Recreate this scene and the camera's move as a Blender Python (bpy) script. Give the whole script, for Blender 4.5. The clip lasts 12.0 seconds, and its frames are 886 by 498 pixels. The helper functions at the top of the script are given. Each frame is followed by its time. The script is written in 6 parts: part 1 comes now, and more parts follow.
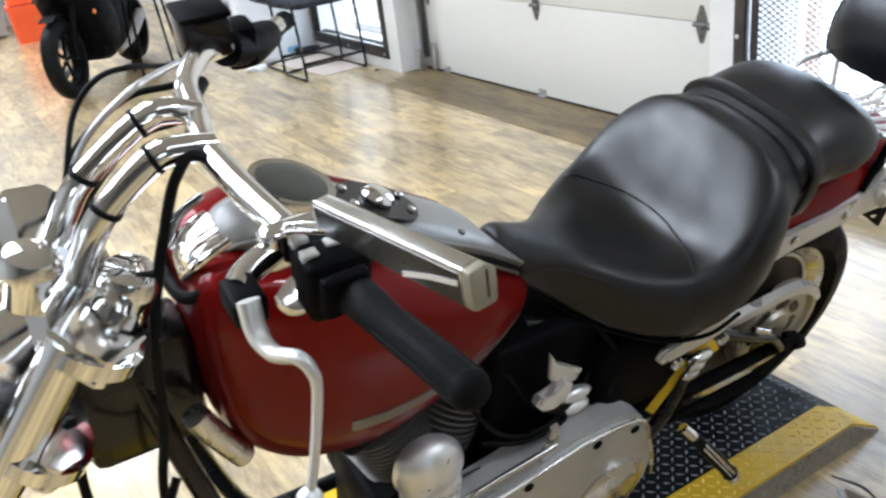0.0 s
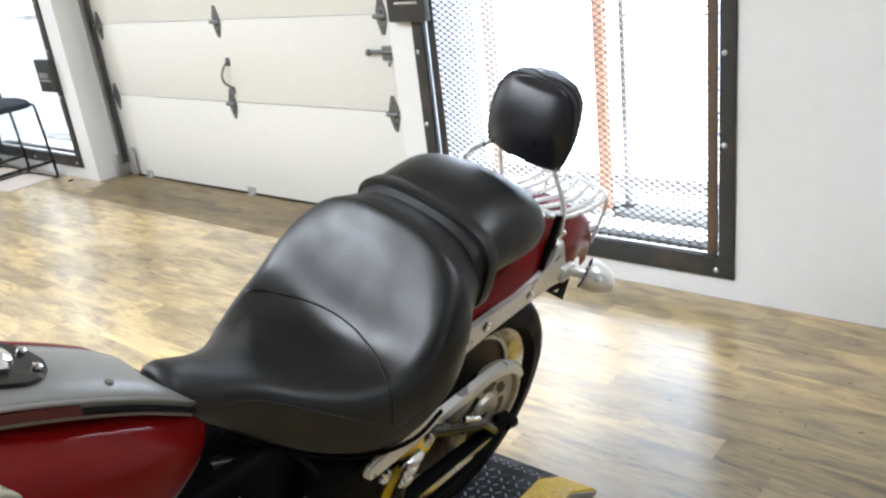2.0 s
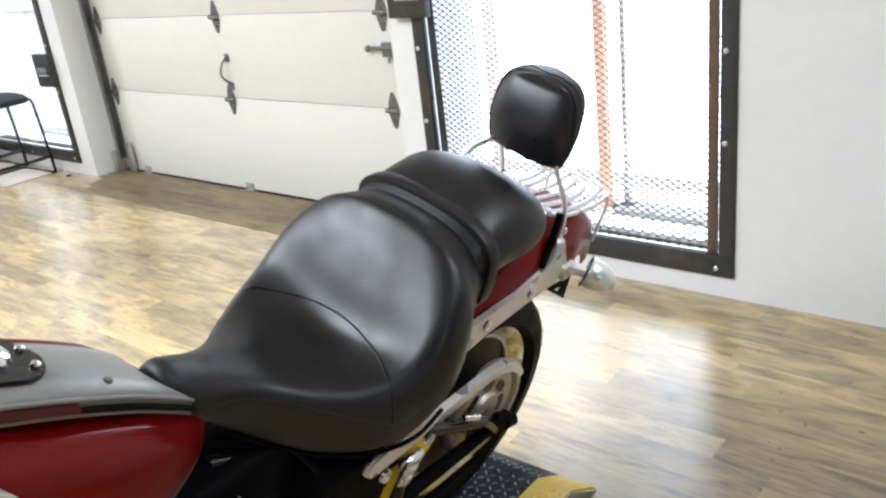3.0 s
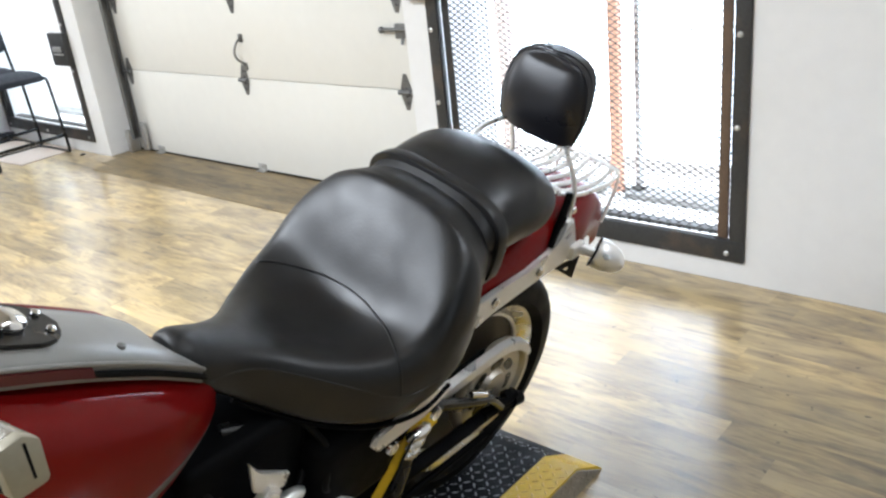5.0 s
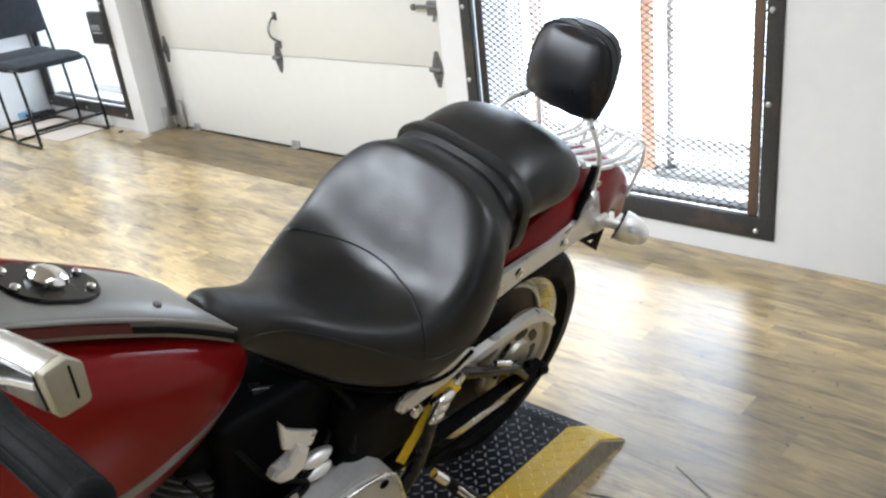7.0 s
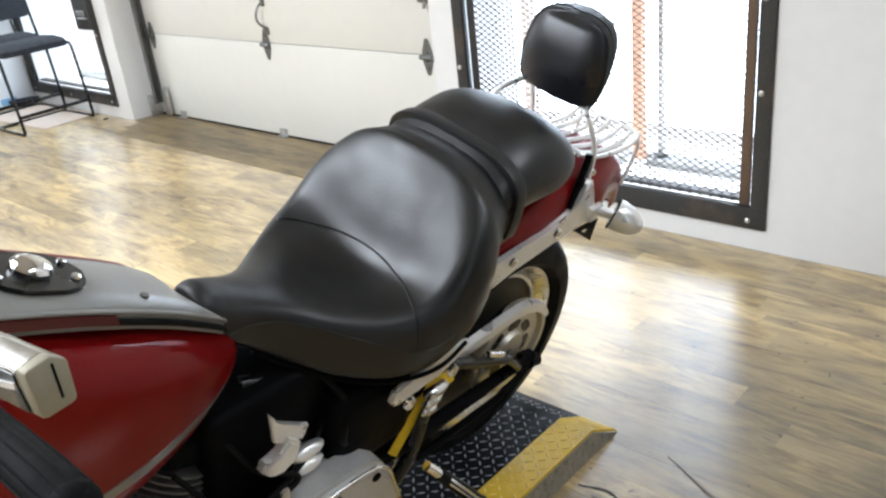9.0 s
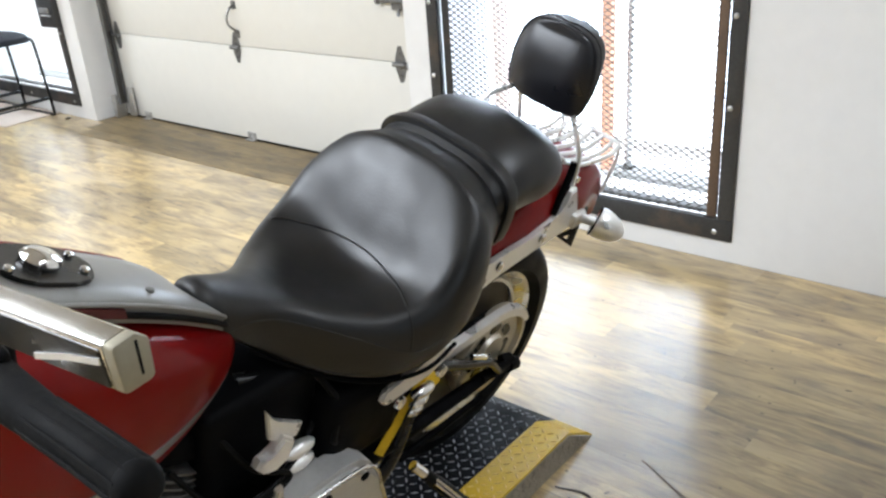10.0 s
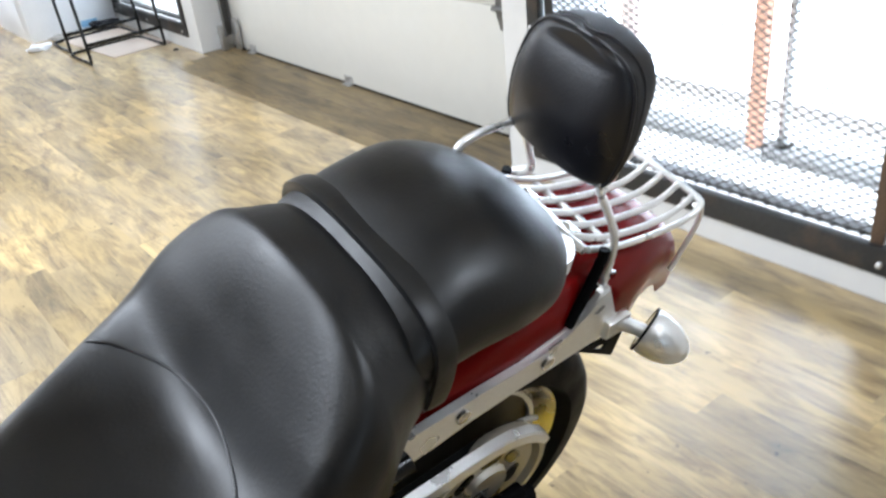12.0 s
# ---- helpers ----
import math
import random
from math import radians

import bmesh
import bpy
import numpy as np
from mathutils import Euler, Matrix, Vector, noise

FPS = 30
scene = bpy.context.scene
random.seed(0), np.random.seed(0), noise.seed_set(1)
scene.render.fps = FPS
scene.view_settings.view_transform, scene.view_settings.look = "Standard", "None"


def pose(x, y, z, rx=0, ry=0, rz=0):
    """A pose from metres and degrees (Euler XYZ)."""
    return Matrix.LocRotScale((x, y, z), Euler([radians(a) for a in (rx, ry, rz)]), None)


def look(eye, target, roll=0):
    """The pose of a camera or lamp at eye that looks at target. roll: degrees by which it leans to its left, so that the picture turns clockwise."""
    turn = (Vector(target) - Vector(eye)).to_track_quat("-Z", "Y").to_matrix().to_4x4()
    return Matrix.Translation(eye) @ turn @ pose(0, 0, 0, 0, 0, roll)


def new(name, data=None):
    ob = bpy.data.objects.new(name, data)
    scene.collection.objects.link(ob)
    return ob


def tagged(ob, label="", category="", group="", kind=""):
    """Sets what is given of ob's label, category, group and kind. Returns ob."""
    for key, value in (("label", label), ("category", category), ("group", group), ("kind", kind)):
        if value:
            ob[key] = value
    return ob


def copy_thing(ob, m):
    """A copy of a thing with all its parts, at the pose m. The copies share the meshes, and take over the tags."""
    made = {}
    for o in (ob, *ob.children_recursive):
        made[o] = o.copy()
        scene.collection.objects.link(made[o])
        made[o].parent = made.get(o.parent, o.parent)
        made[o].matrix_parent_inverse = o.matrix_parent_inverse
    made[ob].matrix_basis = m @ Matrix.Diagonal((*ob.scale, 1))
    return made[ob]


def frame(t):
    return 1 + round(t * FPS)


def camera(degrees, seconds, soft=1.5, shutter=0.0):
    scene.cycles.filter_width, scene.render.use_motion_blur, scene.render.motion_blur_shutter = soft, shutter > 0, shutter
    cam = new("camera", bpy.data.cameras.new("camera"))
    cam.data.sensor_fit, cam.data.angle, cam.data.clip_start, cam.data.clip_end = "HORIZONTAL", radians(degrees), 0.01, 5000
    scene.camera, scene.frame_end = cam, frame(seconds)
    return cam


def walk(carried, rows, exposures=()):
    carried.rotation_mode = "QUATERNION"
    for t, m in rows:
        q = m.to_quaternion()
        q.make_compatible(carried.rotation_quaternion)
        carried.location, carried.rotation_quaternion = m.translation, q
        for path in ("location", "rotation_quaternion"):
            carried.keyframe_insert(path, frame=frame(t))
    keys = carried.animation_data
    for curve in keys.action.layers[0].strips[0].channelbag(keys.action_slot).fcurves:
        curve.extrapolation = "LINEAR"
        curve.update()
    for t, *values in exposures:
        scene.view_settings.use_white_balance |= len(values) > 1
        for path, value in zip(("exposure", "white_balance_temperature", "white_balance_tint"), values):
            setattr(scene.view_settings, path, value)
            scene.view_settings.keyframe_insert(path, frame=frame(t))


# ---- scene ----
cam = camera(55.6, 12.0, soft=2.4, shutter=0.2)
PATH = [
    (0, (0.172, 0.242, 1.357), (1.045, 1.833, 0.516), -7.5),
    (0.2, (0.203, 0.242, 1.343), (1.162, 1.788, 0.513), -7.8),
    (0.4, (0.235, 0.245, 1.338), (1.287, 1.727, 0.502), -8.43),
    (0.5, (0.241, 0.243, 1.339), (1.338, 1.688, 0.497), -8.4),
    (0.8, (0.259, 0.24, 1.337), (1.478, 1.61, 0.539), -8.4),
    (1, (0.287, 0.242, 1.347), (1.559, 1.583, 0.584), -8.1),
    (1.5, (0.311, 0.254, 1.35), (1.67, 1.518, 0.605), -7.3),
    (2, (0.32, 0.258, 1.35), (1.713, 1.497, 0.624), -7.1),
    (2.5, (0.322, 0.264, 1.348), (1.717, 1.493, 0.61), -6.8),
    (3, (0.323, 0.268, 1.349), (1.716, 1.501, 0.616), -6.8),
    (5, (0.311, 0.255, 1.339), (1.675, 1.503, 0.577), -6.4),
    (5.5, (0.308, 0.25, 1.336), (1.658, 1.497, 0.549), -6.5),
    (6, (0.301, 0.236, 1.332), (1.618, 1.501, 0.517), -6.8),
    (6.5, (0.29, 0.218, 1.332), (1.59, 1.514, 0.538), -6.8),
    (8.5, (0.295, 0.235, 1.329), (1.587, 1.533, 0.526), -7),
    (9, (0.3, 0.243, 1.324), (1.607, 1.514, 0.502), -6.5),
    (9.5, (0.28, 0.251, 1.331), (1.616, 1.503, 0.526), -5.7),
    (10, (0.24, 0.272, 1.328), (1.622, 1.469, 0.517), -4.2),
    (10.2, (0.219, 0.287, 1.326), (1.628, 1.44, 0.498), -3.7),
    (10.3, (0.211, 0.274, 1.328), (1.637, 1.384, 0.471), -3.01),
    (10.5, (0.224, 0.288, 1.314), (1.66, 1.341, 0.402), -4.4),
    (10.6, (0.239, 0.29, 1.315), (1.661, 1.331, 0.369), -5.51),
    (10.7, (0.267, 0.293, 1.313), (1.659, 1.35, 0.34), -6.53),
    (10.8, (0.304, 0.302, 1.298), (1.688, 1.383, 0.34), -6.6),
    (10.9, (0.377, 0.303, 1.307), (1.735, 1.435, 0.372), -6.39),
    (11, (0.441, 0.311, 1.303), (1.797, 1.472, 0.402), -5.1),
    (11.1, (0.486, 0.305, 1.312), (1.792, 1.512, 0.397), -4.65),
    (11.2, (0.537, 0.324, 1.322), (1.818, 1.57, 0.421), -3.6),
    (11.3, (0.569, 0.317, 1.34), (1.815, 1.602, 0.449), -5.25),
    (11.4, (0.63, 0.335, 1.318), (1.818, 1.662, 0.409), -6.84),
    (11.5, (0.68, 0.356, 1.318), (1.852, 1.707, 0.424), -6.4),
    (11.6, (0.721, 0.385, 1.319), (1.874, 1.751, 0.421), -5.9),
    (11.7, (0.76, 0.408, 1.322), (1.88, 1.791, 0.41), -4.98),
    (11.8, (0.824, 0.453, 1.306), (1.936, 1.865, 0.428), -2.66),
    (11.9, (0.877, 0.465, 1.324), (1.965, 1.878, 0.42), -3.75),
    (12, (0.952, 0.501, 1.312), (1.979, 1.921, 0.348), -6.6),
]
walk(cam, [(t, look(eye, target, roll)) for t, eye, target, roll in PATH], [(0, -0.28, 6050, 8), (0.6, -0.2, 6250, 8), (1.0, -0.14, 6300, 8), (2.0, -0.14, 6300, 8), (8.5, -0.14, 6300, 8), (10.2, -0.14, 6350, 8), (10.6, -0.15, 6450, 9), (11.2, -0.16, 6200, 8), (12, -0.24, 6150, 8)])

# ---- world and light ----
world = bpy.data.worlds.new("world")
scene.world = world
world.use_nodes = True
wn = world.node_tree.nodes
sky = wn.new("ShaderNodeTexSky")
sky.sky_type = "NISHITA"
sky.sun_disc = False
sky.sun_elevation = radians(80)
sky.sun_rotation = radians(90)
world.node_tree.links.new(sky.outputs[0], wn["Background"].inputs[0])
wn["Background"].inputs[1].default_value = 0.12

sun_data = bpy.data.lights.new("sun", "SUN")
sun_data.energy, sun_data.angle, sun_data.color = 4.5, radians(12), (1.0, 0.97, 0.93)
sun = new("sun", sun_data)
sun.matrix_world = look((2.1, 0, 12), (0, 0, 0))


def area_lamp(name, eye, target, sx, sy, watts, colour):
    d = bpy.data.lights.new(name, "AREA")
    d.shape, d.size, d.size_y, d.energy, d.color = "RECTANGLE", sx, sy, watts, colour
    ob = new(name, d)
    ob.matrix_world = look(eye, target)
    return ob


# daylight beyond the two glazed openings, and unseen lamps added behind and overhead
area_lamp("window_daylight", (4.05, 1.9, 1.33), (0.0, 1.9, 1.33), 3.6, 2.6, 310, (0.70, 0.83, 1.0))
area_lamp("window_daylight", (4.05, 6.4, 1.33), (0.0, 6.4, 1.33), 3.0, 2.6, 145, (0.68, 0.84, 1.0))
# weak lamp at an unseen opening assumed in the south wall
area_lamp("window_daylight", (-0.15, -3.25, 1.6), (-0.15, 3.0, 0.9), 0.9, 1.2, 8, (0.85, 0.93, 1.0))
# unseen ceiling lamps: the first makes the seat's sheen, the rest are fill
for lx, ly, sx, sy, watts in ((-1.2, 3.0, 3.2, 2.4, 430), (2.2, -0.5, 1.2, 0.3, 48), (1.3, -0.9, 1.2, 0.6, 7), (2.0, 5.6, 0.6, 1.2, 15), (0.6, 8.2, 0.6, 1.2, 155), (-0.9, 10.6, 0.6, 1.2, 270)):
    area_lamp("unseen_ceiling_light", (lx, ly, 3.05), (lx, ly + 0.0001, 0), sx, sy, watts, (0.90, 0.945, 1.03))
# small unseen lamps, added for glints on the chrome
for lx, ly in ((-1.2, 0.2), (0.6, -1.6)):
    area_lamp("unseen_glint_light", (lx, ly, 3.05), (lx, ly, 0), 0.06, 0.5, 7, (0.90, 0.935, 1.0))

# ---- materials ----


def mat(name, colour, rough=0.5, metal=0.0, var=0.06, scale=8.0, bump=0.0, bump_scale=60.0, coat=0.0, rough_var=0.1, stretch=(1, 1, 1), dirt=None, dirt_amt=0.0, spec=0.5):
    """A surface with tone variation at two scales, uneven gloss and fine relief."""
    m = bpy.data.materials.new(name)
    m.use_nodes = True
    nt = m.node_tree
    N, Lk = nt.nodes, nt.links
    b = N["Principled BSDF"]
    b.inputs["Metallic"].default_value = metal
    b.inputs["Coat Weight"].default_value = coat
    b.inputs["Coat Roughness"].default_value = 0.035
    b.inputs["Specular IOR Level"].default_value = spec
    tc = N.new("ShaderNodeTexCoord")
    mp = N.new("ShaderNodeMapping")
    mp.inputs["Scale"].default_value = stretch
    Lk.new(tc.outputs["Object"], mp.inputs[0])
    n1 = N.new("ShaderNodeTexNoise")
    n1.inputs["Scale"].default_value = scale
    n1.inputs["Detail"].default_value = 5
    n2 = N.new("ShaderNodeTexNoise")
    n2.inputs["Scale"].default_value = scale * 9
    n2.inputs["Detail"].default_value = 3
    Lk.new(mp.outputs[0], n1.inputs[0])
    Lk.new(mp.outputs[0], n2.inputs[0])
    add = N.new("ShaderNodeMath")
    add.operation = "ADD"
    Lk.new(n1.outputs[0], add.inputs[0])
    Lk.new(n2.outputs[0], add.inputs[1])
    rng = N.new("ShaderNodeMapRange")
    rng.inputs[1].default_value, rng.inputs[2].default_value = 0.6, 1.4
    rng.inputs[3].default_value, rng.inputs[4].default_value = 1 - var, 1 + var
    Lk.new(add.outputs[0], rng.inputs[0])
    mul = N.new("ShaderNodeVectorMath")
    mul.operation = "SCALE"
    mul.inputs[0].default_value = colour[:3]
    Lk.new(rng.outputs[0], mul.inputs["Scale"])
    last = mul.outputs[0]
    if dirt:
        n3 = N.new("ShaderNodeTexNoise")
        n3.inputs["Scale"].default_value = scale * 0.7
        n3.inputs["Detail"].default_value = 8
        n3.inputs["Roughness"].default_value = 0.7
        Lk.new(mp.outputs[0], n3.inputs[0])
        r3 = N.new("ShaderNodeMapRange")
        r3.inputs[1].default_value, r3.inputs[2].default_value = 0.52, 0.72
        r3.inputs[3].default_value, r3.inputs[4].default_value = 0, dirt_amt
        Lk.new(n3.outputs[0], r3.inputs[0])
        mx = N.new("ShaderNodeMix")
        mx.data_type = "RGBA"
        mx.inputs[7].default_value = (*dirt, 1)
        Lk.new(r3.outputs[0], mx.inputs[0])
        Lk.new(last, mx.inputs[6])
        last = mx.outputs[2]
    Lk.new(last, b.inputs["Base Color"])
    rr = N.new("ShaderNodeMapRange")
    rr.inputs[1].default_value, rr.inputs[2].default_value = 0.35, 0.65
    rr.inputs[3].default_value, rr.inputs[4].default_value = max(0.02, rough - rough_var), min(1, rough + rough_var)
    Lk.new(n1.outputs[0], rr.inputs[0])
    Lk.new(rr.outputs[0], b.inputs["Roughness"])
    if bump > 0:
        n4 = N.new("ShaderNodeTexNoise")
        n4.inputs["Scale"].default_value = bump_scale
        n4.inputs["Detail"].default_value = 6
        Lk.new(mp.outputs[0], n4.inputs[0])
        bp = N.new("ShaderNodeBump")
        bp.inputs["Strength"].default_value = bump
        bp.inputs["Distance"].default_value = 0.004
        Lk.new(n4.outputs[0], bp.inputs["Height"])
        Lk.new(bp.outputs[0], b.inputs["Normal"])
    return m


def wood_mat(name, light, dark, grey, rough, coat=0.0):
    """Printed vinyl plank: long grain, cloudy bands of tone, each piece with its own tint."""
    m = bpy.data.materials.new(name)
    m.use_nodes = True
    nt = m.node_tree
    N, Lk = nt.nodes, nt.links
    b = N["Principled BSDF"]
    tc = N.new("ShaderNodeTexCoord")
    oi = N.new("ShaderNodeObjectInfo")
    geo = N.new("ShaderNodeNewGeometry")
    rnd = N.new("ShaderNodeMath")
    rnd.operation = "ADD"
    Lk.new(oi.outputs["Random"], rnd.inputs[0])
    Lk.new(geo.outputs["Random Per Island"], rnd.inputs[1])
    off = N.new("ShaderNodeCombineXYZ")
    sc = N.new("ShaderNodeMath")
    sc.operation = "MULTIPLY"
    sc.inputs[1].default_value = 37.0
    Lk.new(rnd.outputs[0], sc.inputs[0])
    Lk.new(sc.outputs[0], off.inputs[2])
    Lk.new(sc.outputs[0], off.inputs[1])
    addv = N.new("ShaderNodeVectorMath")
    Lk.new(tc.outputs["Object"], addv.inputs[0])
    Lk.new(off.outputs[0], addv.inputs[1])

    def noisy(scale_vec, scale, detail, rough_n=0.6, dist=0.0):
        mp = N.new("ShaderNodeMapping")
        mp.inputs["Scale"].default_value = scale_vec
        Lk.new(addv.outputs[0], mp.inputs[0])
        n = N.new("ShaderNodeTexNoise")
        n.inputs["Scale"].default_value, n.inputs["Detail"].default_value = scale, detail
        n.inputs["Roughness"].default_value, n.inputs["Distortion"].default_value = rough_n, dist
        Lk.new(mp.outputs[0], n.inputs[0])
        return n.outputs[0]

    grain = noisy((10, 1.2, 1), 5.0, 7, 0.68, 1.0)
    band = noisy((3.2, 0.8, 1), 3.2, 5, 0.6, 1.4)
    blot = noisy((1.6, 0.9, 1), 2.8, 4)
    speck = noisy((1.0, 0.8, 1), 34.0, 2)
    ramp = N.new("ShaderNodeValToRGB")
    ramp.color_ramp.elements[0].color, ramp.color_ramp.elements[0].position = (*dark, 1), 0.37
    ramp.color_ramp.elements[1].color, ramp.color_ramp.elements[1].position = (*light, 1), 0.57
    mixv = N.new("ShaderNodeMath")
    mixv.operation = "MULTIPLY_ADD"
    mixv.inputs[1].default_value = 0.45
    Lk.new(grain, mixv.inputs[0])
    half = N.new("ShaderNodeMath")
    half.operation = "MULTIPLY"
    half.inputs[1].default_value = 0.55
    Lk.new(band, half.inputs[0])
    Lk.new(half.outputs[0], mixv.inputs[2])
    Lk.new(mixv.outputs[0], ramp.inputs[0])
    g = N.new("ShaderNodeMapRange")
    g.inputs[1].default_value, g.inputs[2].default_value = 0.42, 0.68
    g.inputs[3].default_value, g.inputs[4].default_value = 0.0, 0.42
    Lk.new(blot, g.inputs[0])
    mx = N.new("ShaderNodeMix")
    mx.data_type = "RGBA"
    mx.inputs[7].default_value = (*grey, 1)
    Lk.new(g.outputs[0], mx.inputs[0])
    Lk.new(ramp.outputs[0], mx.inputs[6])
    wide = N.new("ShaderNodeTexNoise")
    wide.inputs["Scale"].default_value, wide.inputs["Detail"].default_value = 2.2, 5
    wmap = N.new("ShaderNodeMapping")
    wmap.inputs["Scale"].default_value = (1.0, 0.55, 1.0)
    Lk.new(geo.outputs["Position"], wmap.inputs[0])
    Lk.new(wmap.outputs[0], wide.inputs[0])
    wr = N.new("ShaderNodeMapRange")
    wr.inputs[1].default_value, wr.inputs[2].default_value = 0.35, 0.62
    wr.inputs[3].default_value, wr.inputs[4].default_value = 0.72, 1.08
    Lk.new(wide.outputs[0], wr.inputs[0])
    tint = N.new("ShaderNodeMapRange")
    tint.inputs[3].default_value, tint.inputs[4].default_value = 0.70, 1.18
    fr = N.new("ShaderNodeMath")
    fr.operation = "FRACT"
    Lk.new(rnd.outputs[0], fr.inputs[0])
    Lk.new(fr.outputs[0], tint.inputs[0])
    tm = N.new("ShaderNodeVectorMath")
    tm.operation = "SCALE"
    Lk.new(mx.outputs[2], tm.inputs[0])
    tw = N.new("ShaderNodeMath")
    tw.operation = "MULTIPLY"
    Lk.new(tint.outputs[0], tw.inputs[0])
    Lk.new(wr.outputs[0], tw.inputs[1])
    sp = N.new("ShaderNodeMapRange")
    sp.inputs[1].default_value, sp.inputs[2].default_value = 0.70, 0.76
    sp.inputs[3].default_value, sp.inputs[4].default_value = 1.0, 0.35
    Lk.new(speck, sp.inputs[0])
    ts = N.new("ShaderNodeMath")
    ts.operation = "MULTIPLY"
    Lk.new(tw.outputs[0], ts.inputs[0])
    Lk.new(sp.outputs[0], ts.inputs[1])
    # a trodden, dirty patch near the corner, broken by noise, plus painted-in shade
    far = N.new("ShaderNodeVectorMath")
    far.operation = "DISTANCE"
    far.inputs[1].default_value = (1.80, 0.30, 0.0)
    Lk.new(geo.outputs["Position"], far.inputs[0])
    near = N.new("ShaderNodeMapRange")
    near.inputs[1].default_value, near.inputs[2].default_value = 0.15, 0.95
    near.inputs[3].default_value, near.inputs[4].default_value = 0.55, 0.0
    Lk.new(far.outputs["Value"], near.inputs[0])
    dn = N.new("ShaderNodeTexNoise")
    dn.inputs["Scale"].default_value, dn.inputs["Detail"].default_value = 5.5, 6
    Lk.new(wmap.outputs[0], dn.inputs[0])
    soil_shade = N.new("ShaderNodeMath")
    soil_shade.operation = "MULTIPLY_ADD"
    Lk.new(near.outputs[0], soil_shade.inputs[0])
    Lk.new(dn.outputs[0], soil_shade.inputs[1])
    soil_shade.inputs[2].default_value = 0.0
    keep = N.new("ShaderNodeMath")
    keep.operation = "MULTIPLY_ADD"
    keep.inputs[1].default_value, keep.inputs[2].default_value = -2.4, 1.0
    Lk.new(soil_shade.outputs[0], keep.inputs[0])
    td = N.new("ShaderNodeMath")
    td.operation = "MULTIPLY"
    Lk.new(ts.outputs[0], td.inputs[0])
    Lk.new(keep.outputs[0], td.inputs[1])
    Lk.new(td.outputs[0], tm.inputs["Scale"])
    Lk.new(tm.outputs[0], b.inputs["Base Color"])
    r = N.new("ShaderNodeMapRange")
    r.inputs[3].default_value, r.inputs[4].default_value = rough - 0.07, rough + 0.1
    Lk.new(grain, r.inputs[0])
    Lk.new(r.outputs[0], b.inputs["Roughness"])
    b.inputs["Coat Weight"].default_value = coat
    b.inputs["Coat Roughness"].default_value = 0.22
    b.inputs["Coat IOR"].default_value = 1.6
    bp = N.new("ShaderNodeBump")
    bp.inputs["Strength"].default_value = 0.10
    bp.inputs["Distance"].default_value = 0.002
    Lk.new(grain, bp.inputs["Height"])
    Lk.new(bp.outputs[0], b.inputs["Normal"])
    return m


def emit_mat(name, colour, strength):
    m = bpy.data.materials.new(name)
    m.use_nodes = True
    nt = m.node_tree
    nt.nodes.remove(nt.nodes["Principled BSDF"])
    e = nt.nodes.new("ShaderNodeEmission")
    e.inputs[0].default_value, e.inputs[1].default_value = (*colour, 1), strength
    nt.links.new(e.outputs[0], nt.nodes["Material Output"].inputs[0])
    return m


def glass_mat(name, tint=(1, 1, 1), rough=0.0):
    m = bpy.data.materials.new(name)
    m.use_nodes = True
    b = m.node_tree.nodes["Principled BSDF"]
    b.inputs["Base Color"].default_value = (*tint, 1)
    b.inputs["Transmission Weight"].default_value = 1
    b.inputs["Roughness"].default_value = rough
    b.inputs["IOR"].default_value = 1.45
    return m


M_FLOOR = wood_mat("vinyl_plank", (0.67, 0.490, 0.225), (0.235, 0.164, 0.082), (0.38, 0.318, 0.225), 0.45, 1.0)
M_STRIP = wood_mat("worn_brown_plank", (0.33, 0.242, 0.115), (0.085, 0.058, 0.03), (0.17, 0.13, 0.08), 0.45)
M_SUB = mat("floor_joint", (0.10, 0.08, 0.055), 0.9)
M_WALL = mat("white_wall_paint", (0.71, 0.705, 0.69), 0.6, var=0.03, scale=2.0, bump=0.12, bump_scale=140, dirt=(0.62, 0.60, 0.55), dirt_amt=0.25)
# unseen south wall, coloured near-black to keep the camera side dim
M_BACKWALL = mat("dimmed_back_wall", (0.10, 0.098, 0.095), 0.7, var=0.05, scale=2.0)
# unseen west wall, its grey chosen to dim reflections on the seat
M_SIDEWALL = mat("dimmed_side_wall", (0.24, 0.237, 0.232), 0.7, var=0.05, scale=2.0)
M_CEIL = mat("ceiling_paint", (0.46, 0.455, 0.45), 0.8, var=0.03, scale=1.5)
M_DOOR = mat("garage_door_paint", (0.70, 0.685, 0.63), 0.42, var=0.025, scale=1.6, bump=0.05, bump_scale=220, dirt=(0.7, 0.66, 0.56), dirt_amt=0.2)
M_STEEL = mat("dark_frame_steel", (0.034, 0.034, 0.033), 0.5, 0.2, var=0.25, scale=9, bump=0.15, dirt=(0.16, 0.10, 0.06), dirt_amt=0.35)
M_RUST = mat("rusty_steel", (0.13, 0.085, 0.055), 0.65, 0.2, var=0.3, scale=14, bump=0.2, dirt=(0.06, 0.05, 0.045), dirt_amt=0.6)
M_MESH = mat("expanded_mesh_steel", (0.085, 0.08, 0.075), 0.55, 0.4, var=0.2, scale=20)
M_ZINC = mat("zinc_hardware", (0.55, 0.55, 0.54), 0.38, 0.9, var=0.12, scale=30, dirt=(0.2, 0.19, 0.17), dirt_amt=0.5)
M_HINGE = mat("dull_galvanised_steel", (0.20, 0.20, 0.195), 0.45, 0.7, var=0.2, scale=30, dirt=(0.05, 0.05, 0.045), dirt_amt=0.6)
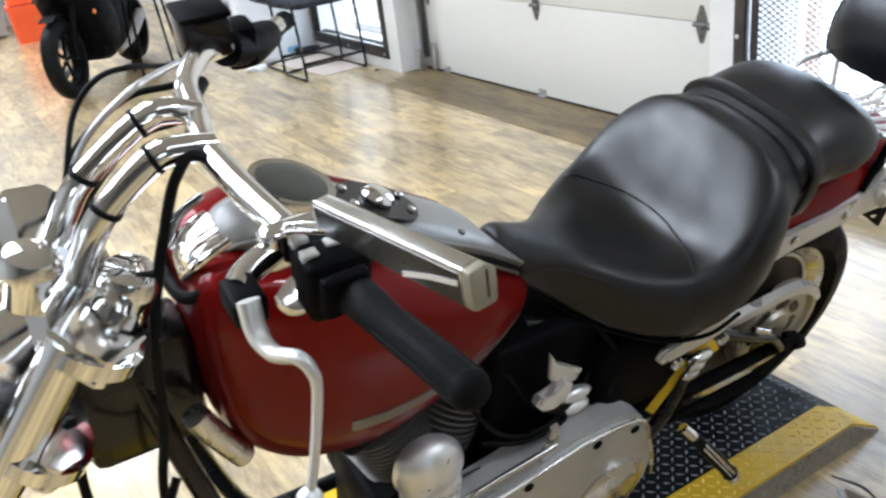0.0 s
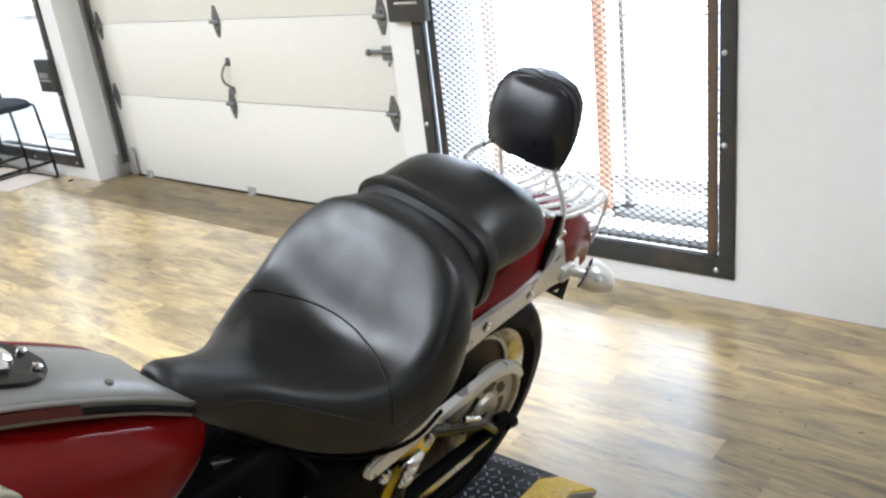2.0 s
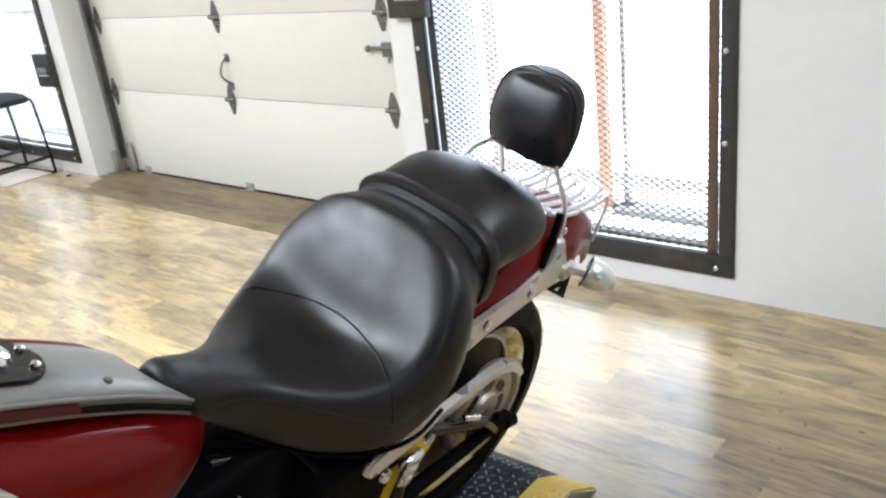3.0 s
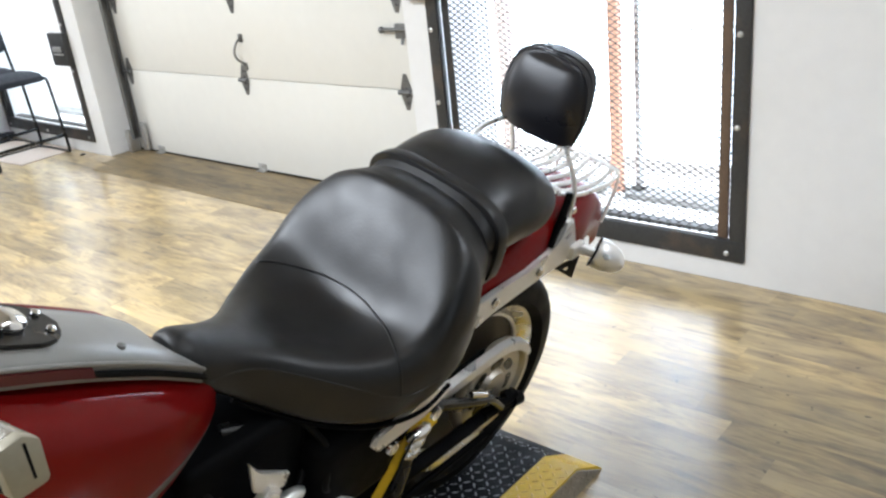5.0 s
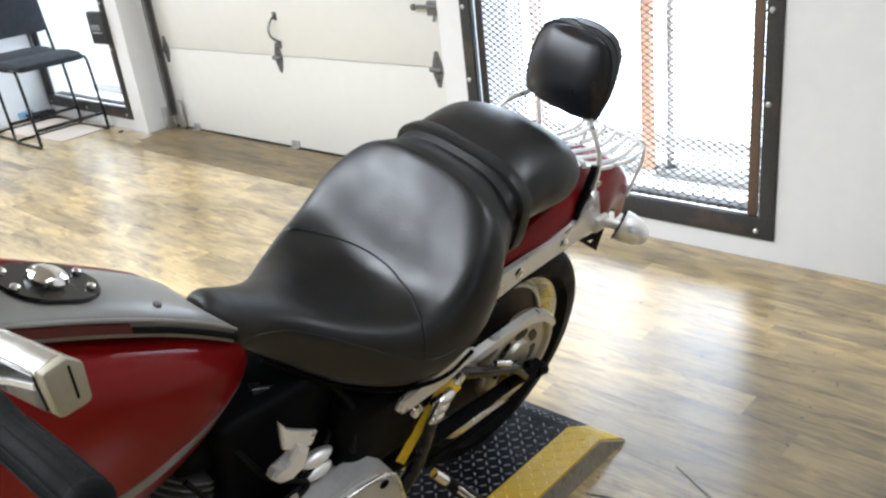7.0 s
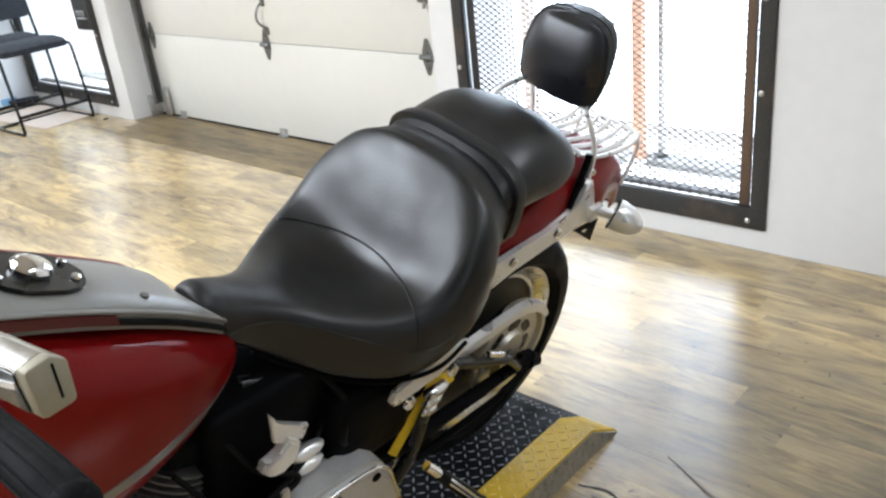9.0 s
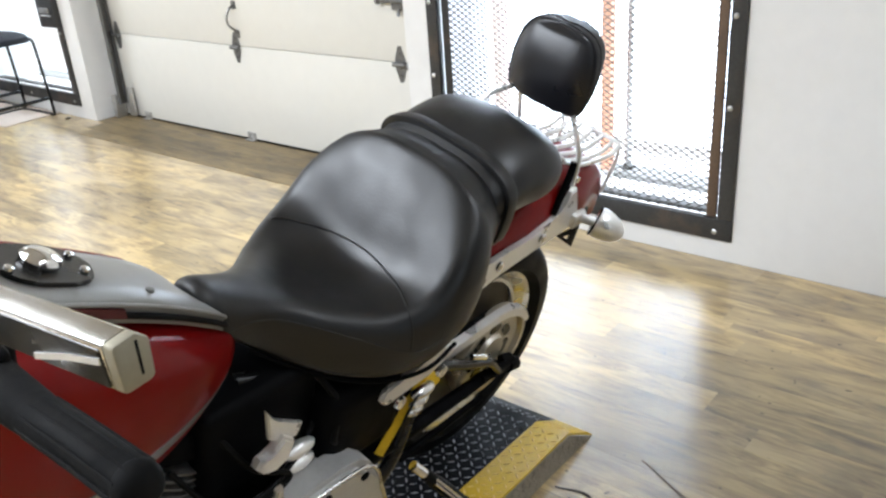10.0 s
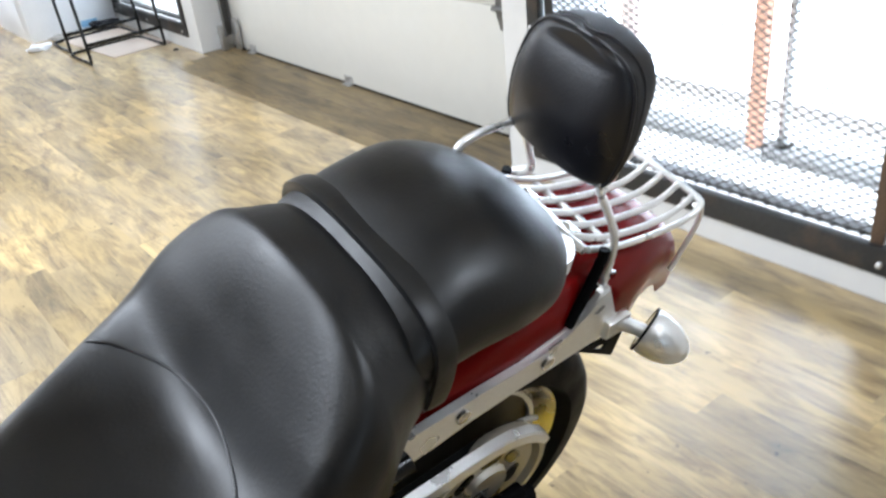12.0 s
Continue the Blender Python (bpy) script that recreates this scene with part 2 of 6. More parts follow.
M_RUBBER = mat("black_rubber", (0.005, 0.005, 0.005), 0.62, var=0.15, scale=20, bump=0.12, bump_scale=200, spec=0.12)
M_LEATHER = mat("black_leather", (0.004, 0.004, 0.0042), 0.42, var=0.15, scale=12, bump=0.09, bump_scale=240, rough_var=0.08, spec=0.50)
M_LEATHER2 = mat("glossy_black_vinyl", (0.006, 0.006, 0.008), 0.33, var=0.15, scale=12, bump=0.10, bump_scale=330, rough_var=0.06)
M_SEAM = mat("seam_piping", (0.0035, 0.0035, 0.0037), 0.38, var=0.1, scale=30, spec=0.5)
M_RED = mat("deep_red_paint", (0.165, 0.0025, 0.0025), 0.42, 0.4, var=0.04, scale=5, coat=0.38, rough_var=0.03, spec=0.02)
M_DARKRED = mat("tank_top_dark_red", (0.075, 0.012, 0.014), 0.4, 0.0, coat=0.2, spec=0.3)
M_GREYSTRIPE = mat("grey_tank_stripe", (0.13, 0.115, 0.105), 0.35, 0.2, coat=0.8)
M_CHROME = mat("chrome", (0.84, 0.835, 0.825), 0.10, 1.0, var=0.03, scale=18, rough_var=0.03)
M_BRUSHED = mat("polished_aluminium", (0.72, 0.71, 0.69), 0.26, 1.0, var=0.05, scale=18, rough_var=0.06)
M_SILVER = mat("silver_console_plate", (0.25, 0.245, 0.232), 0.36, 0.1, var=0.05, scale=6, rough_var=0.06)
M_PRIMARY = mat("satin_silver_case", (0.58, 0.575, 0.565), 0.45, 0.5, var=0.06, scale=10, bump=0.04, dirt=(0.25, 0.23, 0.2), dirt_amt=0.35)
M_FIN = mat("cast_fin_metal", (0.20, 0.195, 0.185), 0.5, 0.6, var=0.15, scale=25)
M_BLACK = mat("black_enamel", (0.005, 0.005, 0.005), 0.25, 0.0, var=0.15, scale=12, coat=0.15, spec=0.35)
M_SATINBLACK = mat("satin_black_metal", (0.0035, 0.0035, 0.004), 0.5, 0.0, var=0.2, scale=14, bump=0.05, spec=0.04)
M_BLACKPLATE = mat("black_diamond_plate", (0.006, 0.0065, 0.008), 0.6, 0.0, var=0.25, scale=14, bump=0.08, dirt=(0.02, 0.02, 0.02), dirt_amt=0.3, spec=0.06)
# lug colours are lightened to paint in the highlights on worn edges
M_LUG = mat("scuffed_highlit_lug", (0.30, 0.305, 0.32), 0.34, 0.8, var=0.35, scale=40, dirt=(0.02, 0.02, 0.022), dirt_amt=0.6)
M_YELLOWLUG = mat("highlit_yellow_lug", (0.80, 0.58, 0.14), 0.4, var=0.2, scale=40, spec=0.5)
M_YELLOW = mat("yellow_safety_paint", (0.58, 0.37, 0.015), 0.5, var=0.12, scale=10, bump=0.08, dirt=(0.30, 0.22, 0.07), dirt_amt=0.45, spec=0.25)
M_WORNSTEEL = mat("worn_ramp_edge", (0.28, 0.25, 0.20), 0.5, 0.5, var=0.3, scale=25, bump=0.2, dirt=(0.05, 0.045, 0.04), dirt_amt=0.7)
M_TIRE = mat("tyre_rubber", (0.005, 0.005, 0.005), 0.6, var=0.2, scale=16, bump=0.1, spec=0.12)
M_FABRIC = mat("navy_black_fabric", (0.012, 0.014, 0.020), 0.9, var=0.25, scale=30, bump=0.3, bump_scale=420)
M_ORANGE = mat("amber_lens", (0.75, 0.20, 0.02), 0.15, coat=1.0)
M_REDBIN = mat("red_orange_plastic", (0.75, 0.09, 0.02), 0.45, var=0.06)
M_GREYBOX = mat("grey_cabinet_paint", (0.45, 0.43, 0.40), 0.5, var=0.05)
M_WHITEPL = mat("white_plastic", (0.80, 0.81, 0.83), 0.45, var=0.04)
M_BLUEPAPER = mat("blue_label", (0.22, 0.42, 0.62), 0.6, var=0.15)
M_PURPLE = mat("purple_print", (0.20, 0.08, 0.28), 0.6, var=0.2)
M_PALEPOST = mat("pale_pink_post", (0.66, 0.50, 0.44), 0.7, var=0.1, scale=6, bump=0.1)
M_TERRA = mat("orange_painted_post", (0.70, 0.36, 0.23), 0.7, var=0.12, scale=6, bump=0.1)
M_CONC = mat("bright_concrete", (0.72, 0.71, 0.69), 0.8, var=0.12, scale=2.0, bump=0.2, bump_scale=40)
M_GUTTER = mat("weathered_grey_concrete", (0.24, 0.235, 0.225), 0.85, var=0.3, scale=5, bump=0.2, bump_scale=40, dirt=(0.12, 0.115, 0.11), dirt_amt=0.6)
M_TILE = mat("dull_floor_tile", (0.56, 0.47, 0.40), 0.55, var=0.08, scale=6)
M_BACKING = mat("brown_vinyl_backing", (0.17, 0.112, 0.062), 0.5, var=0.3, scale=9, bump=0.15, bump_scale=60, stretch=(2.5, 0.6, 1), dirt=(0.10, 0.075, 0.05), dirt_amt=0.7)
M_TEAR = mat("torn_vinyl_edge", (0.035, 0.027, 0.02), 0.9)
M_PATCH = mat("worn_grey_vinyl", (0.32, 0.30, 0.275), 0.4, var=0.25, scale=12)
M_GAUGE = mat("dark_gauge_glass", (0.045, 0.046, 0.038), 0.38, coat=0.1)
M_BRIGHT = mat("bright_satin_metal", (0.86, 0.855, 0.84), 0.36, 0.7, var=0.05, scale=20)
M_PULLEY = mat("polished_pulley", (0.58, 0.55, 0.48), 0.36, 0.8, var=0.08, scale=14)
# mirror end cap: the warm floor's reflection is painted in as beige
M_CAP = mat("beige_reflection_metal", (0.30, 0.275, 0.21), 0.5, 0.5, var=0.08, scale=20)
M_SOFTCHROME = mat("soft_chrome", (0.60, 0.585, 0.56), 0.22, 1.0, var=0.03, scale=12, rough_var=0.04)
M_DISC = mat("dull_bronze_disc", (0.12, 0.112, 0.10), 0.38, 0.9, var=0.08, scale=10)
M_GREYRUBBER = mat("grey_grip_rubber", (0.007, 0.007, 0.0072), 0.7, var=0.12, scale=25, bump=0.25, bump_scale=90, spec=0.08)
M_MIRROR = mat("mirror_glass", (0.85, 0.85, 0.85), 0.02, 1.0, rough_var=0.0)
M_OUT = emit_mat("overcast_daylight", (1.0, 1.0, 1.0), 2.0)
M_GLASS = glass_mat("window_glass")

# ---- mesh helpers ----


def finish(bm, smooth=True):
    bmesh.ops.recalc_face_normals(bm, faces=bm.faces[:])
    for f in bm.faces:
        f.smooth = smooth
    return bm


def part(name, bm, material, parent=None, label="", sharp=35.0):
    """Links a bmesh as one mesh object, under a thing or a part where one is given."""
    me = bpy.data.meshes.new(name)
    finish(bm)
    for e in bm.edges:
        if len(e.link_faces) == 2 and e.calc_face_angle(0) > radians(sharp):
            e.smooth = False
    bm.to_mesh(me)
    bm.free()
    me.materials.append(material)
    ob = new(name, me)
    if parent is not None:
        ob.parent = parent
    if label:
        ob["label"] = label
    return ob


def thing(name, m, label, category, group="", kind=""):
    ob = new(name)
    ob.empty_display_size = 0.1
    ob.matrix_world = m
    return tagged(ob, label, category, group, kind)


def box(bm, x0, x1, y0, y1, z0, z1, bevel=0.0, seg=2):
    sub = bmesh.new()
    bmesh.ops.create_cube(sub, size=1)
    for v in sub.verts:
        v.co = Vector((x0 + (v.co.x + 0.5) * (x1 - x0), y0 + (v.co.y + 0.5) * (y1 - y0), z0 + (v.co.z + 0.5) * (z1 - z0)))
    if bevel > 0:
        bmesh.ops.bevel(sub, geom=sub.edges[:], offset=bevel, segments=seg, affect="EDGES", profile=0.5)
    join(bm, sub)
    return bm


def join(bm, sub, m=None):
    if m is not None:
        bmesh.ops.transform(sub, matrix=m, verts=sub.verts[:])
    me = bpy.data.meshes.new("tmp")
    sub.to_mesh(me)
    sub.free()
    bm.from_mesh(me)
    bpy.data.meshes.remove(me)
    return bm


def spline(pts, n=8):
    """A smooth line through the points."""
    P = [Vector(p) for p in pts]
    P = [P[0] * 2 - P[1]] + P + [P[-1] * 2 - P[-2]]
    out = []
    for i in range(1, len(P) - 2):
        p0, p1, p2, p3 = P[i - 1], P[i], P[i + 1], P[i + 2]
        for k in range(n):
            t = k / n
            out.append(0.5 * (2 * p1 + (p2 - p0) * t + (2 * p0 - 5 * p1 + 4 * p2 - p3) * t * t + (3 * p1 - p0 - 3 * p2 + p3) * t ** 3))
    out.append(P[-2])
    return out


def tube(bm, pts, r, n=8, sides=12, closed=False, flat=1.0, smooth=True):
    """A round bar along a line; r may be one radius or one per given point."""
    line = spline(pts, n) if smooth else [Vector(p) for p in pts]
    rad = [r] * len(line) if not isinstance(r, (list, tuple)) else list(np.interp(np.linspace(0, len(r) - 1, len(line)), range(len(r)), r))
    up = None
    rings = []
    for i, p in enumerate(line):
        d = (line[min(i + 1, len(line) - 1)] - line[max(i - 1, 0)]).normalized()
        if up is None:
            up = d.orthogonal().normalized()
        up = (up - d * up.dot(d)).normalized()
        side = d.cross(up)
        rings.append([bm.verts.new(p + (up * math.cos(a) + side * math.sin(a) * flat) * rad[i]) for a in [2 * math.pi * k / sides for k in range(sides)]])
    for a, b in zip(rings, rings[1:]):
        for k in range(sides):
            bm.faces.new((a[k], a[(k + 1) % sides], b[(k + 1) % sides], b[k]))
    bm.faces.new(list(reversed(rings[0])))
    bm.faces.new(rings[-1])
    return bm


def loft(bm, rings, closed_ring=True, caps=True):
    vs = [[bm.verts.new(p) for p in r] for r in rings]
    for a, b in zip(vs, vs[1:]):
        n = len(a)
        for k in range(n if closed_ring else n - 1):
            bm.faces.new((a[k], a[(k + 1) % n], b[(k + 1) % n], b[k]))
    if caps:
        bm.faces.new(list(reversed(vs[0])))
        bm.faces.new(vs[-1])
    return bm


def lathe(bm, profile, m, sides=48, hollow=False):
    """Turns (radius, height) round the local z of m; hollow joins the last ring to the first."""
    rings = [[m @ Vector((r * math.cos(a), r * math.sin(a), h)) for a in [2 * math.pi * k / sides for k in range(sides)]] for r, h in profile]
    return loft(bm, rings + [rings[0]], caps=False) if hollow else loft(bm, rings, caps=True)


def plate(bm, outline, thick, m, bevel=0.0):
    """A flat shape with thickness, rounded at its edge; outline in the local x, y of m."""
    sub = bmesh.new()
    lo = [sub.verts.new((x, y, -thick / 2)) for x, y in outline]
    hi = [sub.verts.new((x, y, thick / 2)) for x, y in outline]
    n = len(lo)
    sub.faces.new(list(reversed(lo)))
    sub.faces.new(hi)
    for k in range(n):
        sub.faces.new((lo[k], lo[(k + 1) % n], hi[(k + 1) % n], hi[k]))
    if bevel > 0:
        rim = [e for e in sub.edges if abs(e.verts[0].co.z - e.verts[1].co.z) < 1e-6]
        bmesh.ops.bevel(sub, geom=rim, offset=bevel, segments=2, affect="EDGES")
    return join(bm, sub, m)


def ball(bm, centre, rx, ry=None, rz=None, m=None, u=20, v=12):
    sub = bmesh.new()
    bmesh.ops.create_uvsphere(sub, u_segments=u, v_segments=v, radius=1)
    ry, rz = ry or rx, rz or rx
    t = Matrix.Translation(centre) @ (m or Matrix()) @ Matrix.Diagonal((rx, ry, rz, 1))
    return join(bm, sub, t)


def frame_to(p, z_dir, x_dir=(1, 0, 0)):
    """A pose at p with its z along z_dir."""
    z = Vector(z_dir).normalized()
    x = Vector(x_dir)
    x = (x - z * x.dot(z))
    x = x.normalized() if x.length > 1e-4 else z.orthogonal().normalized()
    y = z.cross(x)
    return Matrix(((x.x, y.x, z.x, p[0]), (x.y, y.y, z.y, p[1]), (x.z, y.z, z.z, p[2]), (0, 0, 0, 1)))


def rounded(w, h, r, n=5):
    """A rectangle's outline with round corners, centred."""
    out = []
    for cx, cy, a0 in ((w / 2 - r, h / 2 - r, 0), (-w / 2 + r, h / 2 - r, 90), (-w / 2 + r, -h / 2 + r, 180), (w / 2 - r, -h / 2 + r, 270)):
        for k in range(n + 1):
            a = radians(a0 + 90 * k / n)
            out.append((cx + r * math.cos(a), cy + r * math.sin(a)))
    return out


def cyl(bm, a, b, r, sides=20, r2=None):
    a, b = Vector(a), Vector(b)
    m = frame_to(a, b - a)
    return lathe(bm, [(r, 0), (r2 if r2 is not None else r, (b - a).length)], m, sides)

# ---- the room ----
XW = 2.94      # inner face of the street wall
XO = 3.30      # its outer face
CEIL = 3.1


def shell(name, boxes, material, bevel=0.0):
    bm = bmesh.new()
    for b in boxes:
        box(bm, *b, bevel=bevel)
    return tagged(part(name, bm, material), kind="structure")


floor = shell("floor", [(-4.1, XO, -3.1, 13.4, -0.12, -0.005)], M_SUB)
shell("ceiling", [(-4.1, XO, -3.1, 13.4, CEIL, CEIL + 0.12)], M_CEIL)
shell("wall_east", [
    (XW, XO, 0.56, 1.30, 0, CEIL), (XW, XO, 2.565, 2.735, 0, CEIL), (XW, XO, 5.54, 5.735, 0, CEIL), (XW, XO, 6.985, 13.2, 0, CEIL),
    (XW, XO, 1.30, 2.565, 0, 0.10), (XW, XO, 5.735, 6.985, 0, 0.10),
    (XW, XO, 1.30, 2.565, 2.08, CEIL), (XW, XO, 5.735, 6.985, 2.08, CEIL), (XW, XO, 2.735, 5.54, 2.17, CEIL)], M_WALL)
bm = bmesh.new()
plate(bm, [(2.935, 0.585), (2.335, 0.530), (2.335, -3.0), (2.935, -3.0)], CEIL, Matrix.Translation((0, 0, CEIL / 2)), 0.006)
tagged(part("wall_corner_block", bm, M_WALL), kind="structure")
# unseen wall and opening; its dark colour holds back bounced light
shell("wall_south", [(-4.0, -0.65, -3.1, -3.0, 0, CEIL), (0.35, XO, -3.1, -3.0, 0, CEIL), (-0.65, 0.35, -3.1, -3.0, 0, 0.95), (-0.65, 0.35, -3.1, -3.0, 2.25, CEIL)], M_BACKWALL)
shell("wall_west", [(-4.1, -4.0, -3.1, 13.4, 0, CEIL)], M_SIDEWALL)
shell("wall_north", [(-4.0, XO, 13.2, 13.3, 0, CEIL)], M_WALL)

# outside: paving, and the white overcast distance
bm = bmesh.new()
box(bm, XO, 40, -30, 40, -0.15, -0.03)
tagged(part("ground", bm, M_CONC), kind="structure")
bm = bmesh.new()
plate(bm, [(-30, -6), (40, -6), (40, 14), (-30, 14)], 0.02, frame_to((14, 0, 2), (-1, 0, 0), (0, 1, 0)))
tagged(part("backdrop", bm, M_OUT), kind="structure")


def outside_post(y, x, w, material, label):
    t = thing("post", pose(x, y, -0.03), label, "post")
    bm = bmesh.new()
    box(bm, -w / 2, w / 2, -w / 2, w / 2, 0, 2.6, 0.006)
    part("shaft", bm, material, t)
    bm = bmesh.new()
    box(bm, -w / 2 - 0.02, w / 2 + 0.02, -w / 2 - 0.02, w / 2 + 0.02, 0, 0.03, 0.004)
    part("foot", bm, M_CONC, t)
    return t


outside_post(2.145, 3.64, 0.05, M_TERRA, "orange painted post standing outside the mesh window")
outside_post(2.758, 3.66, 0.06, M_PALEPOST, "pale pinkish post standing outside near the window edge")
outside_post(2.065, 3.70, 0.03, M_ZINC, "pale metal post beside the orange one outside")

bm = bmesh.new()
box(bm, 3.62, 3.75, -2, 9, -0.03, 0.0, 0.006)
tagged(part("kerb", bm, M_GUTTER), "low weathered grey concrete kerb outside the windows", "kerb", kind="structure")

# ---- security panels in the two glazed openings ----


def security_panel(number, y0, y1, mesh, lock_side):
    """Dark steel frame screwed over an opening, with a pane and, on one of them, expanded mesh."""
    z0, z1, w = 0.08, 2.10, 0.078
    ws = 0.054
    t = thing(f"window_{number}", pose(XW, y0, 0), "tall window behind a dark steel security frame", "window", kind="structure")
    W = y1 - y0
    for nm, b in (("bottom_rail", (-0.012, 0.02, 0, W, z0, z0 + w)), ("top_rail", (-0.012, 0.02, 0, W, z1 - w, z1)),
                  ("side_rail", (-0.012, 0.02, 0, ws, z0 + w, z1 - w)), ("side_rail", (-0.012, 0.02, W - ws, W, z0 + w, z1 - w))):
        bm = bmesh.new()
        box(bm, *b, bevel=0.003)
        rail = part(nm, bm, M_STEEL, t)
        n = 5 if "side" in nm else 3
        for k in range(n):
            f = (k + 0.5) / n
            c = (-0.012, b[2] + 0.035, z0 + 0.33 + f * 1.5) if "side" in nm else (-0.012, b[2] + 0.06 + (W - 0.12) * k / (n - 1), (b[4] + b[5]) / 2 - 0.008)
            bm = bmesh.new()
            lathe(bm, [(0.0095, -0.001), (0.0095, 0.004), (0.005, 0.007)], frame_to(c, (-1, 0, 0)), 10)
            part("bolt", bm, M_ZINC, rail)
    # inner rebate angle, rusty at its foot
    for ya in (ws + 0.013, W - ws - 0.048):
        bm = bmesh.new()
        box(bm, 0.008, 0.014, ya, ya + 0.035, z0 + w, z1 - w, 0.001)
        box(bm, 0.014, 0.020, ya + (0.0 if ya < W / 2 else 0.029), ya + (0.006 if ya < W / 2 else 0.035), z0 + w, z1 - w, 0.001)
        part("angle_iron", bm, M_RUST if ya < W / 2 else M_STEEL, t, "rust-stained angle iron" if ya < W / 2 else "")
    bm = bmesh.new()
    box(bm, 0.03, 0.08, w, W - w, z0 + w, z0 + w + 0.012, 0.002)
    part("sill", bm, M_STEEL, t)
    bm = bmesh.new()
    box(bm, 0.25, 0.256, 0.02, W - 0.02, 0.1, 2.08)
    pane = part("pane", bm, M_GLASS, t)
    pane.visible_shadow = False
    if mesh:
        # strands of expanded metal: zigzags that meet at the knuckles
        bm = bmesh.new()
        cell_y, cell_z, s = 0.040, 0.0122, 0.0019
        ny = int((W - 2 * ws) / cell_y * 2)
        nz = int((z1 - z0 - 2 * w) / cell_z)
        verts, faces = [], []
        for j in range(nz):
            zc = z0 + w + (j + 0.5) * cell_z
            base = len(verts)
            for i in range(ny + 1):
                y = ws + i * cell_y / 2
                z = zc + (cell_z / 2 - s * 0.7) * (1 if (i + j) % 2 else -1)
                verts += [(0.023, y, z - s), (0.023, y, z + s), (0.0275, y, z + s), (0.0275, y, z - s)]
            for i in range(ny):
                a = base + 4 * i
                for k in range(4):
                    faces.append((a + k, a + (k + 1) % 4, a + 4 + (k + 1) % 4, a + 4 + k))
        me = bpy.data.meshes.new("expanded_mesh")
        me.from_pydata(verts, [], faces)
        me.materials.append(M_MESH)
        bm.free()
        g = new("expanded_mesh", me)
        g.parent = t
        tagged(g, "diamond expanded steel mesh", kind="stuff")
    # sliding lock case on the frame
    ly = W - 0.11 if lock_side else 0.0
    lz = 0.985 if lock_side else 0.60
    bm = bmesh.new()
    box(bm, -0.045, -0.012, ly, ly + 0.2, lz, lz + 0.21, 0.004)
    case = part("lock_case", bm, M_STEEL, t)
    bm = bmesh.new()
    box(bm, -0.053, -0.045, ly + 0.05, ly + 0.16, lz + 0.09, lz + 0.125, 0.003)
    cyl(bm, (-0.05, ly + 0.03, lz + 0.075), (-0.05, ly + 0.15, lz + 0.075), 0.006, 10)
    part("bolt_bar", bm, M_ZINC, case, "bright steel bolt")
    return t


security_panel(1, 1.265, 2.60, True, True)
security_panel(2, 5.70, 7.02, False, False)

# ---- sectional garage door ----
XD = 3.135
door = thing("door_1", pose(XD, 2.68, 0), "cream white sectional garage door, closed", "garage door", kind="structure")
DW = 5.60 - 2.68
SEAMS = (0.012, 0.545, 0.992, 1.44, 1.89, 2.15)
for k in range(5):
    bm = bmesh.new()
    box(bm, 0, 0.045, 0, DW, SEAMS[k], SEAMS[k + 1] - 0.004, 0.004)
    part("panel", bm, M_DOOR, door)
bm = bmesh.new()
box(bm, 0.002, 0.05, 0, DW, 0.0, 0.012, 0.003)
part("bottom_seal", bm, M_RUBBER, door)


def hinge(y, z, side):
    bm = bmesh.new()
    # two kite shaped leaves and a knuckle between them
    m = frame_to((-0.002, y, z), (-1, 0, 0), (0, 1, 0))
    plate(bm, [(-0.034, 0.004), (0.034, 0.004), (0.03, 0.03), (0.01, 0.085), (-0.01, 0.085), (-0.03, 0.03)], 0.004, m, 0.001)
    plate(bm, [(-0.034, -0.004), (-0.03, -0.03), (-0.01, -0.085), (0.01, -0.085), (0.03, -0.03), (0.034, -0.004)], 0.004, m, 0.001)
    cyl(bm, (-0.014, y - 0.036, z), (-0.014, y + 0.036, z), 0.011, 14)
    for dz in (0.05, -0.05, 0.02, -0.02):
        cyl(bm, (-0.003, y, z + dz), (-0.010, y, z + dz), 0.006, 8)
    if side:
        cyl(bm, (-0.016, y, z), (-0.016, y + side * 0.085, z), 0.006, 10)
        cyl(bm, (-0.016, y + side * 0.06, z), (-0.016, y + side * 0.085, z), 0.021, 18)
    part("hinge", bm, M_HINGE, door)


for k in (1, 2, 3, 4):
    hinge(4.18 - 2.68, SEAMS[k] - 0.01, 0)
    hinge(2.955 - 2.68, SEAMS[k] - 0.01, -1)
    hinge(5.395 - 2.68, SEAMS[k] - 0.01, 1)
# lift handle, slide lock, bottom brackets
bm = bmesh.new()
hy = 4.150 - 2.68
tube(bm, [(-0.004, hy, 0.615), (-0.012, hy + 0.004, 0.63), (-0.042, hy + 0.012, 0.66), (-0.048, hy + 0.014, 0.70), (-0.03, hy + 0.006, 0.745), (-0.004, hy, 0.765)], 0.0065, 6, 10)
plate(bm, rounded(0.035, 0.045, 0.008), 0.004, frame_to((-0.003, hy, 0.765), (-1, 0, 0), (0, 1, 0)), 0.001)
plate(bm, rounded(0.035, 0.045, 0.008), 0.004, frame_to((-0.003, hy, 0.61), (-1, 0, 0), (0, 1, 0)), 0.001)
part("lift_handle", bm, M_HINGE, door)
bm = bmesh.new()
box(bm, -0.022, 0, 0.195, 0.285, 0.785, 0.850, 0.003)
cyl(bm, (-0.026, 0.14, 0.826), (-0.026, 0.36, 0.826), 0.009, 12)
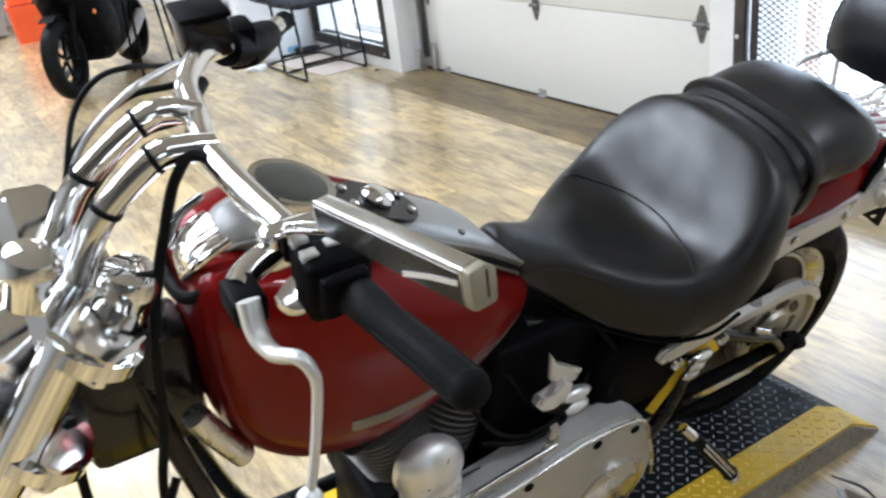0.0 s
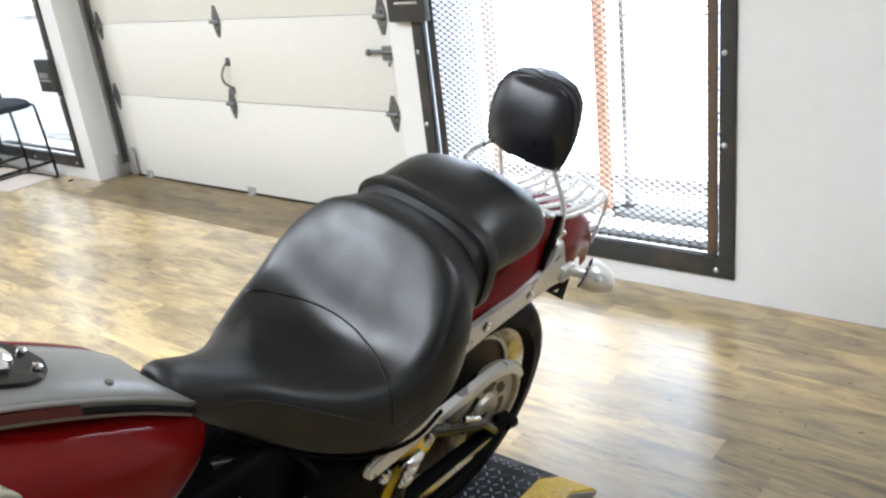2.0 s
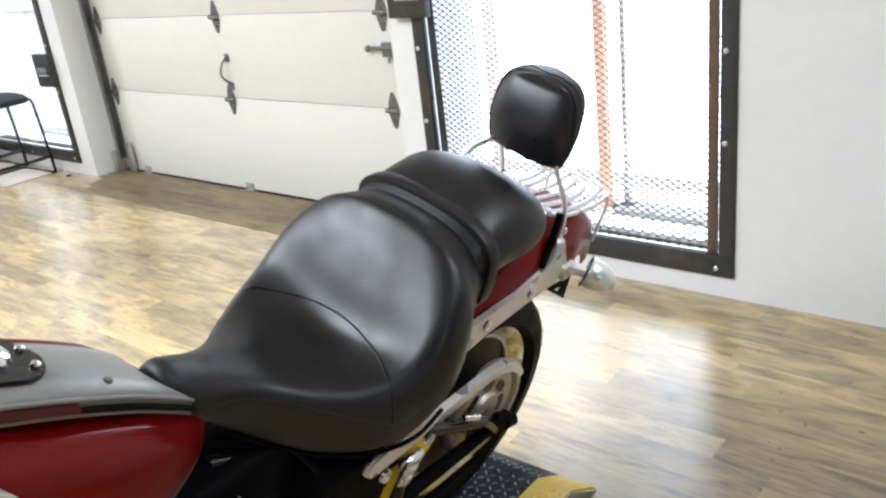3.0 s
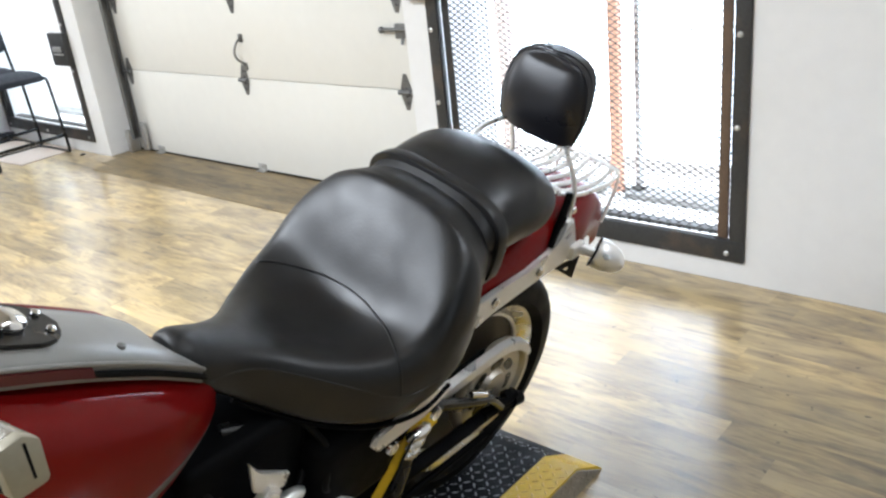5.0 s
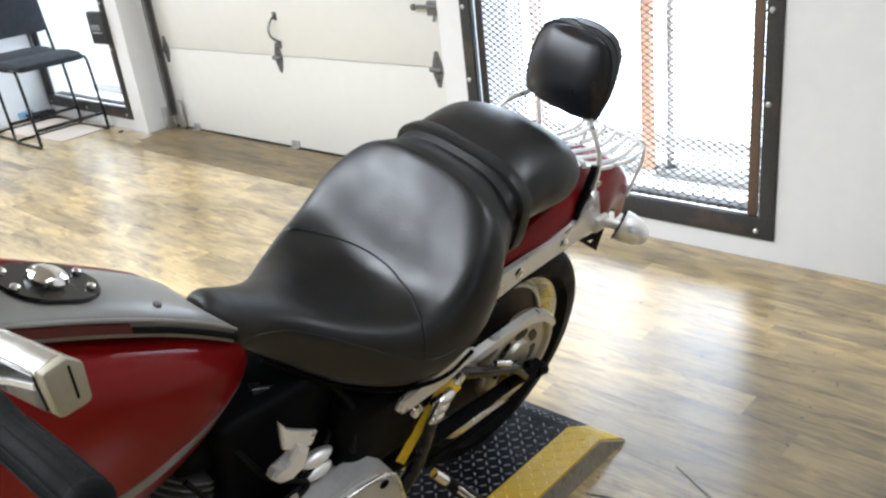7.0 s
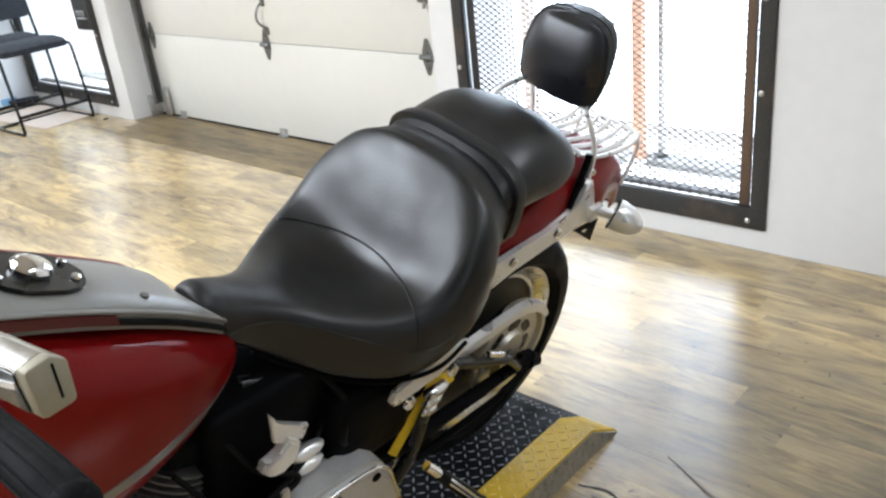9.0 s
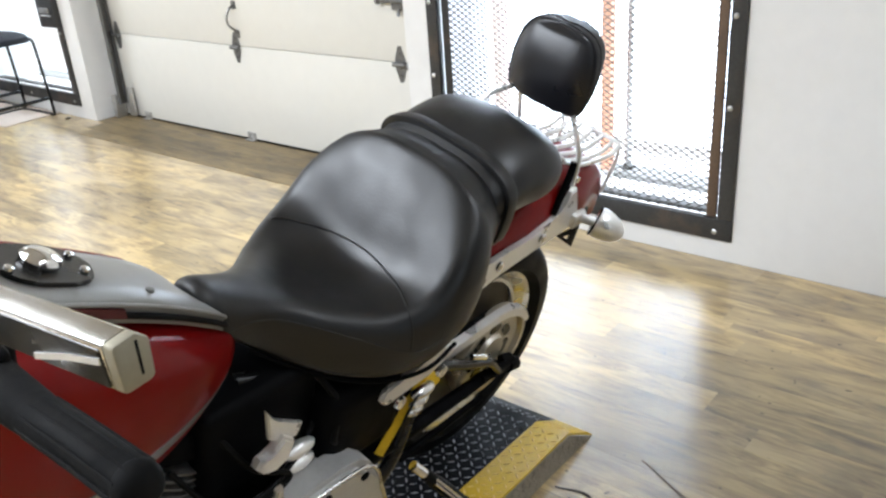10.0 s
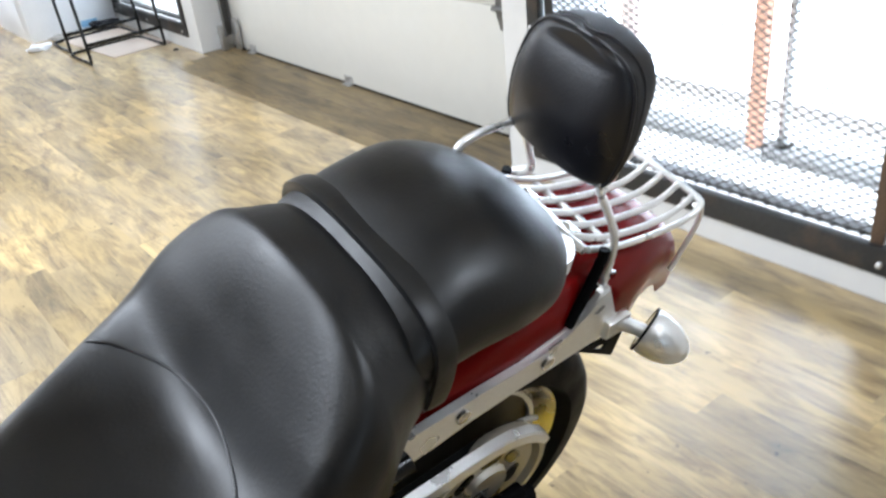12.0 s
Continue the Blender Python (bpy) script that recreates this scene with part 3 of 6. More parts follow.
ball(bm, Vector((-0.028, 0.362, 0.824)), 0.016)
cyl(bm, (-0.02, 0.24, 0.79), (-0.03, 0.24, 0.76), 0.007, 8)
part("slide_lock", bm, M_HINGE, door)
for by in (4.17 - 2.68, 5.23 - 2.68):
    bm = bmesh.new()
    box(bm, -0.03, 0, by - 0.035, by + 0.035, 0.005, 0.011, 0.001)
    box(bm, -0.006, 0, by - 0.035, by + 0.035, 0.011, 0.05, 0.001)
    cyl(bm, (-0.006, by, 0.032), (-0.014, by, 0.032), 0.007, 8)
    part("bottom_bracket", bm, M_ZINC, door)
for side, ty in ((1, 5.455), (-1, 2.80)):
    tr = thing("door_track", pose(3.07, ty, 0), "galvanised vertical track beside the garage door", "door track", kind="structure")
    bm = bmesh.new()
    box(bm, 0, 0.05, 0, 0.004, 0.09, 2.15, 0.001)
    box(bm, 0, 0.004, 0, -0.028 * side, 0.09, 2.15, 0.0)
    box(bm, 0.05, 0.054, 0, -0.028 * side, 0.09, 2.15, 0.0)
    part("channel", bm, M_HINGE, tr)
    bm = bmesh.new()
    box(bm, -0.02, 0.05, 0.01 * side, 0.045 * side, 0.0, 0.15, 0.002)
    cyl(bm, (-0.02, 0.028 * side, 0.11), (-0.028, 0.028 * side, 0.11), 0.009, 8)
    cyl(bm, (-0.02, 0.028 * side, 0.05), (-0.028, 0.028 * side, 0.05), 0.009, 8)
    part("flag_bracket", bm, M_ZINC, tr)
    bm = bmesh.new()
    box(bm, 0.03, 0.05, -0.12 * side, -0.06 * side, 0.015, 0.2, 0.002)
    part("bottom_roller_plate", bm, M_ZINC, tr)

# worn threshold boards in front of the door
thr = thing("threshold", pose(0, 0, 0), "worn brown boards along the garage door", "threshold", kind="structure")
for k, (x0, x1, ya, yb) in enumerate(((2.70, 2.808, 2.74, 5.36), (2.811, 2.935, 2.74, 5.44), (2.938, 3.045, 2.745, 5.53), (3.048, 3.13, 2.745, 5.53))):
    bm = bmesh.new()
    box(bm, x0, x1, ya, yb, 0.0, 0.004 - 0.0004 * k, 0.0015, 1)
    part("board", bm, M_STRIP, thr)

# ---- floor tears beside the ramp ----


def tear(pts, widths, material=M_TEAR):
    bm = bmesh.new()
    line = spline(pts, 6)
    w = np.interp(np.linspace(0, 1, len(line)), np.linspace(0, 1, len(widths)), widths)
    rng = random.Random(len(pts))
    L, R = [], []
    for i, p in enumerate(line):
        d = (line[min(i + 1, len(line) - 1)] - line[max(i - 1, 0)]).normalized()
        nrm = Vector((-d.y, d.x, 0)) * (w[i] * (0.8 + 0.4 * rng.random()))
        L.append(p + nrm)
        R.append(p - nrm)
    rings = [[a, a + Vector((0, 0, 0.0016)), b + Vector((0, 0, 0.0008)), b] for a, b in zip(L, R)]
    loft(bm, rings)
    return tagged(part("floor_tear", bm, material), "dark torn seam in the vinyl floor beside the ramp", "floor tear")


tear([(1.575, 1.135, 0.0), (1.575, 1.122, 0.0), (1.590, 1.065, 0.0), (1.572, 1.0, 0.0), (1.580, 0.88, 0.0), (1.588, 0.78, 0.0), (1.590, 0.67, 0.0)], [0.0010, 0.0026, 0.0040, 0.0030, 0.0018, 0.0018, 0.0024, 0.0005])
tear([(1.774, 1.012, 0.0), (1.702, 0.868, 0.0), (1.637, 0.75, 0.0), (1.592, 0.676, 0.0)], [0.0006, 0.0040, 0.0055, 0.0050, 0.0010], M_BACKING)
tear([(1.346, 1.155, 0.0), (1.325, 1.10, 0.0), (1.304, 1.042, 0.0)], [0.0006, 0.0010, 0.0003])
# where the vinyl has come away: three strips of brown backing, with a lifted pale edge
patch = thing("floor_patch", pose(0, 0, 0), "brown worn patch where the vinyl top has come away", "floor patch")
rng = random.Random(5)
RIGHT = [(1.561, 1.091), (1.575, 0.98), (1.578, 0.85), (1.586, 0.69)]
LEFT = [(1.552, 1.085), (1.477, 1.002), (1.425, 0.85), (1.482, 0.715)]
for lo, hi in ((0.0, 0.33), (0.335, 0.70), (0.705, 1.0)):
    bm = bmesh.new()
    rings = []
    for k in range(22):
        f = k / 21 * 3
        n, g = min(int(f), 2), f - min(int(f), 2)
        a = Vector(LEFT[n]).lerp(Vector(LEFT[n + 1]), g)
        b = Vector(RIGHT[n]).lerp(Vector(RIGHT[n + 1]), g)
        p, q = a.lerp(b, lo), a.lerp(b, hi)
        jag = rng.uniform(-0.003, 0.003)
        rings.append([Vector((p.x + jag, p.y, 0.0002)), Vector((p.x + jag, p.y, 0.0009)), Vector((q.x + jag * 0.5, q.y, 0.0009)), Vector((q.x + jag * 0.5, q.y, 0.0002))])
    loft(bm, rings)
    part("strip", bm, M_BACKING, patch)
bm = bmesh.new()
edge = spline([(1.548, 1.095, 0), (1.515, 1.035, 0), (1.488, 0.975, 0), (1.462, 0.90, 0)], 6)
wide = np.interp(np.linspace(0, 1, len(edge)), (0, 0.3, 0.8, 1), (0.006, 0.020, 0.014, 0.002))
loft(bm, [[p, p + Vector((-0.25 * w, 0.05 * w, 0.0022)), p + Vector((-0.95 * w, 0.3 * w, 0.0012)), p + Vector((-w, 0.3 * w, 0.0))] for p, w in zip(edge, wide)])
tagged(part("vinyl_edge", bm, M_PATCH), "pale lifted edge of torn vinyl flooring", "floor tear")

# ---- the red cruiser, leaning on its stand; local axes: u to its rear, v to its left, w up ----
PSI, LEAN_B = radians(-1.5), radians(18.5)
eu = Vector((math.cos(PSI), math.sin(PSI), 0))
left_h = Vector((math.sin(PSI), -math.cos(PSI), 0))
ew = left_h * math.sin(LEAN_B) + Vector((0, 0, math.cos(LEAN_B)))
er = ew.cross(eu)
B = Matrix(((eu.x, er.x, ew.x, 1.6), (eu.y, er.y, ew.y, 1.47), (eu.z, er.z, ew.z, 0.07), (0, 0, 0, 1)))
bike = thing("cruiser_motorcycle", B, "deep red cruiser motorcycle with black leather seat, leaning on a ramp", "motorcycle")


def V(u, v, w):
    return Vector((u, -v, w))


def VL(pts):
    return [V(*p) for p in pts]


def lerp_table(table, u):
    xs = [r[0] for r in table]
    return [float(np.interp(u, xs, [r[k] for r in table])) for k in range(1, len(table[0]))]


def smooth_table(table, n=5):
    """Rows of numbers made denser by a smooth line through them."""
    rows = []
    T = [np.array(r, float) for r in table]
    T = [2 * T[0] - T[1]] + T + [2 * T[-1] - T[-2]]
    for i in range(1, len(T) - 2):
        p0, p1, p2, p3 = T[i - 1], T[i], T[i + 1], T[i + 2]
        for k in range(n):
            t = k / n
            rows.append(0.5 * (2 * p1 + (p2 - p0) * t + (2 * p0 - 5 * p1 + 4 * p2 - p3) * t * t + (3 * p1 - p0 - 3 * p2 + p3) * t ** 3))
    rows.append(T[-2])
    return rows


def seat_ring(row, low=(0.4, 0.5), n=56):
    """One cross section of a cushion: u, top, widest height, bottom, half width, top squareness, dish."""
    u, wc, we, wb, hw, sq, dish = row
    out = []
    for k in range(n):
        a = 2 * math.pi * k / n
        c, s = math.cos(a), math.sin(a)
        if s >= 0:
            v = hw * math.copysign(abs(c) ** (2 / sq), c)
            w = we + (wc - we) * abs(s) ** (2 / sq) - dish * max(0, 1 - (v / (hw * 0.85)) ** 2)
        else:
            v = hw * (0.93 + 0.07 * (1 - abs(s))) * math.copysign(abs(c) ** low[0], c)
            w = we - (we - wb) * abs(s) ** low[1]
        out.append(V(u, v, w))
    return out


# --- seat ---
SEAT = [
    # u, top, widest height, bottom, half width, squareness, dish
    (-0.793, 0.778, 0.768, 0.758, 0.012, 1.98, 0.0),
    (-0.791, 0.791, 0.760, 0.747, 0.030, 1.98, 0.0),
    (-0.784, 0.800, 0.752, 0.739, 0.045, 2.00, 0.0),
    (-0.768, 0.804, 0.741, 0.727, 0.053, 2.00, 0.002),
    (-0.745, 0.799, 0.722, 0.708, 0.058, 2.02, 0.008),
    (-0.700, 0.786, 0.682, 0.666, 0.067, 2.14, 0.020),
    (-0.650, 0.767, 0.644, 0.626, 0.093, 2.35, 0.024),
    (-0.590, 0.747, 0.622, 0.596, 0.142, 2.68, 0.032),
    (-0.520, 0.739, 0.624, 0.580, 0.188, 2.92, 0.044),
    (-0.450, 0.762, 0.654, 0.572, 0.208, 3.00, 0.060),
    (-0.400, 0.818, 0.690, 0.575, 0.211, 2.85, 0.049),
    (-0.365, 0.852, 0.711, 0.584, 0.2075, 2.70, 0.031),
    (-0.340, 0.871, 0.726, 0.598, 0.200, 2.62, 0.017),
    (-0.325, 0.878, 0.736, 0.610, 0.192, 2.55, 0.010),
    (-0.312, 0.877, 0.746, 0.620, 0.182, 2.50, 0.006),
    (-0.295, 0.874, 0.757, 0.645, 0.170, 2.52, 0.002),
    (-0.270, 0.868, 0.770, 0.680, 0.156, 2.60, 0.0),
    (-0.238, 0.852, 0.775, 0.700, 0.142, 2.60, 0.0),
]
SEAT_FINE = [tuple(r) for r in smooth_table(SEAT, 6)]
bm = bmesh.new()
loft(bm, [seat_ring(r) for r in SEAT_FINE])
seat = part("rider_seat", bm, M_LEATHER, bike, "black leather bucket seat with stitched seams", 60)


def on_seat(u, v, lift=0.0):
    """A point of the seat's top at u and v."""
    wc, we, wb, hw, sq, dish = lerp_table(SEAT_FINE, u)
    c = min(1, abs(v) / hw)
    s = max(0.0, 1 - c ** sq) ** (1 / sq)
    return V(u, v, we + (wc - we) * s - dish * max(0, 1 - (v / (hw * 0.85)) ** 2) + lift)


def on_flank(u, w):
    """A point of the seat's left side at the height w."""
    wc, we, wb, hw, sq, dish = lerp_table(SEAT_FINE, u)
    if w >= we:
        return V(u, hw * max(0.0, 1 - ((w - we) / (wc - we)) ** sq) ** (1 / sq), w)
    f = min(1.0, (we - w) / (we - wb)) ** 2
    return V(u, hw * (0.93 + 0.07 * (1 - f)) * math.sqrt(max(0.0, 1 - f * f)) ** 0.4, w)


# the seam across the dish, and the welt along each side below it
cross = [on_seat(u, v, 0.0004) for u, v in ((-0.530, -0.180), (-0.504, -0.159), (-0.470, -0.117), (-0.445, -0.067), (-0.436, -0.014), (-0.437, 0.030), (-0.446, 0.072), (-0.459, 0.110), (-0.476, 0.140), (-0.489, 0.163))]
cross += [on_flank(-0.495, 0.700), on_flank(-0.499, 0.680), on_flank(-0.501, 0.655)]
bm = bmesh.new()
tube(bm, cross, 0.0019, 6, 8)
part("seam", bm, M_SEAM, seat)
for sgn in (1, -1):
    side = [on_flank(u, w) for u, w in ((-0.758, 0.740), (-0.724, 0.738), (-0.679, 0.727), (-0.640, 0.711), (-0.603, 0.696), (-0.559, 0.677), (-0.511, 0.656), (-0.47, 0.650), (-0.43, 0.660))]
    bm = bmesh.new()
    tube(bm, [Vector((p.x, p.y * sgn, p.z)) for p in side], 0.0014, 6, 8)
    part("welt", bm, M_SEAM, seat)
PILLION = [
    (-0.275, 0.852, 0.800, 0.725, 0.146, 2.60, 0.0),
    (-0.255, 0.868, 0.806, 0.725, 0.150, 2.50, 0.0),
    (-0.230, 0.884, 0.812, 0.725, 0.151, 2.35, 0.0),
    (-0.180, 0.901, 0.822, 0.725, 0.152, 2.25, 0.002),
    (-0.120, 0.902, 0.823, 0.722, 0.153, 2.33, 0.002),
    (-0.061, 0.879, 0.812, 0.710, 0.140, 2.44, 0.001),
    (-0.023, 0.856, 0.793, 0.706, 0.114, 2.45, 0.0),
    (0.006, 0.831, 0.776, 0.704, 0.086, 2.44, 0.0),
    (0.021, 0.800, 0.759, 0.706, 0.054, 2.40, 0.0),
    (0.029, 0.770, 0.745, 0.712, 0.018, 2.30, 0.0),
]
PILLION_FINE = [tuple(r) for r in smooth_table(PILLION, 6)]
bm = bmesh.new()
loft(bm, [seat_ring(r, (0.85, 0.85)) for r in PILLION_FINE])
pillion = part("pillion_pad", bm, M_LEATHER, bike, "black leather passenger pad", 60)
# hold strap: a padded band that lies over the step between the two cushions
bm = bmesh.new()
wc, we, wb, hw, sq, dish = lerp_table(PILLION_FINE, -0.242)
rings = []
for k in range(-6, 47):
    a = math.pi * k / 40
    c, s = math.cos(a), math.sin(a)
    if s >= 0:
        v, w = (hw + 0.004) * math.copysign(abs(c) ** (2 / 2.9), c), we + (wc - we + 0.002) * s ** (2 / 2.9)
    else:
        v, w = (hw + 0.004) * math.copysign(abs(c) ** 0.5, c), we + 0.16 * s
    nv, nw = (v / 0.15) ** 3 * 0.004, max(0.0, (w - we) / (wc - we)) ** 2 * 0.004
    rings.append(VL([(-0.247, v * 0.95, w - 0.018), (-0.251, v - nv * 0.6, w - nw * 0.6), (-0.250, v + nv * 0.6, w + nw * 0.6), (-0.245, v + nv * 0.9, w + nw * 0.95), (-0.230, v + nv * 0.9, w + nw), (-0.225, v + nv * 0.6, w + nw * 0.8), (-0.223, v * 0.97, w - 0.008)]))
loft(bm, rings)
part("strap", bm, M_LEATHER, pillion, "black leather hold strap across the seat", 50)
bm = bmesh.new()
tube(bm, [V(u, lerp_table(SEAT_FINE, u)[3] * 0.90, lerp_table(SEAT_FINE, u)[2] - 0.002) for u in (-0.72, -0.66, -0.60, -0.54, -0.48, -0.42, -0.36)], 0.004, 6, 8)
part("seat_edge_trim", bm, M_SATINBLACK, bike)

# --- backrest and its bars ---
PAD = [
    # height, half width, half depth
    (0.0, 0.066, 0.003), (0.002, 0.076, 0.004), (0.010, 0.087, 0.007), (0.034, 0.0943, 0.012), (0.067, 0.0970, 0.019), (0.101, 0.0929, 0.026), (0.130, 0.0837, 0.033), (0.151, 0.0661, 0.0345), (0.1605, 0.0440, 0.033), (0.1645, 0.020, 0.031), (0.1655, 0.006, 0.022)]
PAD_TILT = 0.0
back_m = frame_to(V(0.0396, 0, 0.8757), (PAD_TILT, 0, 1), (1, 0, 0))
PAD_FINE = smooth_table(PAD, 5)
bm = bmesh.new()
rings = []
for h, hwid, th in PAD_FINE:
    ring = []
    swell = max(0.0, 1 - ((h - 0.060) / 0.085) ** 2)
    for k in range(48):
        a = 2 * math.pi * k / 48
        c, s = math.cos(a), math.sin(a)
        ring.append(back_m @ Vector((th * math.copysign(abs(s) ** 0.6, s) + th - (0.020 * swell * (1 - c * c) if s < 0 else 0.0), hwid * math.copysign(abs(c) ** 0.5, c), h)))
    rings.append(ring)
loft(bm, rings)
backrest = part("backrest_pad", bm, M_LEATHER2, bike, "black vinyl sissy bar pad", 60)
for depth in (0.42, 0.95):
    half_a = [back_m @ Vector((th * depth, hwid * 0.978 + 0.001, h)) for h, hwid, th in PAD_FINE[4::3]]
    half_b = [back_m @ Vector((th * depth, -hwid * 0.978 - 0.001, h)) for h, hwid, th in reversed(PAD_FINE[4::3])]
    bm = bmesh.new()
    tube(bm, half_a + half_b, 0.0022, 3, 8)
    part("piping", bm, M_LEATHER2, backrest)
for sgn in (1, -1):
    bm = bmesh.new()
    inn = 1.0 if sgn > 0 else 0.72
    tube(bm, VL([(0.046, 0.074 * sgn * inn, 0.895), (0.048, 0.078 * sgn * inn, 0.870), (0.068, 0.086 * sgn * inn, 0.830), (0.084, 0.094 * sgn * inn, 0.790), (0.083, 0.100 * sgn, 0.758), (0.078, 0.103 * sgn, 0.725), (0.078, 0.108 * sgn, 0.680), (0.080, 0.112 * sgn, 0.650)]), 0.0090, 8, 14, flat=0.6)
    bar = part("sissy_bar", bm, M_BRIGHT, bike, "chrome upright of the backrest")
    # black rod beside the bar, also standing in for its shaded inner face
    bm = bmesh.new()
    tube(bm, VL([(0.020, 0.109 * sgn, 0.670), (0.045, 0.104 * sgn, 0.715), (0.066, 0.098 * sgn, 0.757), (0.070, 0.096 * sgn, 0.775)]), 0.0075, 8, 10)
    part("bar_dark_rod", bm, M_SATINBLACK, bar)
    bm = bmesh.new()
    for u, w in ((0.060, 0.722), (0.082, 0.735)):
        cyl(bm, V(u, 0.098 * sgn, w), V(u, 0.112 * sgn, w), 0.0065, 12)
    part("bar_bolt", bm, M_CHROME, bar)
    if sgn > 0:
        continue
    bm = bmesh.new()
    tube(bm, VL([(-0.050, 0.082 * sgn, 0.825), (-0.043, 0.083 * sgn, 0.855), (-0.032, 0.083 * sgn, 0.867), (-0.008, 0.083 * sgn, 0.872), (0.020, 0.082 * sgn, 0.873), (0.050, 0.076 * sgn, 0.877)]), 0.0058, 6, 10)
    part("bar_stay", bm, M_BRIGHT, bar)

# --- luggage rack ---
bm = bmesh.new()
tube(bm, VL([(0.05, -0.084, 0.775), (0.12, -0.082, 0.745), (0.20, -0.081, 0.727), (0.265, -0.082, 0.723), (0.296, -0.081, 0.732), (0.305, -0.074, 0.736), (0.308, -0.05, 0.737), (0.308, 0.0, 0.738), (0.308, 0.05, 0.737), (0.305, 0.074, 0.736), (0.296, 0.081, 0.732), (0.265, 0.082, 0.723), (0.20, 0.081, 0.727), (0.12, 0.082, 0.745), (0.05, 0.084, 0.775)]), 0.0048, 6, 10)
rack = part("luggage_rack", bm, M_BRIGHT, bike, "bright metal luggage rack behind the seat")
for v in (-0.06, -0.03, 0.0, 0.03, 0.06):
    bm = bmesh.new()
    tube(bm, VL([(0.030, v * 0.9, 0.788), (0.062, v * 0.95, 0.770), (0.112, v, 0.747), (0.180, v, 0.728), (0.248, v, 0.719), (0.285, v, 0.726), (0.306, v, 0.737)]), 0.0052, 6, 10, flat=0.7)
    part("slat", bm, M_BRIGHT, rack)
for sgn in (1, -1):
    bm = bmesh.new()
    tube(bm, VL([(0.296, 0.072 * sgn, 0.732), (0.309, 0.078 * sgn, 0.722), (0.311, 0.080 * sgn, 0.695), (0.300, 0.080 * sgn, 0.655), (0.280, 0.082 * sgn, 0.615)]), 0.0040, 8, 10)
    part("rack_stay", bm, M_BRIGHT, rack)
bm = bmesh.new()
tube(bm, VL([(0.035, 0.090, 0.786), (0.030, 0.05, 0.789), (0.028, 0.0, 0.791), (0.030, -0.05, 0.789), (0.035, -0.090, 0.786)]), 0.0065, 6, 10)
tube(bm, VL([(0.115, 0.080, 0.742), (0.115, 0.0, 0.742), (0.115, -0.080, 0.742)]), 0.0045, 6, 10)
part("cross_bar", bm, M_BRIGHT, rack)
bm = bmesh.new()
arc = [(-0.050, -0.105), (-0.018, -0.094), (0.010, -0.070), (0.028, -0.036), (0.034, 0.0), (0.028, 0.036), (0.010, 0.070), (-0.018, 0.094), (-0.050, 0.105)]
loft(bm, [VL([(u, v, 0.770 - 0.25 * (u - 0.03)), (u, v, 0.792 - 0.35 * (u - 0.03)), (u + 0.016, v * 1.10, 0.788 - 0.35 * (u - 0.03)), (u + 0.016, v * 1.10, 0.770 - 0.25 * (u - 0.03))]) for u, v in [(p.x, p.y) for p in spline([(u, v, 0) for u, v in arc], 4)]])
part("seat_hoop", bm, M_BRIGHT, rack, "bright hoop round the back of the passenger pad")
for u0, v0 in ((0.050, 0.040), (0.050, -0.040)):
    bm = bmesh.new()
    box(bm, u0 - 0.022, u0 + 0.022, -v0 - 0.016, -v0 + 0.016, 0.735, 0.772, 0.004)
    cyl(bm, V(u0, v0, 0.772), V(u0, v0, 0.782), 0.008, 10)
    part("rack_clamp", bm, M_CHROME, rack)

# --- rear fender ---
FEND = [(-0.34, 0.60, 0.093, 0.06), (-0.25, 0.652, 0.104, 0.07), (-0.12, 0.694, 0.108, 0.085), (0.02, 0.722, 0.109, 0.100), (0.14, 0.728, 0.109, 0.120), (0.23, 0.714, 0.096, 0.112), (0.300, 0.668, 0.083, 0.098), (0.345, 0.600, 0.068, 0.075), (0.362, 0.53, 0.055, 0.045)]
rows = smooth_table(FEND, 5)
bm = bmesh.new()
rings = []
for i, (u, w, hw, drop) in enumerate(rows):
    p, q = rows[max(i - 1, 0)], rows[min(i + 1, len(rows) - 1)]
    d = Vector((q[0] - p[0], 0, q[1] - p[1])).normalized()
    nrm = Vector((-d.z, 0, d.x))
    ring = []
    for (rs, dirn) in ((1.0, 1), (0.965, -1)):
        seq = []
        for k in range(17):
            a = math.pi * k / 16
            c, s = math.cos(a), math.sin(a)
            v = hw * math.copysign(abs(c) ** np.interp(u, (0.05, 0.30), (0.36, 0.58)), c) * rs
            h = -drop + drop * abs(s) ** 0.62 - (1 - rs) * 0.09
            seq.append(V(u, v, w) + nrm * h)
        ring += seq if dirn > 0 else list(reversed(seq))
    rings.append(ring)
loft(bm, rings)
part("rear_fender", bm, M_RED, bike, "deep red rear fender", 50)
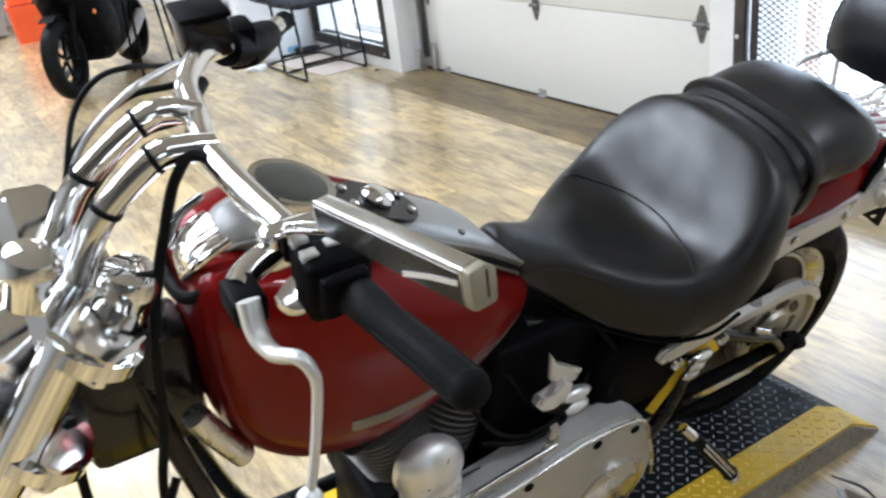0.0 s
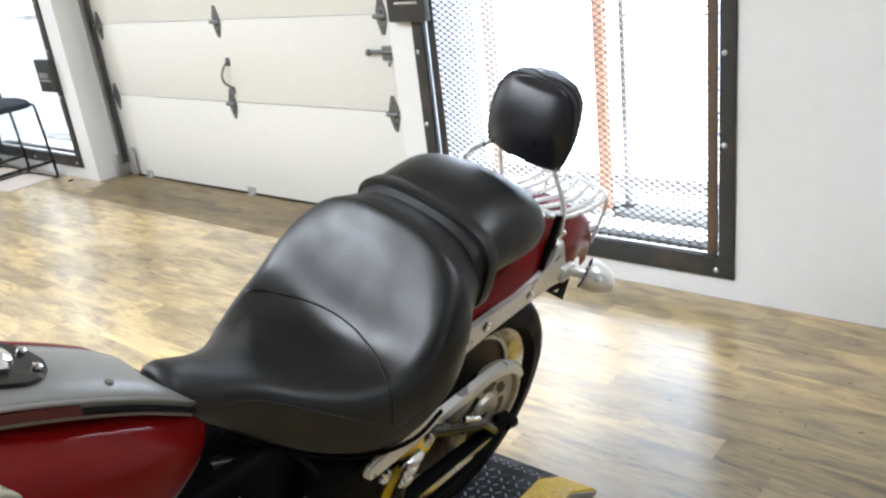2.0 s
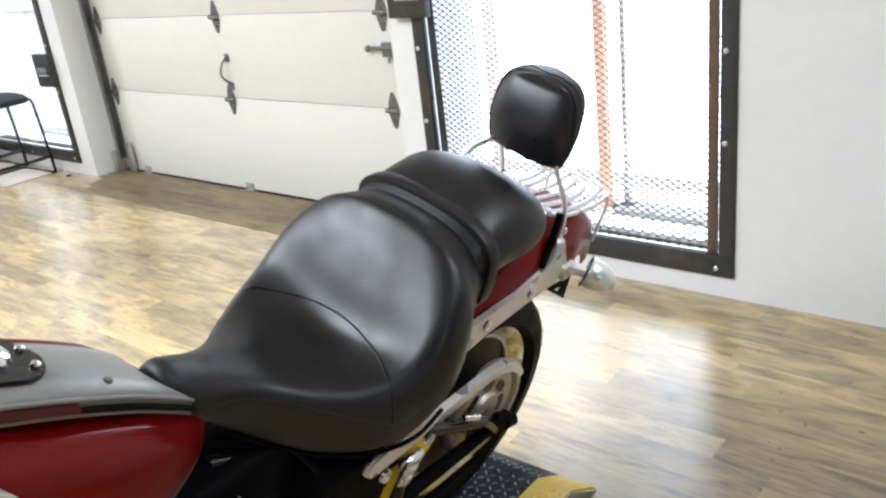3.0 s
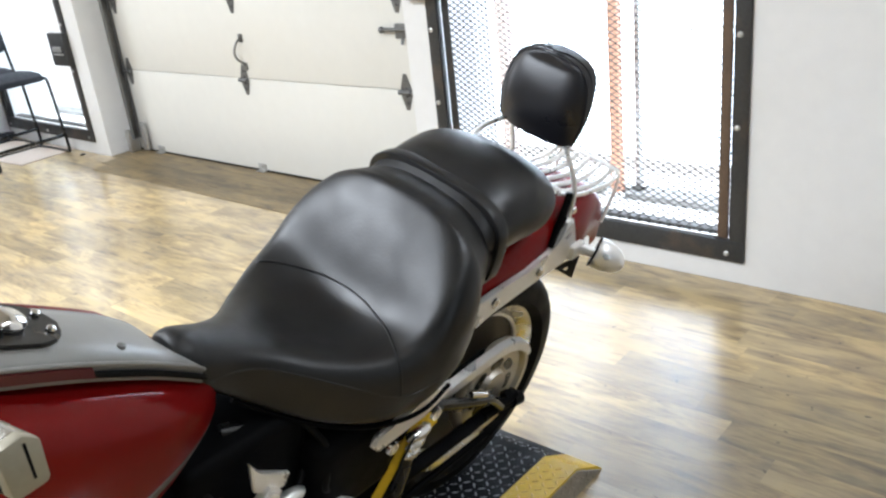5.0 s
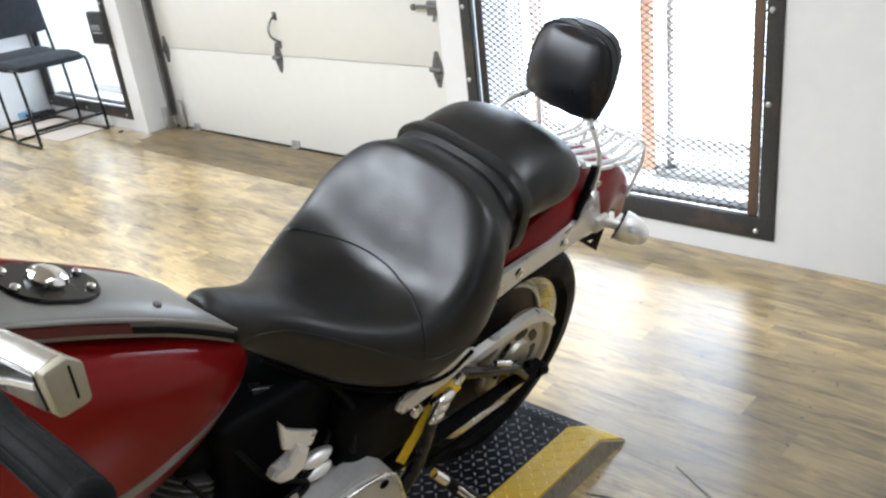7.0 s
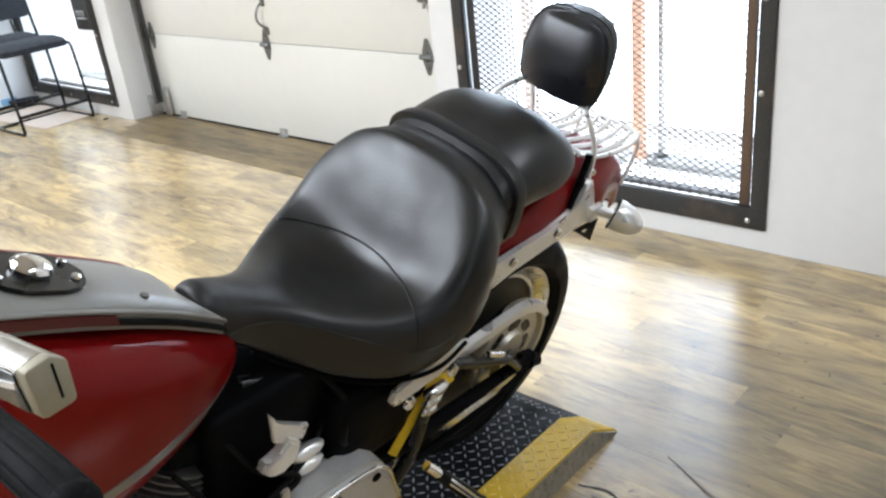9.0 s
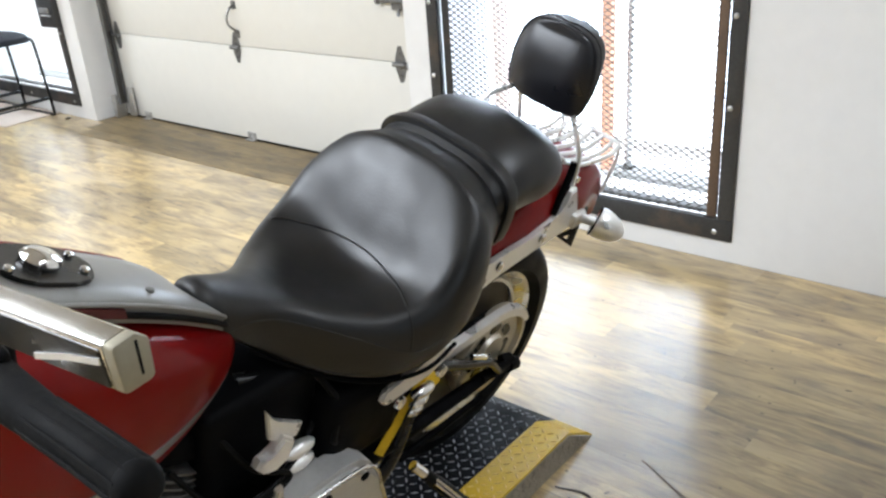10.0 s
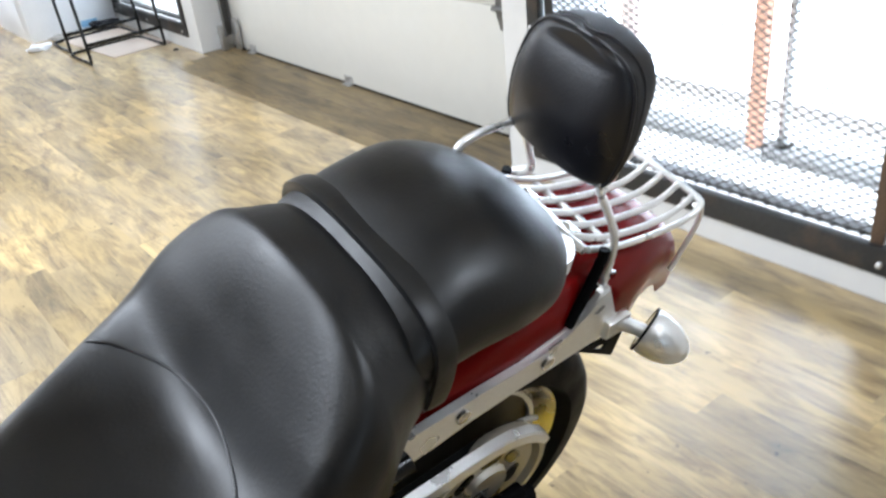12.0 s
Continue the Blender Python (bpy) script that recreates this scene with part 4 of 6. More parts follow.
for sgn in (1, -1):
    bm = bmesh.new()
    m = frame_to(V(0, 0.114 * sgn, 0), V(0, sgn, 0) - V(0, 0, 0), (1, 0, 0))
    loc = [(-0.315, 0.620), (-0.305, 0.590), (-0.26, 0.580), (-0.207, 0.583), (-0.144, 0.598), (-0.02, 0.609), (0.085, 0.616), (0.120, 0.622), (0.124, 0.636), (0.100, 0.658), (0.084, 0.70), (0.076, 0.722), (0.060, 0.716), (0.045, 0.688), (0.010, 0.662), (-0.060, 0.650), (-0.135, 0.649), (-0.26, 0.641), (-0.305, 0.640)]
    pts = [((m.inverted() @ V(u, 0.114 * sgn, w)).x, (m.inverted() @ V(u, 0.114 * sgn, w)).y) for u, w in loc]
    plate(bm, pts, 0.012, m, 0.003)
    strut = part("fender_strut", bm, M_BRIGHT, bike, "chrome fender strut")
    for u, w in ((-0.285, 0.612), (-0.162, 0.626), (-0.02, 0.634)):
        bm = bmesh.new()
        lathe(bm, [(0.012, 0), (0.011, 0.004), (0.007, 0.006)], frame_to(V(u, 0.121 * sgn, w), V(0, sgn, 0)), 14)
        part("strut_bolt", bm, M_CHROME, strut)
    # turn signal on its stalk: a chrome bullet with a dark rim
    bm = bmesh.new()
    box(bm, 0.085, 0.130, -sgn * 0.124 - 0.008, -sgn * 0.124 + 0.008, 0.618, 0.652, 0.005)
    tube(bm, VL([(0.108, 0.122 * sgn, 0.640), (0.124, 0.138 * sgn, 0.634), (0.140, 0.158 * sgn, 0.630)]), [0.012, 0.0105, 0.010], 6, 14)
    stalk = part("signal_stalk", bm, M_BRIGHT, bike)
    sm = frame_to(V(0.140, 0.164 * sgn, 0.634), V(0.34, 0.915 * sgn, -0.21))
    bm = bmesh.new()
    lathe(bm, [(0.0325, -0.010), (0.0345, -0.004), (0.0340, 0.008), (0.0315, 0.022), (0.0265, 0.036), (0.0190, 0.047), (0.0100, 0.054), (0.001, 0.0565)], sm, 32)
    part("signal_housing", bm, M_BRIGHT, stalk, "chrome bullet housing")
    bm = bmesh.new()
    lathe(bm, [(0.0335, -0.0125), (0.0352, -0.0120), (0.0356, -0.0105), (0.0352, -0.009), (0.0335, -0.0085)], sm, 32, True)
    part("signal_rim", bm, M_SATINBLACK, stalk)
    bm = bmesh.new()
    lathe(bm, [(0.0330, -0.0105), (0.025, -0.0120), (0.012, -0.0130), (0.001, -0.0132)], sm, 28)
    part("signal_back", bm, M_CHROME, stalk)
# licence plate bracket: a black triangle with a slot through it
bm = bmesh.new()
outer = [(0.045, 0.611), (0.142, 0.603), (0.134, 0.545)]
inner = [(0.078, 0.595), (0.112, 0.588), (0.104, 0.578)]
faces = []
for v in (0.120, 0.117):
    o = [bm.verts.new(V(u, v, w)) for u, w in outer]
    n = [bm.verts.new(V(u, v, w)) for u, w in inner]
    faces.append((o, n))
    for k in range(3):
        bm.faces.new((o[k], o[(k + 1) % 3], n[(k + 1) % 3], n[k]))
for ring in (0, 1):
    for k in range(3):
        bm.faces.new((faces[0][ring][k], faces[0][ring][(k + 1) % 3], faces[1][ring][(k + 1) % 3], faces[1][ring][k]))
part("plate_bracket", bm, M_SATINBLACK, bike, "black slotted bracket below the signal")

# --- wheels ---


def wheel(name, centre, axis, R, width, rim_r, spokes, material):
    m = frame_to(centre, axis)
    hw = width / 2
    bm = bmesh.new()
    prof = []
    inner = rim_r - 0.006
    prof.append((inner, -hw * 0.78))
    for k in range(15):
        a = math.pi * (k / 14) - math.pi / 2
        prof.append((rim_r + 0.01 + (R - rim_r - 0.01) * abs(math.cos(a)) ** 0.55, hw * math.sin(a)))
    prof.append((inner, hw * 0.78))
    lathe(bm, prof, m, 64, True)
    w = part(name, bm, M_TIRE, bike, "black tyre on a bright rim")
    bm = bmesh.new()
    lathe(bm, [(rim_r - 0.045, -hw * 0.30), (rim_r - 0.012, -hw * 0.74), (rim_r + 0.008, -hw * 0.80), (rim_r + 0.008, -hw * 0.74), (rim_r - 0.03, 0), (rim_r + 0.008, hw * 0.74), (rim_r + 0.008, hw * 0.80), (rim_r - 0.012, hw * 0.74), (rim_r - 0.045, hw * 0.30)], m, 64, True)
    part("rim", bm, M_BRUSHED, w)
    bm = bmesh.new()
    lathe(bm, [(rim_r - 0.046, hw * 0.40), (rim_r - 0.046, hw * 0.50), (rim_r - 0.038, hw * 0.52), (rim_r - 0.038, hw * 0.40)], m, 64, True)
    part("rim_ring", bm, M_BRIGHT, w)
    bm = bmesh.new()
    lathe(bm, [(0.02, -hw * 0.7), (0.045, -hw * 0.65), (0.045, -hw * 0.4), (0.032, 0), (0.045, hw * 0.4), (0.045, hw * 0.65), (0.02, hw * 0.7)], m, 32)
    part("hub", bm, M_BRUSHED, w)
    if spokes == 0:
        bm = bmesh.new()
        lathe(bm, [(0.03, -hw * 0.50), (rim_r - 0.07, -hw * 0.26), (rim_r - 0.035, -hw * 0.42), (rim_r - 0.03, 0), (rim_r - 0.035, hw * 0.42), (rim_r - 0.07, hw * 0.26), (0.03, hw * 0.50)], m, 64)
        part("disc", bm, material, w, "solid polished wheel disc")
    for k in range(spokes):
        a = 2 * math.pi * k / spokes
        bm = bmesh.new()
        d0, d1 = 0.035, rim_r - 0.03
        e = Vector((math.cos(a), math.sin(a), 0))
        tube(bm, [m @ (e * d0), m @ (e * (d0 + d1) / 2), m @ (e * d1)], [0.016, 0.011, 0.014], 3, 8)
        part("spoke", bm, material, w)
    return w


AX = V(-0.085, 0, 0.302)
wheel("rear_wheel", AX, V(0, 1, 0), 0.300, 0.165, 0.222, 0, M_DISC)
# steered front end: turned a little to the right
FW = V(-1.80, 0, 0.33)
wheel("front_wheel", FW, V(0.22, 0.975, 0), 0.33, 0.10, 0.265, 9, M_BRUSHED)

# belt pulley, belt and chrome guard
bm = bmesh.new()
lathe(bm, [(0.02, -0.012), (0.118, -0.014), (0.124, 0.0), (0.123, 0.016), (0.119, 0.019), (0.109, 0.018), (0.101, 0.008), (0.045, 0.006), (0.04, 0.016), (0.02, 0.016)], frame_to(V(-0.045, 0.080, 0.305), V(0, 1, 0)), 48)
pulley = part("belt_pulley", bm, M_PULLEY, bike, "bright belt pulley with dark windows")
for k in range(7):
    a = 2 * math.pi * k / 7 + 0.6
    bm = bmesh.new()
    c = V(-0.045 + 0.064 * math.cos(a), 0.0875, 0.305 + 0.064 * math.sin(a))
    plate(bm, rounded(0.044, 0.024, 0.0115), 0.002, frame_to(c, V(0, 1, 0), V(-math.sin(a), 0, math.cos(a))), 0.0005)
    part("pulley_window", bm, M_BLACK, pulley)
bm = bmesh.new()
arc = [(-0.045 + 0.119 * math.cos(a), 0.080, 0.305 + 0.119 * math.sin(a)) for a in [radians(x) for x in range(-95, 96, 10)]]
front = [(-0.60, 0.080, 0.375), (-0.63, 0.080, 0.34), (-0.63, 0.080, 0.29), (-0.60, 0.080, 0.255)]
line = VL(arc + front + [arc[0]])
rings = [[p + Vector((0, -0.014, 0)), p + Vector((0, 0.014, 0)), p * 1.0 + Vector((0.0, 0.014, -0.004)), p + Vector((0, -0.014, -0.004))] for p in line]
loft(bm, rings)
part("drive_belt", bm, M_RUBBER, bike)
bm = bmesh.new()
gm = frame_to(V(0, 0.098, 0), V(0, 1, 0), (1, 0, 0))
gl = [(-0.255, 0.416), (-0.20, 0.421), (-0.10, 0.427), (-0.05, 0.428), (-0.010, 0.423), (0.030, 0.404), (0.058, 0.380), (0.076, 0.352), (0.074, 0.345), (0.066, 0.342), (0.048, 0.366), (0.022, 0.386), (-0.014, 0.402), (-0.05, 0.406), (-0.10, 0.403), (-0.20, 0.396), (-0.255, 0.394)]
gi = gm.inverted()
plate(bm, [((gi @ V(u, 0.098, w)).x, (gi @ V(u, 0.098, w)).y) for u, w in gl], 0.006, gm, 0.002)
rings = []
for u, w in gl[:8]:
    rings.append(VL([(u, 0.099, w + 0.001), (u, 0.099, w - 0.004), (u, 0.084, w - 0.001), (u, 0.084, w + 0.004)]))
loft(bm, rings)
tube(bm, VL([(-0.30, 0.062, 0.345), (-0.16, 0.061, 0.352), (-0.083, 0.060, 0.362), (-0.049, 0.060, 0.378), (0.0, 0.060, 0.385), (0.045, 0.060, 0.376), (0.082, 0.060, 0.356)]), 0.0045, 6, 8)
part("belt_guard", bm, M_BRIGHT, bike, "chrome belt guard over the rear pulley")
# swingarm, axle, adjuster
for sgn in (1, -1):
    bm = bmesh.new()
    tube(bm, VL([(-0.50, 0.12 * sgn, 0.30), (-0.28, 0.115 * sgn, 0.272), (-0.12, 0.112 * sgn, 0.262), (0.02, 0.112 * sgn, 0.262)]), [0.022, 0.017, 0.015, 0.015], 6, 12)
    part("swingarm", bm, M_SATINBLACK, bike)
    if sgn < 0:
        bm = bmesh.new()
        tube(bm, VL([(-0.30, 0.130 * sgn, 0.52), (-0.17, 0.140 * sgn, 0.40), (-0.055, 0.135 * sgn, 0.302)]), 0.011, 6, 10)
        part("swingarm_strut", bm, M_SATINBLACK, bike)
bm = bmesh.new()
cyl(bm, V(-0.06, 0.085, 0.285), V(-0.06, 0.118, 0.285), 0.013, 6)
cyl(bm, V(-0.06, 0.118, 0.285), V(-0.06, 0.126, 0.285), 0.008, 16)
part("axle_nut", bm, M_SATINBLACK, bike)
bm = bmesh.new()
for (a, b2, r) in (((-0.10, 0.118, 0.270), (0.020, 0.118, 0.245), 0.011), ((0.005, 0.118, 0.250), (0.040, 0.118, 0.240), 0.017), ((-0.04, 0.118, 0.30), (-0.04, 0.130, 0.315), 0.009)):
    cyl(bm, V(*a), V(*b2), r, 10)
part("axle_adjuster", bm, M_SATINBLACK, bike)

# --- fuel tank with console ---
TANK = [
    # u, top, widest height, bottom, half width
    (-1.262, 0.895, 0.800, 0.730, 0.055),
    (-1.250, 0.938, 0.795, 0.680, 0.098),
    (-1.215, 0.962, 0.785, 0.618, 0.127),
    (-1.150, 0.955, 0.768, 0.565, 0.143),
    (-1.050, 0.918, 0.748, 0.545, 0.148),
    (-0.950, 0.865, 0.735, 0.570, 0.140),
    (-0.860, 0.815, 0.725, 0.605, 0.120),
    (-0.790, 0.768, 0.712, 0.655, 0.091),
    (-0.750, 0.738, 0.706, 0.672, 0.060),
    (-0.728, 0.715, 0.702, 0.688, 0.022),
]
bm = bmesh.new()
rings = []
for u, wt, we, wb, hw in smooth_table(TANK, 5):
    ring = []
    ev_, ew_ = np.interp(u, (-1.25, -1.05, -0.85), (0.5, 0.52, 0.62)), np.interp(u, (-1.25, -1.05, -0.85), (0.6, 0.60, 0.72))
    for k in range(48):
        a = 2 * math.pi * k / 48
        c, s = math.cos(a), math.sin(a)
        v = hw * math.copysign(abs(c) ** (ev_ if s >= 0 else 0.72), c)
        w = we + (wt - we) * abs(s) ** ew_ if s >= 0 else we - (we - wb) * abs(s) ** 0.7
        if s > 0 and c < 0:
            # the two halves of the tank stand a little proud of the console between them
            w += 0.034 * math.exp(-(((c + 0.45) / 0.28) ** 2)) * np.interp(u, (-1.2, -1.08, -0.84, -0.76), (0, 1, 1, 0))
        ring.append(V(u, v, w))
    rings.append(ring)
loft(bm, rings)
tank = part("fuel_tank", bm, M_RED, bike, "glossy deep red teardrop fuel tank", 60)


def tank_side(u, f):
    """A point of the tank's left flank; f from 0 (widest) to -1 (bottom)."""
    wt, we, wb, hw = lerp_table([tuple(r) for r in smooth_table(TANK, 5)], u)
    s = abs(f)
    c = math.sqrt(max(0, 1 - s * s))
    return V(u, hw * c ** 0.72 + 0.0012, we - (we - wb) * s ** 0.7 if f < 0 else we + (wt - we) * s ** 0.85)


for sgn in (1, -1):
    bm = bmesh.new()
    rings = []
    for u in np.linspace(-1.10, -0.775, 26):
        f0, f1 = -0.29, -0.29 + 0.11 * min(1.0, (-0.765 - u) / 0.09)
        a, b2 = tank_side(u, f0), tank_side(u, f1)
        mid = tank_side(u, (f0 + f1) / 2)
        ring = [a, mid, b2, b2 + Vector((0, 0.006, 0)), mid + Vector((0, 0.006, 0)), a + Vector((0, 0.006, 0))]
        rings.append([Vector((p.x, p.y * sgn, p.z)) for p in ring])
    loft(bm, rings)
    part("tank_stripe", bm, M_GREYSTRIPE, tank, "grey stripe low on the tank")

CONS = [
    # u, height, half width
    (-1.218, 0.945, 0.022), (-1.208, 0.965, 0.034), (-1.18, 0.978, 0.046), (-1.12, 0.976, 0.060), (-1.04, 0.948, 0.068), (-0.95, 0.905, 0.068), (-0.87, 0.858, 0.064), (-0.83, 0.828, 0.061), (-0.812, 0.811, 0.057), (-0.803, 0.798, 0.050), (-0.799, 0.786, 0.038)]


def sweep(u, f):
    """How far the console's rear edge is drawn back on its left side; f from 0 (middle) to 1 (edge)."""
    return u + 0.042 * max(0.0, f) ** 1.5 * min(1.0, max(0.0, (u + 0.89) / 0.09))


def drop(u, f):
    return -0.62 * (sweep(u, f) - u)


bm = bmesh.new()
rings = []
for u, w, hw in smooth_table(CONS, 5):
    sec = ((1, -0.035), (1, -0.008), (0.93, -0.001), (0.5, 0.004), (0, 0.006), (-0.45, 0.004), (-0.76, -0.001), (-0.82, -0.008), (-0.82, -0.035))
    rings.append([V(sweep(u, f), hw * f, w + h + drop(u, f)) for f, h in sec])
loft(bm, rings)
console = part("tank_console", bm, M_SILVER, bike, "silver dash console along the tank top", 50)
for sgn in (1, -1):
    bm = bmesh.new()
    tube(bm, [V(sweep(u, sgn), (hw + 0.004) * (1 if sgn > 0 else -0.82), w - 0.020 + drop(u, sgn)) for u, w, hw in CONS[1:]], 0.0045, 6, 8)
    part("console_gasket", bm, M_RUBBER, console)
    bm = bmesh.new()
    tube(bm, [V(sweep(u, sgn), (hw + 0.001) * (1 if sgn > 0 else -0.82), w - 0.006 + drop(u, sgn)) for u, w, hw in CONS[1:]], 0.0032, 6, 8)
    part("console_rim", bm, M_SILVER, console)
up_c = V(0.33, 0, 1)
bm = bmesh.new()
lathe(bm, [(0.040, -0.045), (0.052, -0.02), (0.057, 0.004), (0.055, 0.011), (0.050, 0.011)], frame_to(V(-1.105, 0, 0.993), up_c), 40)
gauge = part("speedometer", bm, M_CHROME, console)
bm = bmesh.new()
loft(bm, [VL([(u, hw, w - 0.03), (u, hw, w), (u, hw * 0.6, w + 0.006), (u, -hw * 0.6, w + 0.006), (u, -hw, w), (u, -hw, w - 0.03)]) for u, hw, w in ((-1.258, 0.012, 0.925), (-1.252, 0.026, 0.940), (-1.235, 0.034, 0.958), (-1.205, 0.036, 0.972))])
tube(bm, VL([(-1.20, 0.048, 0.985), (-1.235, 0.045, 0.965), (-1.256, 0.03, 0.935)]), 0.006, 4, 10)
tube(bm, VL([(-1.20, -0.048, 0.985), (-1.235, -0.045, 0.965), (-1.256, -0.03, 0.935)]), 0.006, 4, 10)
part("dash_bracket", bm, M_CHROME, console, "chrome bracket ahead of the console")
bm = bmesh.new()
tube(bm, VL([(-1.17, 0.075, 0.950), (-1.225, 0.066, 0.940), (-1.258, 0.045, 0.915), (-1.268, 0.0, 0.905), (-1.258, -0.045, 0.915), (-1.225, -0.066, 0.940), (-1.17, -0.075, 0.950)]), 0.0085, 6, 10)
part("console_gasket", bm, M_RUBBER, console)
bm = bmesh.new()
lathe(bm, [(0.050, 0.009), (0.045, 0.0115), (0.02, 0.0125), (0.001, 0.0128)], frame_to(V(-1.105, 0, 0.993), up_c), 40)
part("gauge_glass", bm, M_GAUGE, gauge, "dark round speedometer glass")
bm = bmesh.new()
plate(bm, rounded(0.125, 0.088, 0.042), 0.006, frame_to(V(-0.985, 0.0, 0.930), V(0.48, 0, 1)), 0.002)
pl = part("key_plate", bm, M_BLACK, console, "black oval ignition plate")
bm = bmesh.new()
lathe(bm, [(0.023, 0), (0.024, 0.005), (0.021, 0.010), (0.014, 0.0135), (0.006, 0.0147), (0.001, 0.0149)], frame_to(V(-0.985, 0.0, 0.935), V(0.48, 0, 1)), 28)
part("ignition_knob", bm, M_CHROME, pl)
km = frame_to(V(-0.985, 0.0, 0.935), V(0.48, 0, 1))
for p, q in ((0.047, 0.018), (0.047, -0.018), (-0.047, 0.018), (-0.047, -0.018)):
    bm = bmesh.new()
    lathe(bm, [(0.0058, 0), (0.0054, 0.003), (0.003, 0.0046), (0.0006, 0.005)], km @ pose(p, q, 0), 12)
    part("plate_stud", bm, M_CHROME, pl)
# the tank top's dark reflection, painted as a dark red strip
bm = bmesh.new()
rings = []
for u in np.linspace(-1.17, -0.925, 16):
    w, hw = lerp_table([tuple(r) for r in smooth_table(CONS, 5)], u)
    rings.append([V(u, hw - 0.001, w - 0.024), V(u, hw + 0.0092, w - 0.022), V(u, hw + 0.0060, w - 0.010), V(u, hw - 0.001, w - 0.009)])
loft(bm, rings)
part("tank_top_strip", bm, M_DARKRED, console, "tank top beside the console, its dark reflection painted dark red")
for u, v, w in ((-0.872, 0.040, 0.8615),):
    bm = bmesh.new()
    lathe(bm, [(0.006, 0), (0.0055, 0.004), (0.003, 0.005)], frame_to(V(u, v, w), up_c), 10)
    part("console_screw", bm, M_FIN, console)
for sgn in (1, -1):
    bm = bmesh.new()
    lathe(bm, [(0.030, -0.01), (0.031, 0.006), (0.028, 0.012), (0.014, 0.016), (0.001, 0.0165)], frame_to(V(-1.150, 0.100 * sgn, 0.922), V(0.15, 0.50 * sgn, 1)), 28)
    part("filler_cap", bm, M_CHROME, tank)

# --- frame, engine, cases ---


def bar(name, pts, r, material, label="", flat=1.0):
    b = bmesh.new()
    tube(b, VL(pts), r, 8, 12, flat=flat)
    return part(name, b, material, bike, label)


bar("backbone", [(-1.33, 0, 0.84), (-1.1, 0, 0.66), (-0.8, 0, 0.60), (-0.55, 0, 0.56), (-0.42, 0, 0.42)], 0.032, M_BLACK)
for sgn in (1, -1):
    bar("down_tube", [(-1.34, 0.03 * sgn, 0.80), (-1.28, 0.09 * sgn, 0.50), (-1.20, 0.12 * sgn, 0.20), (-1.10, 0.13 * sgn, 0.14), (-0.60, 0.13 * sgn, 0.14), (-0.42, 0.13 * sgn, 0.22), (-0.38, 0.13 * sgn, 0.40), (-0.45, 0.11 * sgn, 0.55)], 0.016, M_BLACK)
    bar("seat_rail", [(-0.74, 0.05 * sgn, 0.62), (-0.55, 0.10 * sgn, 0.58), (-0.38, 0.13 * sgn, 0.60), (-0.25, 0.13 * sgn, 0.615)], 0.014, M_BLACK)
bm = bmesh.new()
cyl(bm, V(-1.40, 0, 0.98), V(-1.34, 0, 0.74), 0.040, 24)
box(bm, -1.42, -1.26, -0.045, 0.045, 0.66, 0.86, 0.02)
part("steering_head", bm, M_BLACK, bike)
# black side covers round the neck and front of the tank
bm = bmesh.new()
plate(bm, [(-1.257, 0.950), (-1.295, 0.955), (-1.383, 0.90), (-1.444, 0.825), (-1.348, 0.79), (-1.327, 0.712), (-1.350, 0.589), (-1.34, 0.50), (-1.20, 0.45), (-1.16, 0.60), (-1.19, 0.80)], 0.12, frame_to((0, 0, 0), V(0, -1, 0), (1, 0, 0)), 0.012)
part("neck_cover", bm, M_SATINBLACK, bike)
bar("engine_mount", [(-1.290, 0.09, 0.765), (-1.268, 0.095, 0.715), (-1.240, 0.095, 0.655)], 0.018, M_BRUSHED, "bright front engine mount")

# V-twin: two finned cylinders with covers
for tilt, u0 in ((22, -0.84), (-22, -0.99)):
    d = Vector((math.sin(radians(tilt)), 0, math.cos(radians(tilt))))
    base = V(-0.915, 0.0, 0.30) + d * 0.07
    cylm = frame_to(base, d, (1, 0, 0))
    bm = bmesh.new()
    prof = []
    for k in range(11):
        h = 0.012 + k * 0.0145
        prof += [(0.060, h - 0.0055), (0.082, h - 0.003), (0.082, h + 0.001), (0.060, h + 0.0035)]
    lathe(bm, [(0.03, 0)] + prof + [(0.03, 0.178)], cylm, 40)
    cy = part("cylinder", bm, M_FIN, bike, "grey finned engine cylinder")
    bm = bmesh.new()
    join(bm, box(bmesh.new(), -0.075, 0.075, -0.078, 0.078, 0.17, 0.232, 0.018, 3), cylm)
    part("rocker_box", bm, M_SATINBLACK, cy)
bm = bmesh.new()
cyl(bm, V(-0.915, -0.11, 0.27), V(-0.915, 0.085, 0.27), 0.125, 40)
box(bm, -1.04, -0.55, -0.11, 0.10, 0.13, 0.34, 0.03)
part("crankcase", bm, M_SATINBLACK, bike)
bm = bmesh.new()
box(bm, -0.62, -0.42, -0.15, 0.15, 0.36, 0.56, 0.035, 4)
part("oil_tank", bm, M_SATINBLACK, bike, "gloss black oil tank under the seat")
# black block added to darken the see-through gap behind the rear cylinder
bm = bmesh.new()
box(bm, -0.83, -0.60, -0.10, 0.045, 0.33, 0.625, 0.02, 3)
part("gap_filler_block", bm, M_SATINBLACK, bike)
# primary cover: long rounded satin case with a raised lip and a round derby cover
pm = frame_to(V(0, 0.160, 0), V(0, 1, 0), (1, 0, 0))
pi_ = pm.inverted()


def on_pm(pts, v=0.160):
    return [((pi_ @ V(u, v, w)).x, (pi_ @ V(u, v, w)).y) for u, w in pts]


